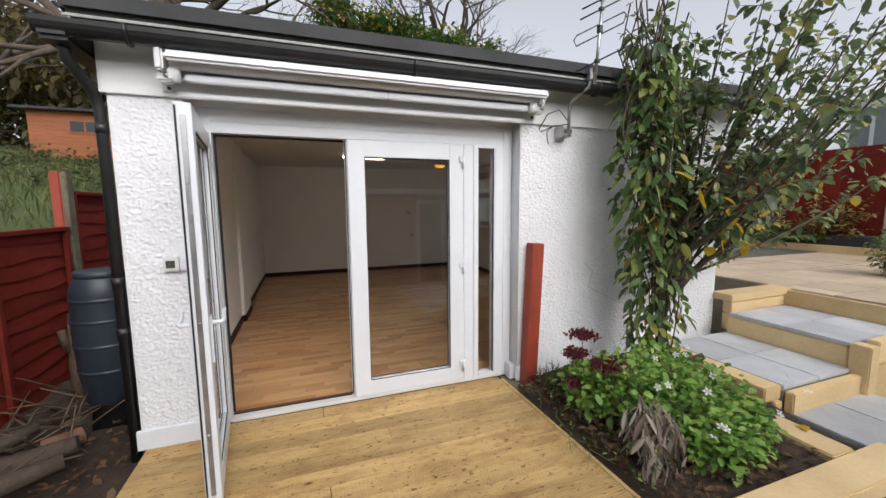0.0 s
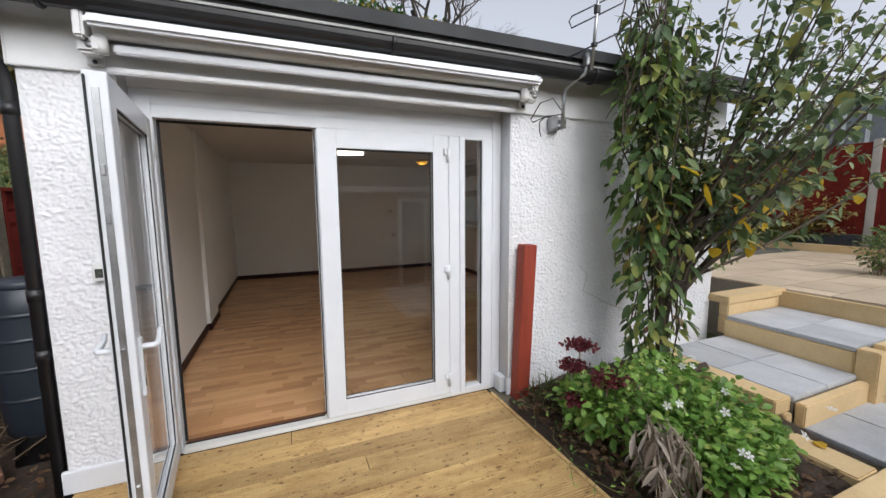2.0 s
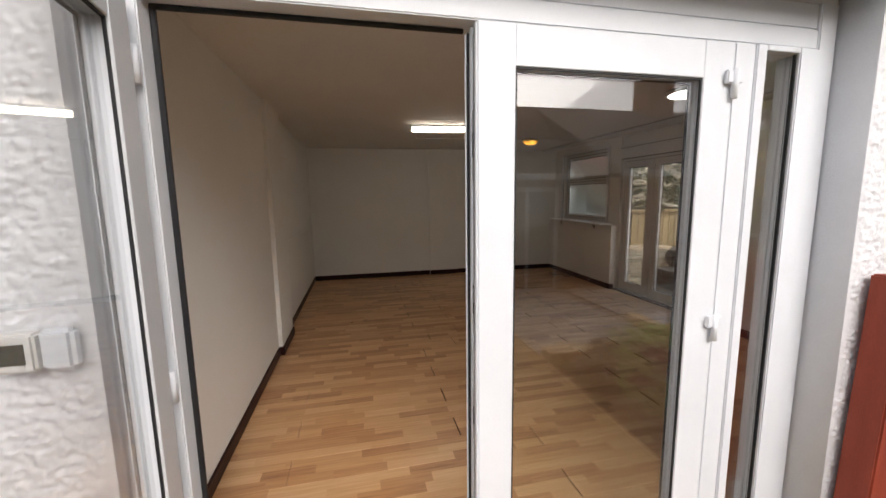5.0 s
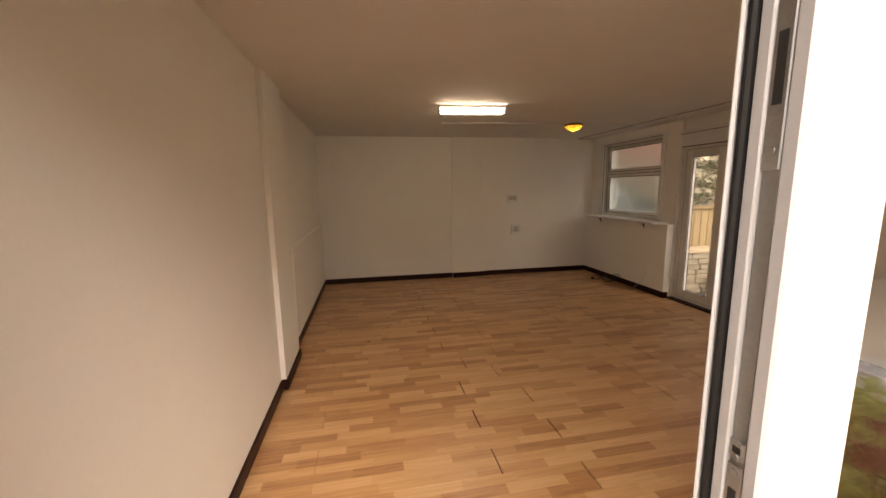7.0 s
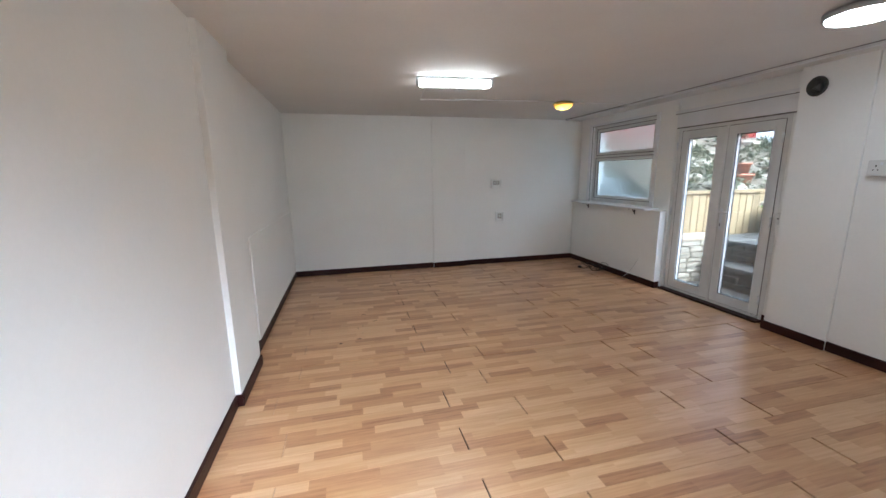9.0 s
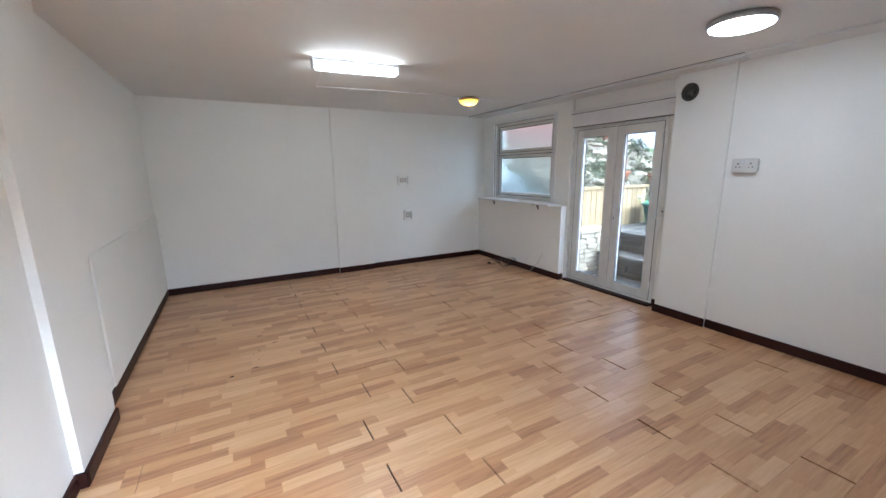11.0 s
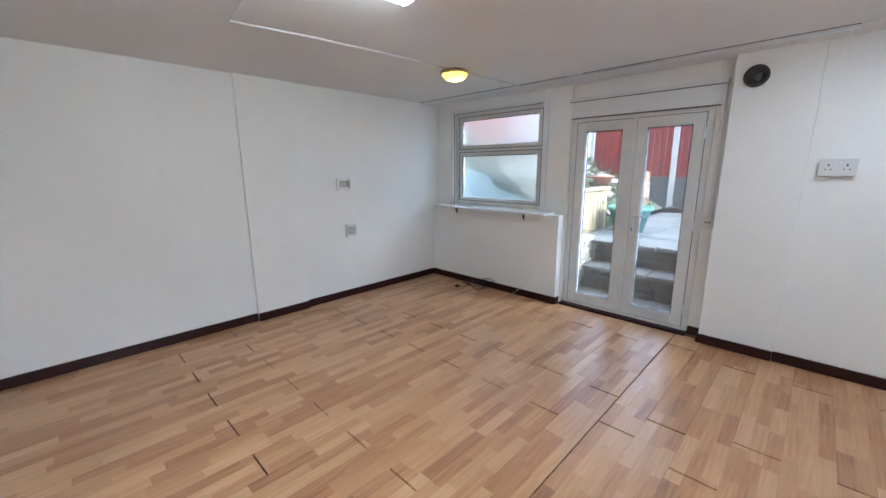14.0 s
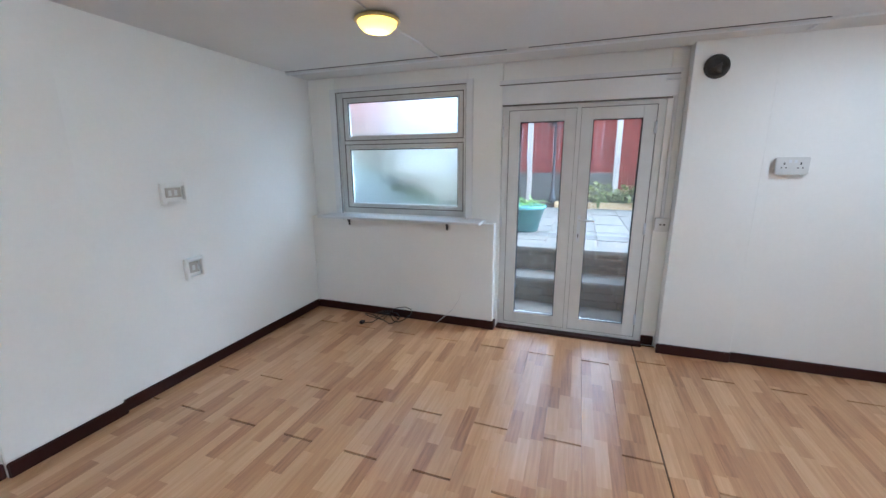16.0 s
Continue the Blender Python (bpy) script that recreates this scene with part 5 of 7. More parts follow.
def woodland():
    rng = random.Random(31)
    # bare trees behind the building and up the slope
    sites = [((-9.5, 24, 3.5), 10, 0.22, 5), ((-13.5, 22, 4), 11, 0.24, 5), ((-6.5, 27, 4), 11, 0.25, 5), ((-16, 28, 4), 12, 0.25, 5), ((-3.0, 23, 3), 9, 0.20, 5), ((4.5, 22.5, 2.4), 7.0, 0.16, 6), ((7.5, 26, 2.4), 7.5, 0.18, 6), ((-20, 25, 4), 11, 0.25, 5), ((-11, 33, 4), 12, 0.25, 5)]
    for (x, y, z), h, r, depth in sites:
        t = thing("bare_tree", "leafless tree with fine grey winter twigs", "tree", (x, y, z), "bare trees")
        bm = bmesh.new()
        tips = []
        branching(bm, (x, y, ground_height(x, y) - 0.2), (rng.gauss(0, 0.08), rng.gauss(0, 0.08), 1), h * 0.36, r, depth, rng, tips, spread=0.5, rise=0.12, sides=6, segments=4, kids=(3, 3), shrink=0.70)
        part("trunk", bm, M_TWIG, t)
    # big dark limbs that reach over the roof
    t = thing("old_tree", "old tree with thick dark spreading limbs", "tree", (-3.7, 12, 1))
    bm = bmesh.new()
    tips = []
    z = ground_height(-3.7, 12)
    tube(bm, [(-3.7, 12, z - 0.2), (-3.75, 12, z + 2), (-3.9, 12, 5.3)], [0.30, 0.27, 0.25], 10)
    tube(bm, [(-3.3, 12.1, z - 0.2), (-3.25, 12.1, 4), (-3.1, 12.1, 8)], [0.2, 0.18, 0.13], 10)
    for w_, ln in (((1, 0.1, 0.25), 3.0), ((-1, 0, 0.75), 3.0), ((0.35, 0.2, 1.0), 2.8), ((-0.45, 0.1, 1), 3.0), ((1, -0.1, 0.55), 3.2), ((-1, 0.2, 0.3), 2.6), ((0.9, 0.3, 0.12), 3.4)):
        branching(bm, (-3.9, 12, 5.2), w_, ln, 0.15, 5, rng, tips, 0.5, 0.03, 6, 4, (2, 3), 0.72)
    part("trunk", bm, M_BARK, t)
    # winter tree over the middle of the roof
    t = thing("bare_tree", "many-stemmed leafless tree with fine drooping twigs", "tree", (6, 16, 1.5), "bare trees")
    bm = bmesh.new()
    tube(bm, [(6, 16, 1.4), (6.0, 16, 4.5), (5.95, 16, 6.6)], [0.26, 0.22, 0.19], 9)
    for w_, ln in (((-0.5, 0, 1), 2.6), ((0.05, 0.1, 1), 2.8), ((0.6, 0, 0.9), 2.6), ((1, 0.1, 0.55), 2.6), ((-1, 0.1, 0.6), 2.6), ((0.3, -0.3, 1), 2.4), ((1, -0.2, 0.28), 2.2), ((-0.9, -0.2, 0.3), 2.2)):
        branching(bm, (5.95, 16, 6.5), w_, ln, 0.16, 5, rng, tips, 0.55, 0.0, 5, 4, (3, 3), 0.70)
    part("trunk", bm, M_TWIG, t)
    # brown woodland undergrowth far behind
    spots = []
    for _ in range(620):
        cx, cy = rng.uniform(-36, -6), rng.uniform(24, 42)
        cz = ground_height(cx, cy) + rng.uniform(0, 8.5) * (0.4 + 0.6 * min(1, (-6 - cx) / 8))
        r = rng.uniform(0.8, 2.0)
        for _ in range(60):
            d = Vector((rng.gauss(0, 1), rng.gauss(0, 1), rng.gauss(0, 1))).normalized()
            spots.append((Vector((cx, cy, cz)) + d * r * rng.uniform(0.2, 1.1), d, rng.uniform(0.7, 1.5)))
    tagged(leaves("far_woods", spots, M_WOOD, length=0.42, width=0.55, seed=12), "brown autumn woodland on the hillside", "woods", kind="stuff")
    # evergreen hedge that shows over the roof
    h = thing("evergreen_shrub", "tall evergreen shrub with yellowing leaves", "shrub", (3.2, 12.3, 1.2))
    spots = []
    bm = bmesh.new()
    for _ in range(95):
        cx, cy = rng.uniform(0.55, 6.3), rng.uniform(11.8, 13.0)
        top = 7.3 - 0.11 * (cx - 1.0) + 0.5 * math.exp(-((cx - 1.1) / 0.3) ** 2) - 0.5 * max(0, 0.9 - cx) + rng.uniform(-0.3, 0.22)
        tube(bm, [(cx, cy, 1.2), (cx + rng.gauss(0, 0.1), cy, top - 0.2)], [0.03, 0.01], 5)
        for _ in range(150):
            d = Vector((rng.gauss(0, 1), rng.gauss(0, 1), rng.gauss(0, 1))).normalized()
            p = Vector((cx, cy, top - 0.45)) + Vector((d.x * 0.4, d.y * 0.4, d.z * 0.55)) * rng.uniform(0.4, 1.1)
            spots.append((p, d, rng.uniform(0.7, 1.4)))
    part("stem_tangle", bm, M_BARK, h)
    tagged(leaves("crown", spots, M_HEDGE, h, length=0.13, width=0.55, droop=0.2, seed=13), kind="stuff")


woodland()

# ---- garden: planting bed, tree and steps beside the front wall ----
def front_bed():
    rng = random.Random(41)
    xs = [1.56 + 0.05 * k for k in range(30)]
    ys = [0.98 + 0.05 * k for k in range(35)]
    vs = [(x, y, -0.02 + 0.12 * min(1, max(0, (x - 1.6) / 0.6)) * min(1, (y - 0.9) / 0.7) + 0.02 * noise.noise((x * 9, y * 9, 2)) + 0.015 * noise.noise((x * 22, y * 22, 5))) for y in ys for x in xs]
    w = len(xs)
    fs = [(j * w + i, j * w + i + 1, (j + 1) * w + i + 1, (j + 1) * w + i) for j in range(len(ys) - 1) for i in range(w - 1)]
    structure(raw("planting_bed", vs, fs, M_SOIL, smooth=True), "dark soil of the planting bed", "soil")
    spots = [((rng.uniform(1.58, 2.68), rng.uniform(1.16, 2.6), 0.03 + rng.random() * 0.08), (rng.gauss(0, 1), rng.gauss(0, 1), 0.5), rng.uniform(0.4, 1.3)) for _ in range(1700)]
    tagged(leaves("bed_litter", spots, M_LITTER, length=0.05, seed=4), "brown leaf litter and bark in the bed", "leaves", kind="stuff")


front_bed()


def leafy_shrub(name, label, blobs, n, length, seed, material, category="shrub", width=0.62):
    """Stems and many leaves round a few uneven masses given as (centre, radii)."""
    rng = random.Random(seed)
    c0 = blobs[0][0]
    s = thing(name, label, category, (c0[0], c0[1], 0.02))
    bm = bmesh.new()
    spots = []
    for (cx, cy, cz), (rx, ry, rz) in blobs:
        for _ in range(n // len(blobs)):
            d = Vector((rng.gauss(0, 1), rng.gauss(0, 1), rng.gauss(0.25, 1))).normalized()
            k = rng.uniform(0.45, 1.05) + 0.22 * noise.noise((d.x * 2.2 + seed, d.y * 2.2, d.z * 2.2))
            p = Vector((cx + d.x * rx * k, cy + d.y * ry * k, max(0.06, cz + d.z * rz * k)))
            spots.append((p, d * 0.7 + Vector((rng.gauss(0, 0.5), rng.gauss(0, 0.5), 0.35)), rng.uniform(0.5, 1.4)))
            if rng.random() < 0.05:
                q = Vector((cx + rng.gauss(0, rx * 0.25), cy + rng.gauss(0, ry * 0.25), 0.03))
                tube(bm, [q, (p + q) / 2 + Vector((rng.gauss(0, 0.03), rng.gauss(0, 0.03), 0.02)), p], [0.005, 0.004, 0.002], 4, caps=False)
    tagged(part("stem_tangle", bm, M_DRY, s), kind="stuff")
    tagged(leaves("foliage", spots, material, s, length=length, width=width, droop=0.25, seed=seed, oval=True), kind="stuff")
    return s


def flowers(parent, spots, material, name, size, petals=5, seed=1):
    rng = random.Random(seed)
    for p in spots:
        bm = bmesh.new()
        c = Vector(p)
        up = Vector((rng.gauss(0, 0.35) - 0.1, rng.gauss(0, 0.35) - 0.5, 0.8)).normalized()
        a0 = rng.uniform(0, 6)
        u = up.orthogonal().normalized()
        v = up.cross(u)
        for k in range(petals):
            a = a0 + 2 * math.pi * k / petals
            d = u * math.cos(a) + v * math.sin(a)
            e = u * -math.sin(a) + v * math.cos(a)
            q = [c, c + d * size * 0.6 + e * size * 0.28 + up * size * 0.12, c + d * size + up * size * 0.1, c + d * size * 0.6 - e * size * 0.28 + up * size * 0.12]
            bm.faces.new([bm.verts.new(x) for x in q])
        part(name, bm, material, parent)


def bed_plants():
    s = leafy_shrub("flowering_shrub", "low green leafy shrub with small white flowers", [((2.12, 1.58, 0.20), (0.32, 0.30, 0.22)), ((2.36, 1.64, 0.22), (0.32, 0.28, 0.22)), ((1.98, 1.88, 0.25), (0.29, 0.27, 0.21)), ((2.33, 1.92, 0.26), (0.32, 0.30, 0.22)), ((2.20, 1.38, 0.13), (0.26, 0.16, 0.13)), ((2.50, 1.50, 0.13), (0.20, 0.18, 0.14))], 6600, 0.050, 51, M_SHRUB)
    rng = random.Random(52)
    pts = []
    for _ in range(17):
        x, y = rng.uniform(1.85, 2.6), rng.uniform(1.25, 2.0)
        pts.append((x, y - 0.08, 0.30 + 0.2 * rng.random() + 0.08 * (y - 1.2)))
    flowers(s, pts, M_FLOWER, "flower", 0.026, seed=3)
    r = leafy_shrub("sedum", "sedum with fading dark red flower heads", [((1.80, 2.02, 0.20), (0.16, 0.16, 0.15)), ((1.90, 2.22, 0.20), (0.16, 0.14, 0.14))], 620, 0.055, 53, M_SHRUB, "plant", 0.7)
    rng = random.Random(54)
    for c, k in (((1.92, 2.25, 0.50), 0.085), ((1.83, 2.22, 0.38), 0.08), ((1.87, 1.95, 0.39), 0.105), ((1.70, 2.05, 0.26), 0.06)):
        spots = [((c[0] + rng.gauss(0, k * 0.5), c[1] + rng.gauss(0, k * 0.5), c[2] + abs(rng.gauss(0, k * 0.25))), (rng.gauss(0, 1), rng.gauss(0, 1), 1.5), rng.uniform(0.7, 1.2)) for _ in range(330)]
        tagged(leaves("flower_head", spots, M_SEDUM, r, length=0.026, width=0.9, droop=-0.2, seed=int(c[0] * 1000)), kind="stuff")
        bm = bmesh.new()
        tube(bm, [(c[0] + 0.02, c[1] + 0.05, 0.05), (c[0], c[1] + 0.02, c[2] * 0.6), c], 0.005, 5)
        part("stalk", bm, M_DRY, r)
    g = thing("dead_plant", "withered grey-brown dead plant stems", "plant", (1.80, 1.60, 0.03))
    bm = bmesh.new()
    rng = random.Random(55)
    dead = []
    for _ in range(44):
        b = Vector((1.80 + rng.gauss(0, 0.03), 1.60 + rng.gauss(0, 0.04), 0.05))
        top = b + Vector((rng.gauss(0.0, 0.05), rng.gauss(-0.05, 0.05), rng.uniform(0.16, 0.34)))
        end = top + Vector((rng.gauss(0, 0.04), rng.gauss(-0.07, 0.05), -rng.uniform(0.05, 0.25)))
        end.z = max(0.02, end.z)
        w = rng.uniform(0.0015, 0.0045)
        tube(bm, [b, (b + top) / 2 + Vector((rng.gauss(0, 0.02), 0, 0.03)), top, end], [w, w, w * 1.3, w * 0.5], 4, caps=False)
        dead += [(top.lerp(end, rng.random()), (rng.gauss(0, 0.6), rng.gauss(0, 0.6), -0.8), rng.uniform(0.6, 1.3)) for _ in range(5)]
    tagged(part("withered_tangle", bm, M_DRY, g), kind="stuff")
    tagged(leaves("withered_leaf", dead, M_HUSK, g, length=0.10, width=0.22, droop=0.5, seed=21, curl=0.9, oval=True), kind="stuff")
    t = thing("trailing_stems", "thin trailing green stems along the deck edge", "plant", (1.6, 1.6, 0))
    bm = bmesh.new()
    spots = []
    for _ in range(46):
        p = Vector((rng.uniform(1.58, 1.8), rng.uniform(1.2, 2.5), 0.04))
        q = p + Vector((rng.uniform(-0.18, 0.1), rng.uniform(-0.22, 0.1), 0.05 + rng.random() * 0.12))
        e = q + Vector((rng.uniform(-0.12, 0.05), rng.uniform(-0.15, 0.05), -0.03))
        e.z = max(e.z, 0.02)
        tube(bm, [p, q, e], [0.003, 0.0025, 0.0015], 4, caps=False)
        spots += [((q + e) / 2, (rng.gauss(0, 1), rng.gauss(0, 1), 0.5), 1), (e, (rng.gauss(0, 1), rng.gauss(0, 1), 0.5), 0.8)]
    tagged(part("stem_tangle", bm, M_GRASS, t), kind="stuff")
    tagged(leaves("foliage", spots, M_SHRUB, t, length=0.03, seed=8), kind="stuff")
    # pale grassy stems by the wall foot
    gr = thing("grass_tuft", "pale wiry grass at the foot of the wall", "grass", (1.95, 2.45, 0.05))
    spots = [((rng.uniform(1.75, 2.5), rng.uniform(2.25, 2.62), 0.05), (rng.gauss(0, 0.6), rng.gauss(-0.4, 0.5), 1.0), rng.uniform(0.6, 1.4)) for _ in range(420)]
    tagged(leaves("foliage", spots, M_GRASS, gr, length=0.16, width=0.05, droop=0.0, seed=15), kind="stuff")


bed_plants()


def garden_tree():
    rng = random.Random(61)
    t = thing("apple_tree", "small fruit tree with upright shoots and some yellow leaves", "tree", (2.68, 2.22, 0.05))
    bm = bmesh.new()
    tube(bm, [(2.72, 2.18, 0.0), (2.70, 2.20, 0.25), (2.66, 2.22, 0.5), (2.66, 2.24, 0.8), (2.64, 2.25, 1.2)], [0.062, 0.052, 0.045, 0.038, 0.03], 10)
    tube(bm, [(2.70, 2.19, 0.22), (2.78, 2.05, 0.27), (2.84, 1.98, 0.33)], [0.04, 0.032, 0.025], 8)
    shoots = []
    # near-upright shoots of the column
    for k in range(18):
        a = Vector((2.66 + rng.gauss(0, 0.03), 2.22 + rng.gauss(0, 0.03), rng.uniform(0.4, 1.1)))
        top = Vector((2.62 + rng.uniform(-0.22, 0.5), 2.28 + rng.uniform(-0.25, 0.2), rng.uniform(1.9, 3.1)))
        mid = (a + top) / 2 + Vector((rng.gauss(0, 0.06), rng.gauss(0, 0.06), 0))
        shoots.append((a, mid, top, 0.012))
    # limbs that reach out over the steps
    for k in range(24):
        a = Vector((2.68 + rng.gauss(0, 0.03), 2.18 + rng.gauss(0, 0.04), rng.uniform(0.75, 1.45)))
        u = rng.random()
        top = Vector((2.85 + 2.15 * u, rng.uniform(1.75, 2.3), rng.uniform(1.9, 3.5) - 0.4 * u * rng.random()))
        mid = Vector((a.x + (top.x - a.x) * rng.uniform(0.5, 0.75), a.y + (top.y - a.y) * 0.7, a.z + (top.z - a.z) * rng.uniform(0.3, 0.5))) + Vector((rng.gauss(0, 0.05), rng.gauss(0, 0.05), 0))
        shoots.append((a, mid, top, 0.012))
    # shoots that lean out over the bed and the lowest slabs
    for k in range(11):
        a = Vector((2.72 + rng.gauss(0, 0.03), 2.14 + rng.gauss(0, 0.03), rng.uniform(0.8, 1.4)))
        top = Vector((rng.uniform(2.75, 3.9), rng.uniform(1.15, 1.7), rng.uniform(2.2, 3.4)))
        mid = a.lerp(top, 0.55) + Vector((rng.gauss(0, 0.05), rng.gauss(0, 0.05), -0.2))
        shoots.append((a, mid, top, 0.011))
    spots, yellow = [], []
    for a, m_, b, r in shoots:
        pts = [a.lerp(m_, k / 4).lerp(m_.lerp(b, k / 4), k / 4) for k in range(5)]
        tube(bm, pts, [r, r * 0.85, r * 0.7, r * 0.5, r * 0.28], 6, caps=False)
        ln = (b - a).length
        for k in range(int(ln * (36 if abs(b.x - a.x) < 0.5 else 20))):
            u = rng.uniform(0.18, 1.0)
            p = a.lerp(m_, u).lerp(m_.lerp(b, u), u)
            d = Vector((rng.gauss(0, 1), rng.gauss(0, 1), rng.gauss(0.1, 0.6))).normalized()
            p = p + d * rng.uniform(0.0, 0.07)
            (yellow if (rng.random() < 0.035 and p.z < 1.75) else spots).append((p, d, rng.uniform(0.7, 1.25)))
            if rng.random() < 0.10:
                q = p + d * rng.uniform(0.06, 0.2) + Vector((0, 0, 0.06))
                tube(bm, [p - d * 0.05, p, q], [0.004, 0.003, 0.0015], 4, caps=False)
                for _ in range(3):
                    spots.append((p.lerp(q, rng.random()), d, rng.uniform(0.6, 1.1)))
    part("trunk", bm, M_BARK, t)
    tagged(leaves("crown", spots, M_TREELEAF, t, length=0.078, width=0.62, droop=0.35, seed=62, curl=0.3, oval=True), kind="stuff")
    yellow += [((3.1 + rng.gauss(0, 0.28), 2.0 + rng.gauss(0, 0.12), rng.uniform(1.15, 1.75)), (rng.gauss(0, 1), -0.5, 0), rng.uniform(0.8, 1.3)) for _ in range(26)]
    for k in range(0, len(yellow), 1):
        leaves("yellow_leaf", yellow[k:k + 1], M_YELLOW, t, length=0.10, width=0.62, seed=100 + k, oval=True)
    # glossy climber that hangs on the trunk
    c = thing("climber", "dense dark glossy climber hanging on the tree trunk", "climbing plant", (2.6, 2.3, 0.1))
    spots = []
    bm = bmesh.new()
    for _ in range(1000):
        z = rng.uniform(0.25, 2.75)
        r = (0.27 if z < 1.9 else 0.22) * (0.55 + 0.45 * min(1, (z - 0.2) / 0.6))
        a = rng.uniform(0, 6.3)
        k = math.sqrt(rng.random())
        p = Vector((2.56 + 0.10 * math.sin(z * 2.3) + r * k * math.cos(a), 2.28 + r * k * 0.9 * math.sin(a), z + rng.gauss(0, 0.06)))
        spots.append((p, (math.cos(a) + rng.gauss(0, 0.6), math.sin(a) + rng.gauss(0, 0.6), -0.2), rng.uniform(0.6, 1.3)))
        if rng.random() < 0.08:
            tube(bm, [p, p + Vector((rng.gauss(0, 0.05), rng.gauss(0, 0.05), 0.25)), p + Vector((rng.gauss(0, 0.06), rng.gauss(0, 0.06), 0.5))], 0.005, 4, caps=False)
    tagged(part("stem_tangle", bm, M_BARK, c), kind="stuff")
    tagged(leaves("foliage", spots, M_IVY, c, length=0.095, width=0.46, droop=0.8, seed=63, curl=0.3, oval=True), kind="stuff")


garden_tree()


def timber_steps():
    s = thing("garden_steps", "timber-edged garden steps paved with grey slabs", "steps", (3.6, 1.6, 0))
    def sleeper(x0, x1, y0, y1, z0, z1, b=0.008):
        boxes("sleeper", [(x0, x1, y0, y1, z0, z1)], M_SLEEPER, s, b)
    # bed edge and cheek walls
    sleeper(2.96, 3.14, 1.62, 2.64, 0.1, 0.205)
    sleeper(2.97, 3.13, 1.66, 2.64, -0.12, 0.099)
    sleeper(3.05, 3.13, 1.60, 1.659, -0.12, 0.099)
    # risers
    sleeper(3.14, 4.02, 1.54, 1.60, -0.1, 0.175)
    sleeper(3.97, 4.03, 1.64, 2.56, 0.19, 0.36)
    sleeper(4.87, 4.93, 1.6, 2.64, 0.38, 0.555)
    # corner post and right-hand wall
    sleeper(3.95, 4.07, 1.50, 1.63, -0.1, 0.405)
    for z in (-0.1, 0.08, 0.26):
        sleeper(4.075, 4.865, 1.51, 1.59, z, z + 0.175)
    for z in (-0.1, 0.08, 0.26, 0.44):
        sleeper(4.87, 6.9, 1.51, 1.59, z, z + (0.175 if z < 0.4 else 0.12))
        sleeper(6.91, 9.05, 1.51, 1.59, z, z + (0.175 if z < 0.4 else 0.12))
    # cheek beside the building
    sleeper(4.035, 4.93, 2.57, 2.66, 0.20, 0.375)
    sleeper(4.035, 4.93, 2.57, 2.66, 0.38, 0.50)
    sleeper(4.0, 4.96, 2.55, 2.76, 0.505, 0.575)
    # low frame round the bed
    sleeper(2.72, 2.92, 1.13, 1.66, -0.02, 0.085)
    sleeper(1.56, 3.15, 0.93, 1.125, -0.02, 0.085)
    sleeper(3.0, 3.125, 0.2, 0.925, -0.02, 0.085)
    # slabs
    def slab(x0, x1, y0, y1, z):
        boxes("slab", [(x0, x1, y0, y1, z - 0.035, z)], M_SLAB, s, 0.005)
    for i in range(2):
        for j in range(2):
            slab(3.145 + 0.412 * i, 3.55 + 0.412 * i, 1.61 + 0.475 * j, 2.08 + 0.475 * j, 0.205)
    for j in range(2):
        slab(3.985, 4.44, 1.645 + 0.455 * j, 2.095 + 0.455 * j, 0.398)
        slab(4.45, 4.86, 1.645 + 0.455 * j, 2.095 + 0.455 * j, 0.394)
    for i in range(2):
        for j in range(3):
            slab(3.14 + 0.46 * i, 3.59 + 0.46 * i, 0.15 + 0.465 * j, 0.61 + 0.465 * j, 0.03)
    boxes("fill", [(3.14, 3.97, 1.61, 2.56, -0.1, 0.168)], M_JOINT, s, 0.0)
    boxes("fill", [(4.035, 4.865, 1.6, 2.56, -0.1, 0.357)], M_JOINT, s, 0.0)
    boxes("fill", [(3.135, 4.07, 0.1, 1.53, -0.13, -0.007)], M_JOINT, s, 0.0)
    y = thing("fallen_leaf", "single yellow leaf on the timber edge", "leaf", (2.88, 1.25, 0.09))
    leaves("blade", [((2.86, 1.32, 0.092), (0.5, 0.6, 0.25), 0.9)], M_YELLOW, y, length=0.08, width=0.7, droop=0.0, seed=4)


timber_steps()


# ---- upper patio and garden beyond ----
PATIO = 0.57


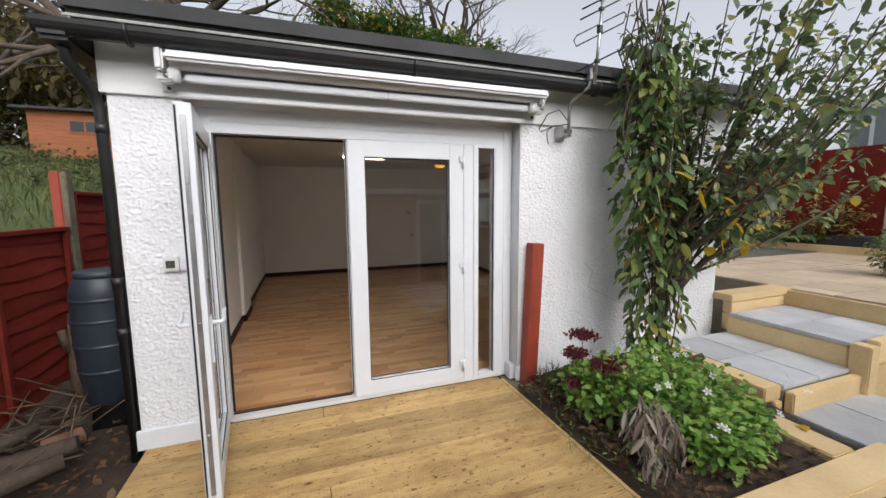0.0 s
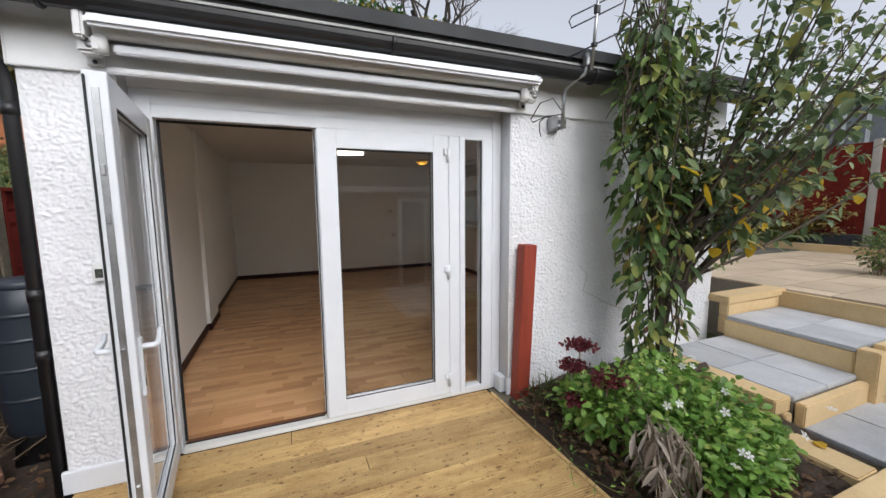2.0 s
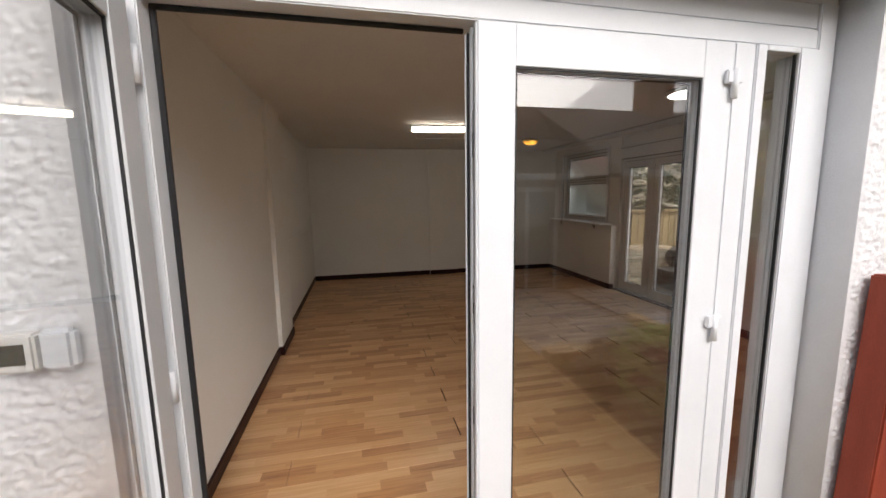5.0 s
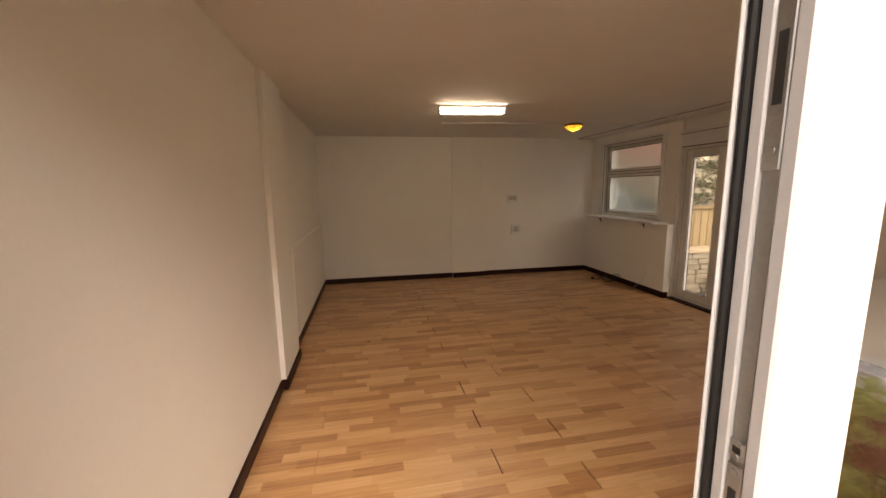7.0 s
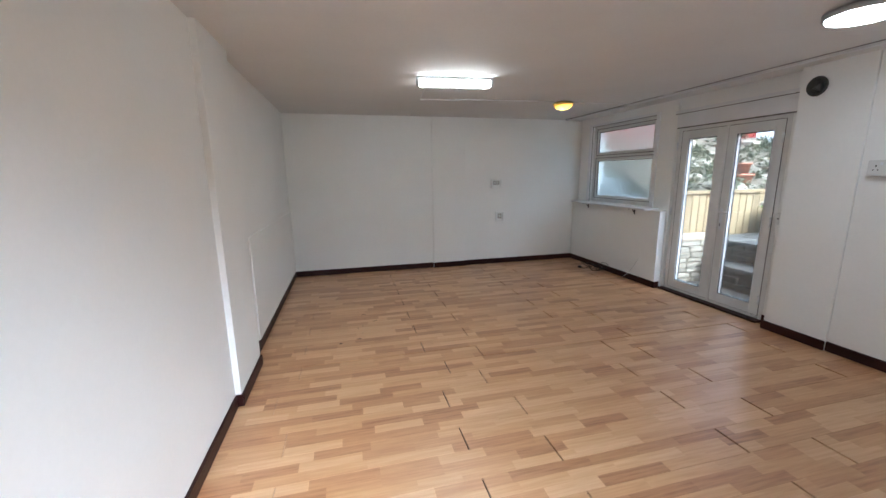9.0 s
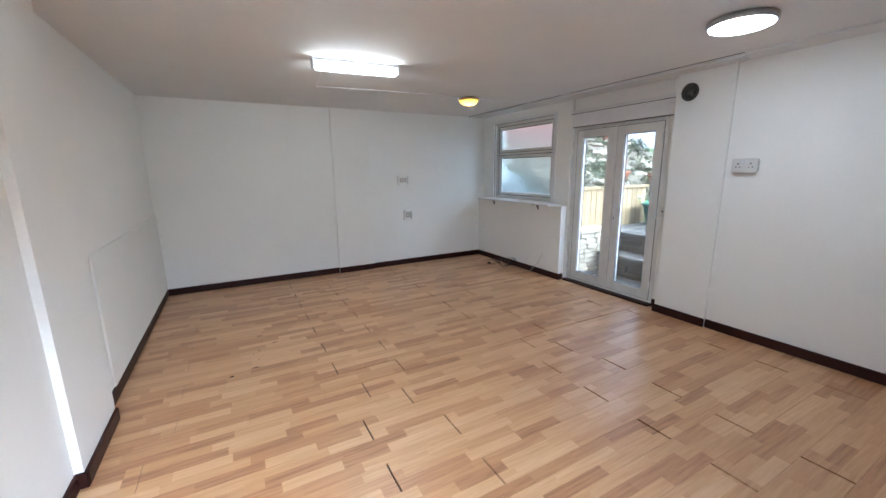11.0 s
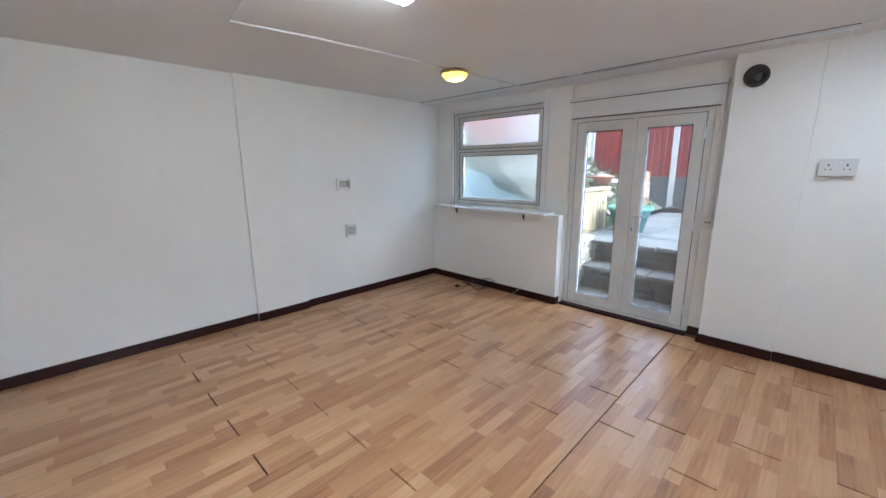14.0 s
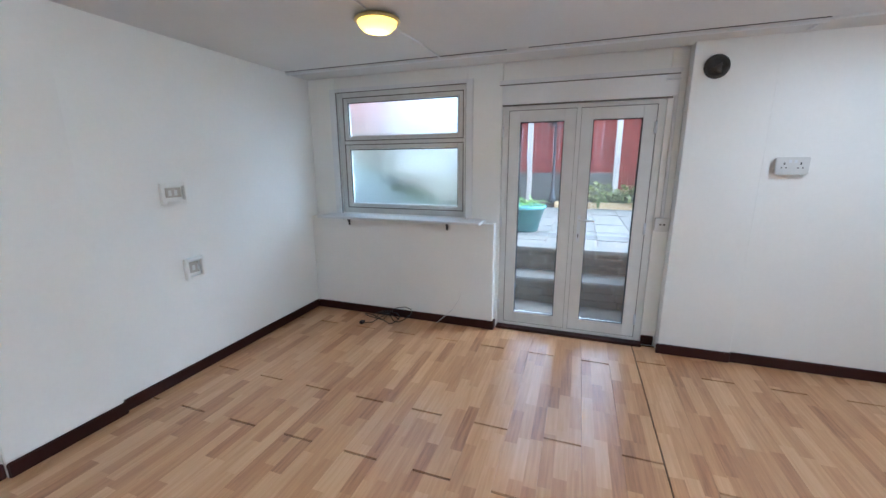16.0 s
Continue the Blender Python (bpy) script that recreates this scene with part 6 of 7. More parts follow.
def patio():
    p = thing("patio", "upper patio of buff sandstone slabs", "patio", (7, 3, 0.5), kind="structure")
    boxes("bed", [(4.935, 9.05, 1.6, 7.30, -0.14, PATIO - 0.012)], M_JOINT, p, 0.0)
    rng = random.Random(81)
    y, row = 1.6, 0
    while y < 7.25:
        h = (0.60, 0.45, 0.60)[row % 3]
        y1 = min(y + h, 7.29)
        x = 4.94 - (0.35 if row % 2 else 0.0)
        while x < 9.03:
            w = rng.choice((0.9, 0.6, 0.75))
            a, b = max(x, 4.94), min(x + w, 9.04)
            if b - a > 0.06:
                boxes("slab", [(a + 0.006, b - 0.006, y + 0.006, y1 - 0.006, PATIO - 0.04, PATIO + rng.uniform(-0.003, 0.003))], M_WEATHERED if y > 3.9 else M_SANDSTONE, p, 0.005)
            x += w
        y, row = y1, row + 1
    k = thing("patio_kerb", "new timber sleeper edging the patio bed", "edging", (9.1, 3, 0.6))
    for y in (1.61, 3.31, 5.0):
        boxes("sleeper", [(9.05, 9.16, y, y + 1.68, 0.4, 0.70)], M_SLEEPER, k, 0.01)
    structure(boxes("border_soil", [(9.17, 9.56, 1.6, 7.3, 0.2, 0.66)], M_SOIL, bevel=0.0), "planted border along the red fence", "soil")


patio()


leafy_shrub("clipped_shrub", "dense dark green shrub on the patio", [((6.9, 2.5, PATIO + 0.3), (0.26, 0.26, 0.3))], 900, 0.05, 71, M_IVY)


def golden_shrub():
    rng = random.Random(77)
    s = thing("golden_shrub", "thin shrub with pale golden autumn leaves by the red fence", "shrub", (9.36, 4.5, 0.66))
    bm = bmesh.new()
    spots = []
    for _ in range(26):
        a = Vector((9.36 + rng.gauss(0, 0.04), 4.5 + rng.gauss(0, 0.06), 0.64))
        top = a + Vector((rng.uniform(-0.35, 0.1), rng.uniform(-0.75, 0.6), rng.uniform(0.35, 1.1)))
        mid = a.lerp(top, 0.5) + Vector((0, 0, 0.15))
        tube(bm, [a, mid, top], [0.012, 0.008, 0.003], 5, caps=False)
        for _ in range(26):
            u = rng.uniform(0.3, 1.0)
            p = a.lerp(mid, u).lerp(mid.lerp(top, u), u)
            spots.append((p + Vector((rng.gauss(0, 0.05), rng.gauss(0, 0.05), rng.gauss(0, 0.04))), (rng.gauss(0, 1), rng.gauss(0, 1), 0.2), rng.uniform(0.7, 1.3)))
    tagged(part("twig", bm, M_BRUSH, s), kind="stuff")
    tagged(leaves("foliage", spots, M_GOLD, s, length=0.085, width=0.5, seed=78), kind="stuff")


golden_shrub()


def fern(x, y, z, n, size, seed):
    rng = random.Random(seed)
    f = thing("fern", "arching yellow-green fern in the border", "fern", (x, y, z))
    vs, fs = [], []
    spots = []
    for k in range(n):
        a = rng.uniform(0, 6.3)
        ln = size * rng.uniform(0.7, 1.2)
        for u in range(1, 12):
            t = u / 11
            p = Vector((x, y, z)) + Vector((math.cos(a) * ln * t, math.sin(a) * ln * t, ln * (0.9 * t - 0.85 * t * t)))
            side = Vector((-math.sin(a), math.cos(a), 0))
            for s in (-1, 1):
                spots.append((p, side * s + Vector((math.cos(a), math.sin(a), 0)) * 0.5, (1.1 - t)))
    tagged(leaves("fronds", spots, M_FERN, f, length=0.16 * size / 0.5, width=0.3, droop=0.1, seed=seed), kind="stuff")
    return f


def flower_pot(name, label, x, y, z, r, h, material, rim=0.012):
    p = thing(name, label, "plant pot", (x, y, z))
    bm = bmesh.new()
    lathe(bm, [(r * 0.68, 0.0), (r * 0.95, h * 0.86), (r, h * 0.86), (r + rim, h * 0.9), (r + rim, h), (r * 0.93, h), (r * 0.9, h * 0.9), (0.0, h * 0.88)], (x, y, z), 28)
    part("pot", bm, material, p)
    return p


def upper_garden():
    ferns = ((9.3, 4.6, 0.72), (9.32, 3.2, 0.7), (9.35, 6.3, 0.7), (9.3, 5.6, 0.68))
    for k, (x, y, z) in enumerate(ferns):
        fern(x, y, z, 16, 0.5, 90 + k)
    boulder = thing("planter_trough", "dark grey trough in the border", "planter", (9.32, 4.2, 0.66))
    boxes("trough", [(9.2, 9.45, 3.7, 4.5, 0.661, 0.86)], M_IRON, boulder, 0.03)
    # retaining wall of upright timber boards
    w = thing("timber_retaining_wall", "pale new timber retaining wall with capping", "retaining wall", (5.3, 7.4, PATIO))
    for k in range(14):
        x = 4.45 + 0.122 * k
        boxes("board", [(x, x + 0.118, 7.34, 7.40, 0.3, 1.16)], M_TIMBER, w, 0.005)
    boxes("capping", [(4.40, 6.18, 7.30, 7.46, 1.162, 1.21)], M_TIMBER, w, 0.008)
    # stone steps up from the garden doors
    st = thing("stone_steps", "worn stone slab steps with dark walling beneath", "steps", (4.7, 6.3, 0))
    boxes("landing", [(4.021, 5.0, 5.3, 7.3, -0.14, 0.0)], M_WEATHERED, st, 0.006, "grey wet landing slab")
    for x, z in ((4.62, 0.25), (4.91, 0.53)):
        top = z
        rows = 2 if x < 4.9 else 2
        zz = 0.001 if x < 4.9 else 0.30
        k = 0
        rng = random.Random(int(x * 100))
        while zz < top - 0.03:
            h = min(0.085, top - zz - 0.002)
            yy = 5.42
            while yy < 6.95:
                ln = rng.uniform(0.2, 0.42)
                b = min(yy + ln, 6.97)
                boxes("stone", [(x - 0.01 + rng.uniform(0, 0.02), x + 0.16, yy, b - 0.008, zz, zz + h - 0.006)], M_MOSSY, st, 0.008)
                yy = b
            zz += h
            k += 1
        boxes("tread", [(x - 0.06, x + (0.33 if x < 4.9 else 0.20), 5.40, 6.22, top, top + 0.045)], M_WEATHERED, st, 0.012)
        boxes("tread", [(x - 0.055, x + (0.33 if x < 4.9 else 0.20), 6.228, 6.98, top, top + 0.043)], M_WEATHERED, st, 0.012)
    # low stacked wall beside the steps
    lw = thing("stone_wall", "low dry-stacked wall of pale stones", "stone wall", (4.6, 7.15, 0))
    rng = random.Random(97)
    z = 0.001
    while z < 0.5:
        h = rng.uniform(0.06, 0.085)
        x = 4.03 + rng.uniform(-0.08, 0)
        while x < 4.93:
            ln = rng.uniform(0.14, 0.3)
            a, b = max(x, 4.03), min(x + ln, 4.94)
            if b - a > 0.04:
                boxes("stone", [(a, b - 0.006, 7.0 + rng.uniform(0, 0.025), 7.29, z, z + h - 0.006)], M_STONE, lw, 0.01)
            x += ln
        z += h
    boxes("coping", [(4.03, 4.93, 6.985, 7.295, z, z + 0.05)], M_SANDSTONE, lw, 0.012)
    # opposite cheek wall of the stair well
    lw2 = thing("stone_wall", "low dark stone wall beside the steps", "stone wall", (4.6, 5.3, 0))
    z = 0.001
    while z < 0.5:
        h = rng.uniform(0.07, 0.09)
        x = 4.03
        while x < 4.93:
            ln = rng.uniform(0.16, 0.3)
            b = min(x + ln, 4.94)
            boxes("stone", [(x, b - 0.006, 5.1, 5.39, z, z + h - 0.006)], M_MOSSY, lw2, 0.01)
            x = b
            if 4.94 - x < 0.03:
                break
        z += h
    leafy_shrub("doorside_plant", "leafy green plant hanging over the stone wall", [((4.42, 5.30, 0.72), (0.22, 0.16, 0.22)), ((4.72, 5.30, 0.66), (0.22, 0.15, 0.16))], 260, 0.12, 72, M_TREELEAF, "plant")
    leafy_shrub("border_plant", "green plants below the red fence", [((9.2, 5.9, 0.85), (0.25, 0.5, 0.22)), ((9.2, 5.1, 0.85), (0.25, 0.4, 0.2))], 500, 0.12, 73, M_FERN, "plant")
    p = flower_pot("turquoise_pot", "turquoise glazed bowl planter on the patio", 6.0, 6.93, PATIO + 0.004, 0.30, 0.36, M_TURQ)
    rng = random.Random(98)
    spots = [((6.0 + rng.gauss(0, 0.13), 6.93 + rng.gauss(0, 0.13), PATIO + 0.34 + abs(rng.gauss(0, 0.05))), (rng.gauss(0, 1), rng.gauss(0, 1), 0.8), 1.0) for _ in range(160)]
    tagged(leaves("plants", spots, M_SHRUB, p, length=0.06, seed=98), kind="stuff")
    # rockery bank behind
    vs, fs = [], []
    xs = [4.2 + 0.2 * k for k in range(28)]
    ys = [7.41 + 0.17 * k for k in range(19)]
    for y in ys:
        for x in xs:
            u = min(1, max(0, (y - 7.41) / 2.9))
            side = min(1, max(0, (x - 5.6) / 1.2))
            z = 1.12 - 0.5 * side * (1 - u) + 1.15 * u + 0.07 * noise.noise((x * 2, y * 2, 7))
            if u == 0:
                z = 1.12 - 0.52 * side
            vs.append((x, y, z))
    n = len(xs)
    fs = [(j * n + i, j * n + i + 1, (j + 1) * n + i + 1, (j + 1) * n + i) for j in range(len(ys) - 1) for i in range(n - 1)]
    structure(raw("rockery_bank", vs, fs, M_BANK, smooth=True), "stony earth bank of the rockery", "bank")

    def bank(x, y):
        u = min(1, max(0, (y - 7.41) / 2.9))
        side = min(1, max(0, (x - 5.6) / 1.2))
        return 1.12 - 0.5 * side * (1 - u) + 1.15 * u
    rng = random.Random(99)
    for k in range(46):
        x, y = rng.uniform(4.5, 9.4), rng.uniform(7.5, 10.1)
        r = rng.uniform(0.10, 0.24)
        bm = bmesh.new()
        bmesh.ops.create_icosphere(bm, subdivisions=2, radius=1)
        for v in bm.verts:
            q = v.co * (1 + 0.28 * noise.noise(v.co * 1.7 + Vector((k * 3.1, 0, 0))))
            v.co = Vector((q.x * r * 1.5, q.y * r, q.z * r * 0.5))
        bm.transform(Matrix.Translation((x, y, bank(x, y) + r * 0.08)) @ Matrix.Rotation(rng.uniform(0, 3), 4, "Z"))
        tagged(made("rock", bm, M_STONE), "rough grey-buff rock set in the bank", "rock", "rockery rocks")
    spots = []
    for _ in range(120):
        cx, cy = rng.uniform(4.4, 9.3), rng.uniform(7.5, 10.2)
        r = rng.uniform(0.12, 0.3)
        for _ in range(85):
            d = Vector((rng.gauss(0, 1), rng.gauss(0, 1), abs(rng.gauss(0, 1)))).normalized()
            spots.append((Vector((cx, cy, bank(cx, cy))) + d * r * rng.uniform(0.5, 1.1), d, rng.uniform(0.7, 1.3)))
    tagged(leaves("rockery_plants", spots, M_ROCKLEAF, length=0.07, seed=17), "low green plants among the rocks", "plants", kind="stuff")
    flower_pot("terracotta_pot", "terracotta pot in the border by the fence", 8.95, 6.15, PATIO + 0.004, 0.14, 0.32, M_TERRA)
    flower_pot("terracotta_pot", "terracotta pot standing on the bank", 6.6, 8.2, bank(6.6, 8.2) + 0.02, 0.17, 0.28, M_TERRA)
    flower_pot("terracotta_pot", "terracotta pot standing on the bank", 7.2, 8.7, bank(7.2, 8.7) + 0.02, 0.15, 0.25, M_TERRA)
    flower_pot("terracotta_bowl", "wide brown bowl planter among the rocks", 7.9, 8.2, bank(7.9, 8.2) + 0.05, 0.26, 0.22, M_TERRA)
    # brick pier with a trough on it
    bp = thing("brick_pier", "low pier of old pale bricks", "pier", (8.3, 7.55, PATIO))
    rng = random.Random(101)
    for j in range(9):
        for i in range(2):
            for k in range(2):
                x = 8.1 + 0.22 * i + (0.0 if j % 2 else 0.01)
                y = 7.42 + 0.108 * k
                boxes("brick", [(x, x + 0.212, y, y + 0.1, 0.56 + 0.075 * j, 0.627 + 0.075 * j)], M_BRICK if rng.random() < 0.4 else M_SANDSTONE, bp, 0.005)
    tr = thing("trough_planter", "small terracotta trough on the brick pier", "plant pot", (8.32, 7.53, 1.23))
    boxes("trough", [(8.12, 8.52, 7.44, 7.62, 1.236, 1.42)], M_TERRA, tr, 0.012)
    # lamp post
    lp = thing("garden_lamp_post", "dark iron garden lamp post with three lanterns", "lamp post", (9.3, 6.75, 0.6))
    bm = bmesh.new()
    lathe(bm, [(0.08, 0.0), (0.08, 0.1), (0.05, 0.14), (0.035, 0.3), (0.028, 0.32), (0.024, 1.75), (0.035, 1.77), (0.02, 1.8), (0.0, 1.82)], (9.3, 6.75, 0.66), 16)
    part("column", bm, M_IRON, lp)
    for a in (0.4, 0.4 + 2.094, 0.4 + 4.189):
        dx, dy = math.cos(a) * 0.2, math.sin(a) * 0.2
        bm = bmesh.new()
        tube(bm, [(9.3, 6.75, 2.30), (9.3 + dx * 0.6, 6.75 + dy * 0.6, 2.27), (9.3 + dx, 6.75 + dy, 2.33)], 0.012, 6)
        part("arm", bm, M_IRON, lp)
        bm = bmesh.new()
        lathe(bm, [(0.035, 0.0), (0.06, 0.03), (0.075, 0.16), (0.085, 0.17), (0.04, 0.22), (0.0, 0.25)], (9.3 + dx, 6.75 + dy, 2.33), 8)
        part("lantern", bm, M_DARKPANE, lp, "dark glazed lantern")


upper_garden()


def red_fences():
    def run(name_at, boards, top, label):
        f = thing("fence", label, "fence", name_at, "red garden fence")
        for r in boards:
            boxes("board", [r], M_RED, f, 0.003)
        return f
    posts = [-3.68 + 1.83 * k for k in range(8)]
    for a in posts[:-1]:
        b = a + 1.83
        z0 = 0.88 if a < 4.8 else 1.30
        rows = []
        y = a + 0.07
        while y < b - 0.08:
            rows.append((9.60, 9.622, y, y + 0.122, z0, 2.50))
            y += 0.127
        f = run((9.6, a + 0.9, z0), rows, 2.5, "red-stained vertical board fence panel")
        boxes("rail", [(9.623, 9.66, a + 0.06, b - 0.06, 1.5, 1.57)], M_RED, f, 0.003)
        g = thing("gravel_board", "grey concrete panel below the red fence", "fence base", (9.61, a + 0.9, 0.5))
        boxes("panel", [(9.59, 9.64, a + 0.06, b - 0.06, 0.4, z0 - 0.005)], M_WEATHERED, g, 0.005)
    for y in posts:
        p = thing("concrete_post", "pale grey concrete fence post", "post", (9.6, y, 0.4), "concrete posts")
        boxes("shaft", [(9.56, 9.66, y - 0.055, y + 0.055, 0.3, 2.54)], M_CONC, p, 0.012)
    x = 4.3
    while x < 9.5:
        rows = []
        xx = x + 0.06
        while xx < min(x + 1.8, 9.5) - 0.06:
            rows.append((xx, xx + 0.122, 10.30, 10.322, 2.2, 4.0))
            xx += 0.127
        f = run((x + 0.9, 10.3, 2.2), rows, 4.0, "red-stained vertical board fence panel on the bank")
        p = thing("concrete_post", "pale grey concrete fence post", "post", (x, 10.3, 2.2), "concrete posts")
        boxes("shaft", [(x - 0.055, x + 0.055, 10.26, 10.36, 2.1, 4.05)], M_CONC, p, 0.012)
        x += 1.83


red_fences()


def neighbour_house():
    h = thing("neighbour_house", "distant house with dark roof and white conservatory", "house", (26, 11, 0))
    boxes("wall", [(24, 32, 1.0, 9.6, 0, 5.3)], M_BRICK, h, 0.0)
    bm = bmesh.new()
    v = [bm.verts.new(p) for p in ((23.6, 0.7, 5.25), (23.6, 9.9, 5.25), (32.4, 9.9, 5.25), (32.4, 0.7, 5.25), (23.6, 5.3, 7.6), (32.4, 5.3, 7.6))]
    for f in ((0, 3, 5, 4), (1, 4, 5, 2), (0, 4, 1), (3, 2, 5), (0, 1, 2, 3)):
        bm.faces.new([v[k] for k in f])
    bmesh.ops.recalc_face_normals(bm, faces=bm.faces)
    part("roof", bm, M_ROOFTILE, h, "dark tiled roof")
    c = boxes("conservatory", [(21, 23.55, 5.0, 9.5, 0.5, 4.5)], M_UPVC, h, 0.02, "white framed conservatory")
    # panes whose colour holds the reflected sky
    for k in range(6):
        boxes("pane", [(20.985, 20.995, 5.2 + 0.72 * k, 5.78 + 0.72 * k, 2.6, 4.2)], M_PALEPANE, c, 0.0)
    bm = bmesh.new()
    v = [bm.verts.new(p) for p in ((20.9, 4.9, 4.5), (20.9, 9.6, 4.5), (23.55, 9.6, 4.5), (23.55, 4.9, 4.5), (22.4, 5.8, 5.2), (23.55, 5.8, 5.2), (23.55, 8.7, 5.2), (22.4, 8.7, 5.2))]
    for f in ((0, 4, 7, 1), (0, 3, 5, 4), (1, 7, 6, 2), (4, 5, 6, 7)):
        bm.faces.new([v[k] for k in f])
    bmesh.ops.recalc_face_normals(bm, faces=bm.faces)
    part("conservatory_roof", bm, M_UPVC_OLD, h)
    boxes("footing", [(20.9, 32.4, 0.7, 9.9, -1.6, -0.01)], M_BRICK, h, 0.0)
    moved(h, z=1.0)


neighbour_house()


def own_house():
    """The low house across the garden, which the door glass mirrors."""
    h = thing("house", "brown rendered bungalow with white doors and tiled roof", "house", (3, -2.6, -0.38))
    y, yw, base, eave = -2.5, -1.46, -0.38, 1.76
    boxes("wall", [(-1.95, 4.2, y - 4, y, base, eave)], M_BRICK, h, 0.0)
    boxes("wing_wall", [(4.201, 9.0, y - 4, yw, base, eave)], M_BRICK, h, 0.0)
    boxes("fascia", [(-2.1, 4.05, y + 0.13, y + 0.155, eave - 0.01, eave + 0.10)], M_UPVC, h, 0.004, "white eaves board")
    boxes("fascia", [(4.05, 9.1, yw + 0.13, yw + 0.155, eave - 0.01, eave + 0.10)], M_UPVC, h, 0.004, "white eaves board")
    for x0, x1, yy in ((-2.15, 4.049, y + 0.15), (4.05, 9.15, yw + 0.15)):
        bm = bmesh.new()
        v = [bm.verts.new(p) for p in ((x0, yy, eave + 0.06), (x1, yy, eave + 0.06), (x1, y - 2, eave + 1.75), (x0, y - 2, eave + 1.75), (x1, y - 4.2, eave + 0.06), (x0, y - 4.2, eave + 0.06))]
        for f in ((0, 1, 2, 3), (3, 2, 4, 5), (1, 4, 2), (0, 3, 5), (0, 5, 4, 1)):
            bm.faces.new([v[k] for k in f])
        bmesh.ops.recalc_face_normals(bm, faces=bm.faces)
        part("roof", bm, M_ROOFTILE, h, "brown tiled roof")
    boxes("chimney", [(6.9, 7.6, y - 2.3, y - 1.7, eave + 1.4, eave + 2.5)], M_BRICK, h, 0.01, "brick chimney stack")
    for x0, x1, z0, z1, nm, yy in ((2.35, 3.6, base + 0.03, 1.62, "patio_door", y), (5.2, 6.9, 0.74, 1.62, "window", yw), (-1.2, 0.6, 0.6, 1.6, "window", y)):
        w = boxes(nm, [(x0, x1, yy + 0.002, yy + 0.03, z0, z1)], M_UPVC, h, 0.005)
        for k in range(2):
            a = x0 + 0.08 + k * (x1 - x0 - 0.08) / 2
            boxes("pane", [(a, a + (x1 - x0 - 0.08) / 2 - 0.08, yy + 0.031, yy + 0.035, z0 + 0.08, z1 - 0.08)], M_DARKPANE, w, 0.0)
        if nm == "window":
            boxes("sill", [(x0 - 0.06, x1 + 0.06, yy + 0.002, yy + 0.12, z0 - 0.06, z0 - 0.002)], M_UPVC, h, 0.005)
    p = thing("paving", "pale paved terrace before the house", "paving", (1, -1.5, -0.1), kind="structure")
    boxes("bed", [(-1.9, 8.9, y + 0.01, -1.47, base, base + 0.03)], M_JOINT, p, 0.0)
    for i in range(10):
        for j in range(2):
            boxes("slab", [(-1.88 + 0.61 * i, -1.28 + 0.61 * i, -2.48 + 0.505 * j, -1.98 + 0.505 * j, base + 0.031, base + 0.055)], M_PAVING, p, 0.004)
    boxes("bed", [(1.58, 3.12, -1.31, 0.92, -0.139, -0.055)], M_JOINT, p, 0.0)
    boxes("bed", [(4.08, 8.9, -1.31, 1.5, -0.139, -0.055)], M_JOINT, p, 0.0)
    for i in range(2):
        for j in range(4):
            boxes("slab", [(1.585 + 0.70 * i, 2.28 + 0.70 * i, -1.30 + 0.555 * j, -0.75 + 0.555 * j, -0.054, -0.03)], M_PAVING, p, 0.004)
    boxes("bed", [(3.14, 4.07, -1.31, 0.09, -0.139, -0.055)], M_JOINT, p, 0.0)
    for i in range(7):
        for j in range(4 if i else 2):
            boxes("slab", [(3.145 + 0.94 * i, 4.07 + 0.94 * i, -1.30 + 0.69 * j, -0.62 + 0.69 * j, -0.054, -0.03)], M_PAVING, p, 0.004)


own_house()

# ---- deck, laminate: pieces of the ground and floor ----
def deck():
    d = thing("deck", "grooved pale timber decking", "deck", (0.3, 0.8, -0.14), kind="structure")
    prof = []
    n, w = 9, 0.138
    for k in range(n):
        a = w * k / n
        prof += [(a + 0.0022, -0.008), (a + 0.0032, 0.0), (a + w / n - 0.0032, 0.0), (a + w / n - 0.0022, -0.008)]
    prof = [(0, -0.026)] + prof + [(w, -0.026)]

    def board_mesh(name, ln):
        vs = [(x, y, z) for x in (0, ln) for y, z in prof]
        k = len(prof)
        fs = [(i, i + 1, k + i + 1, k + i) for i in range(k - 1)] + [(k - 1, 0, k, 2 * k - 1), tuple(range(k))[::-1], tuple(range(k, 2 * k))]
        me = bpy.data.meshes.new(name)
        me.from_pydata(vs, [], fs)
        me.materials.append(M_DECK)
        return me
    lengths = (2.52, 1.46, 1.055)
    meshes = {ln: board_mesh("deck_board", ln) for ln in lengths}
    y, k = 2.860 - 0.138, 0
    while y > -1.3:
        runs = [(-0.995, 2.52)] if k % 3 else ([(-0.995, 1.46), (0.47, 1.055)] if k % 2 else [(-0.995, 1.055), (0.065, 1.46)])
        for x, ln in runs:
            ob = new("deck_board", meshes[ln])
            ob.location = (x, y, 0.0)
            hang(ob, d)
        y -= 0.1435
        k += 1
    boxes("edge_board", [(1.528, 1.554, -1.3, 2.80, -0.12, 0.006)], M_DECK, d, 0.003)
    boxes("joist", [(-0.98, 1.52, -1.28, 2.84, -0.139, -0.03)], M_SOIL, d, 0.0)


deck()


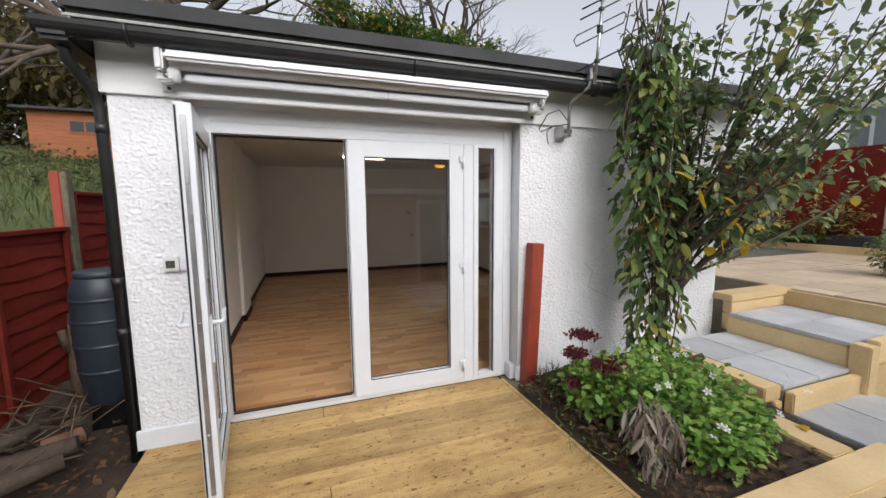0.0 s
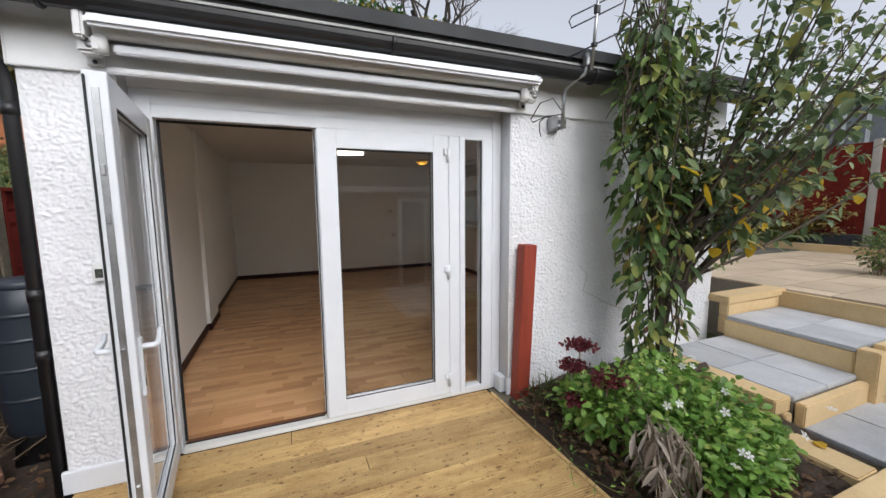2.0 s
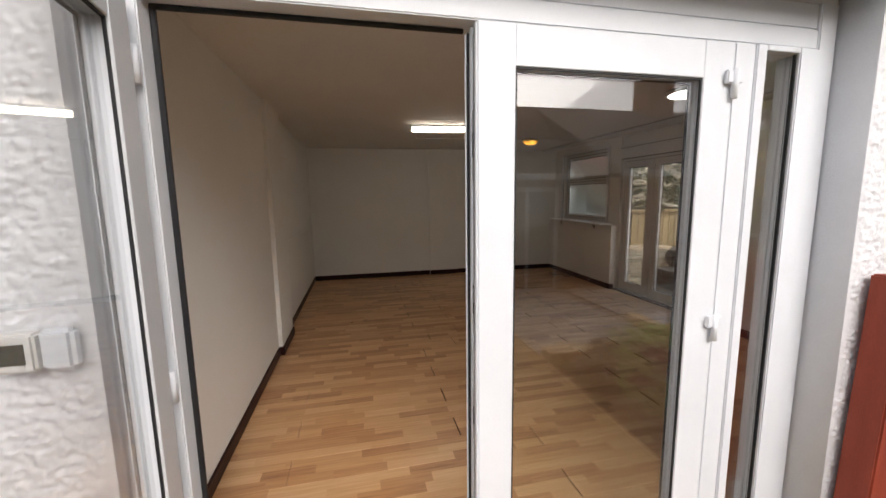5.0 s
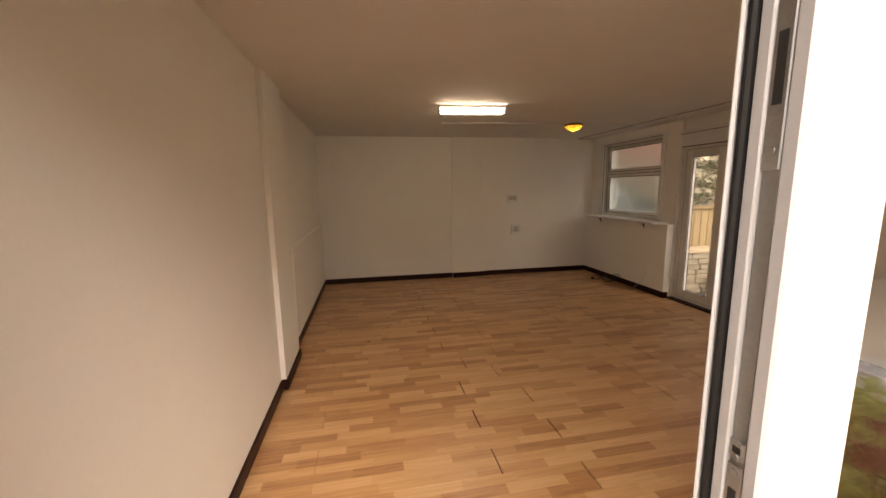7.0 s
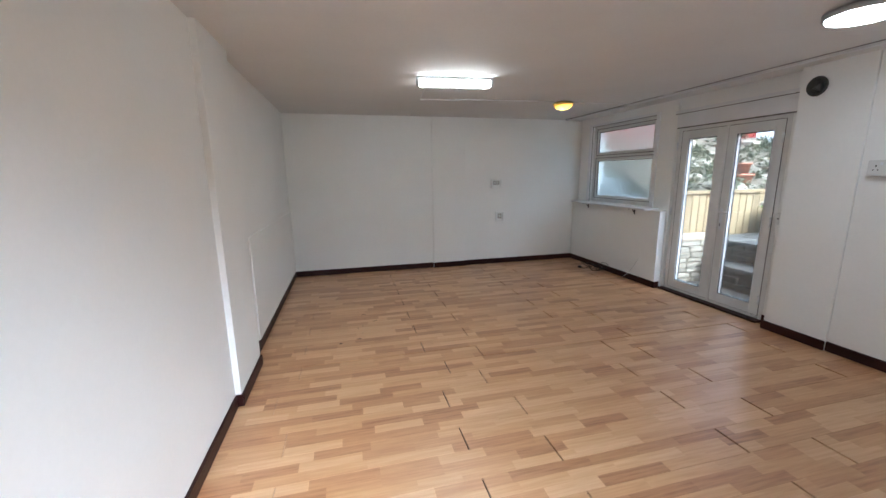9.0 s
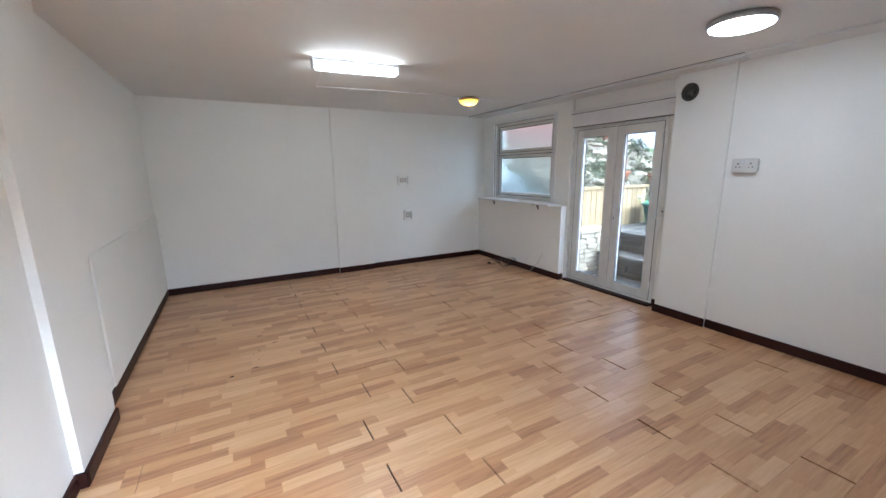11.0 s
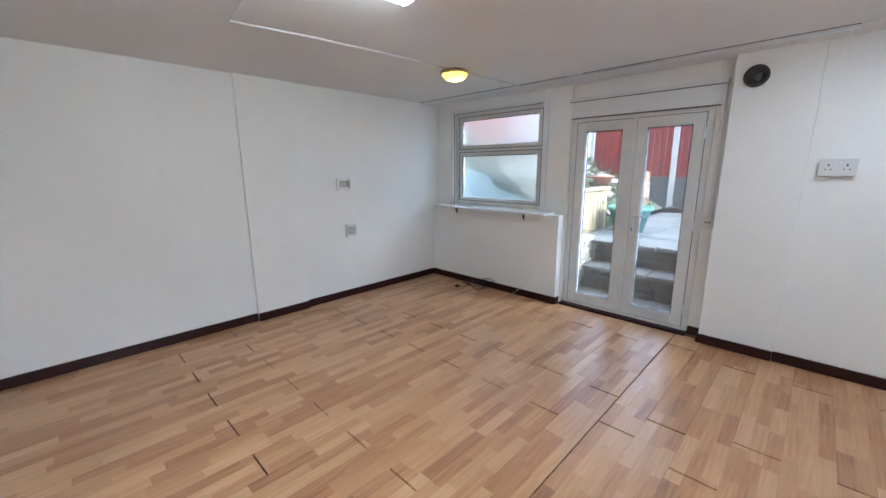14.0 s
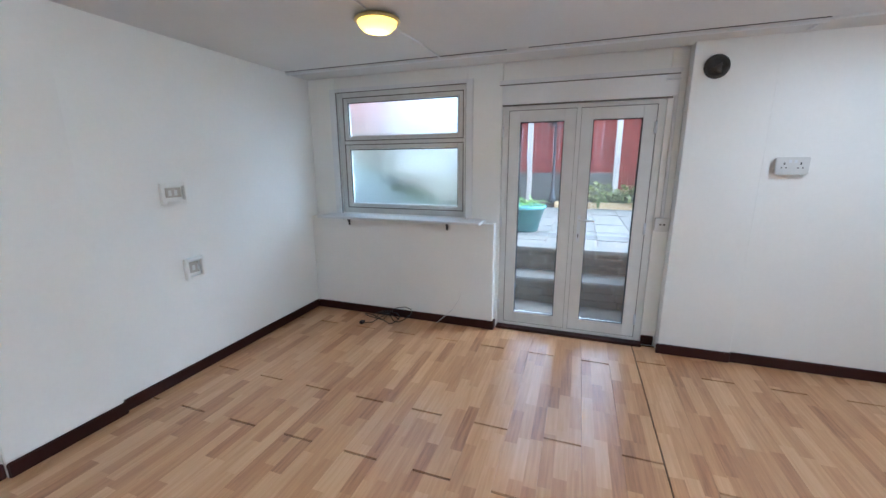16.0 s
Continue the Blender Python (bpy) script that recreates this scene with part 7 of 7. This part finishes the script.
def laminate():
    f = thing("floor", "tan three-strip laminate floor with opened joints", "floor", (1.5, 5.9, 0), kind="structure")
    pitch, ln, base = 0.2025, 1.435, 5.695
    x0, x1, y0, y1 = -0.856, 3.80, 2.96, Y1
    def piece(a, b, c, d):
        bm = bmesh.new()
        box(bm, a, b, c, d, 0.0, FLOOR, 0.0008)
        part("plank", bm, M_LAM, f)
    starts = {-1: 0.635, -2: 0.855}
    k = -14
    while base + k * pitch < y1:
        a, b = base + k * pitch, base + (k + 1) * pitch
        lo, hi = max(a + 0.0003, y0), min(b - 0.0003, y1)
        if k == 0:
            lo += 0.002
        if hi - lo > 0.01:
            s = starts.get(k, 0.968 if k % 2 == 0 else 0.518)
            x = s - 3 * ln
            while x < x1:
                gl, gr = [0.0062 if v > 1.7 else 0.0045 if v > 0.3 else 0.0012 for v in (x, x + ln)]
                p, q = max(x + gl, x0), min(x + ln - gr, x1)
                if q - p > 0.02:
                    l2, h2 = lo, hi
                    if k == 0:
                        # the long opened seam: before x = 0.95 it lies one row further in
                        if q <= 0.97 and q > 0.2:
                            h2 -= 0.008
                        if p > 0.9:
                            l2 += 0.005
                    piece(p, q, l2, h2)
                x += ln
        k += 1
    piece(3.80, 3.862, DOOR[0], DOOR[1])
    # burn marks and chips
    for x, y, a, b in ((0.05, 6.93, 0.05, 0.014), (0.16, 6.72, 0.05, 0.012), (-0.01, 6.31, 0.06, 0.014), (-0.175, 6.25, 0.032, 0.02), (0.03, 6.61, 0.018, 0.014), (-0.015, 6.56, 0.012, 0.012), (0.02, 6.44, 0.012, 0.01), (0.0, 7.0, 0.014, 0.01), (0.06, 6.80, 0.014, 0.01)):
        bm = bmesh.new()
        r = [bm.verts.new((x + a * 0.5 * math.cos(t) * (1 + 0.3 * math.sin(3 * t + x * 50)), y + b * 0.5 * math.sin(t) * (1 + 0.3 * math.cos(2 * t + y * 70)), FLOOR + 0.0012)) for t in [2 * math.pi * j / 12 for j in range(12)]]
        bm.faces.new(r)
        part("chip", bm, M_SKIRT, f, "dark chipped mark")


laminate()
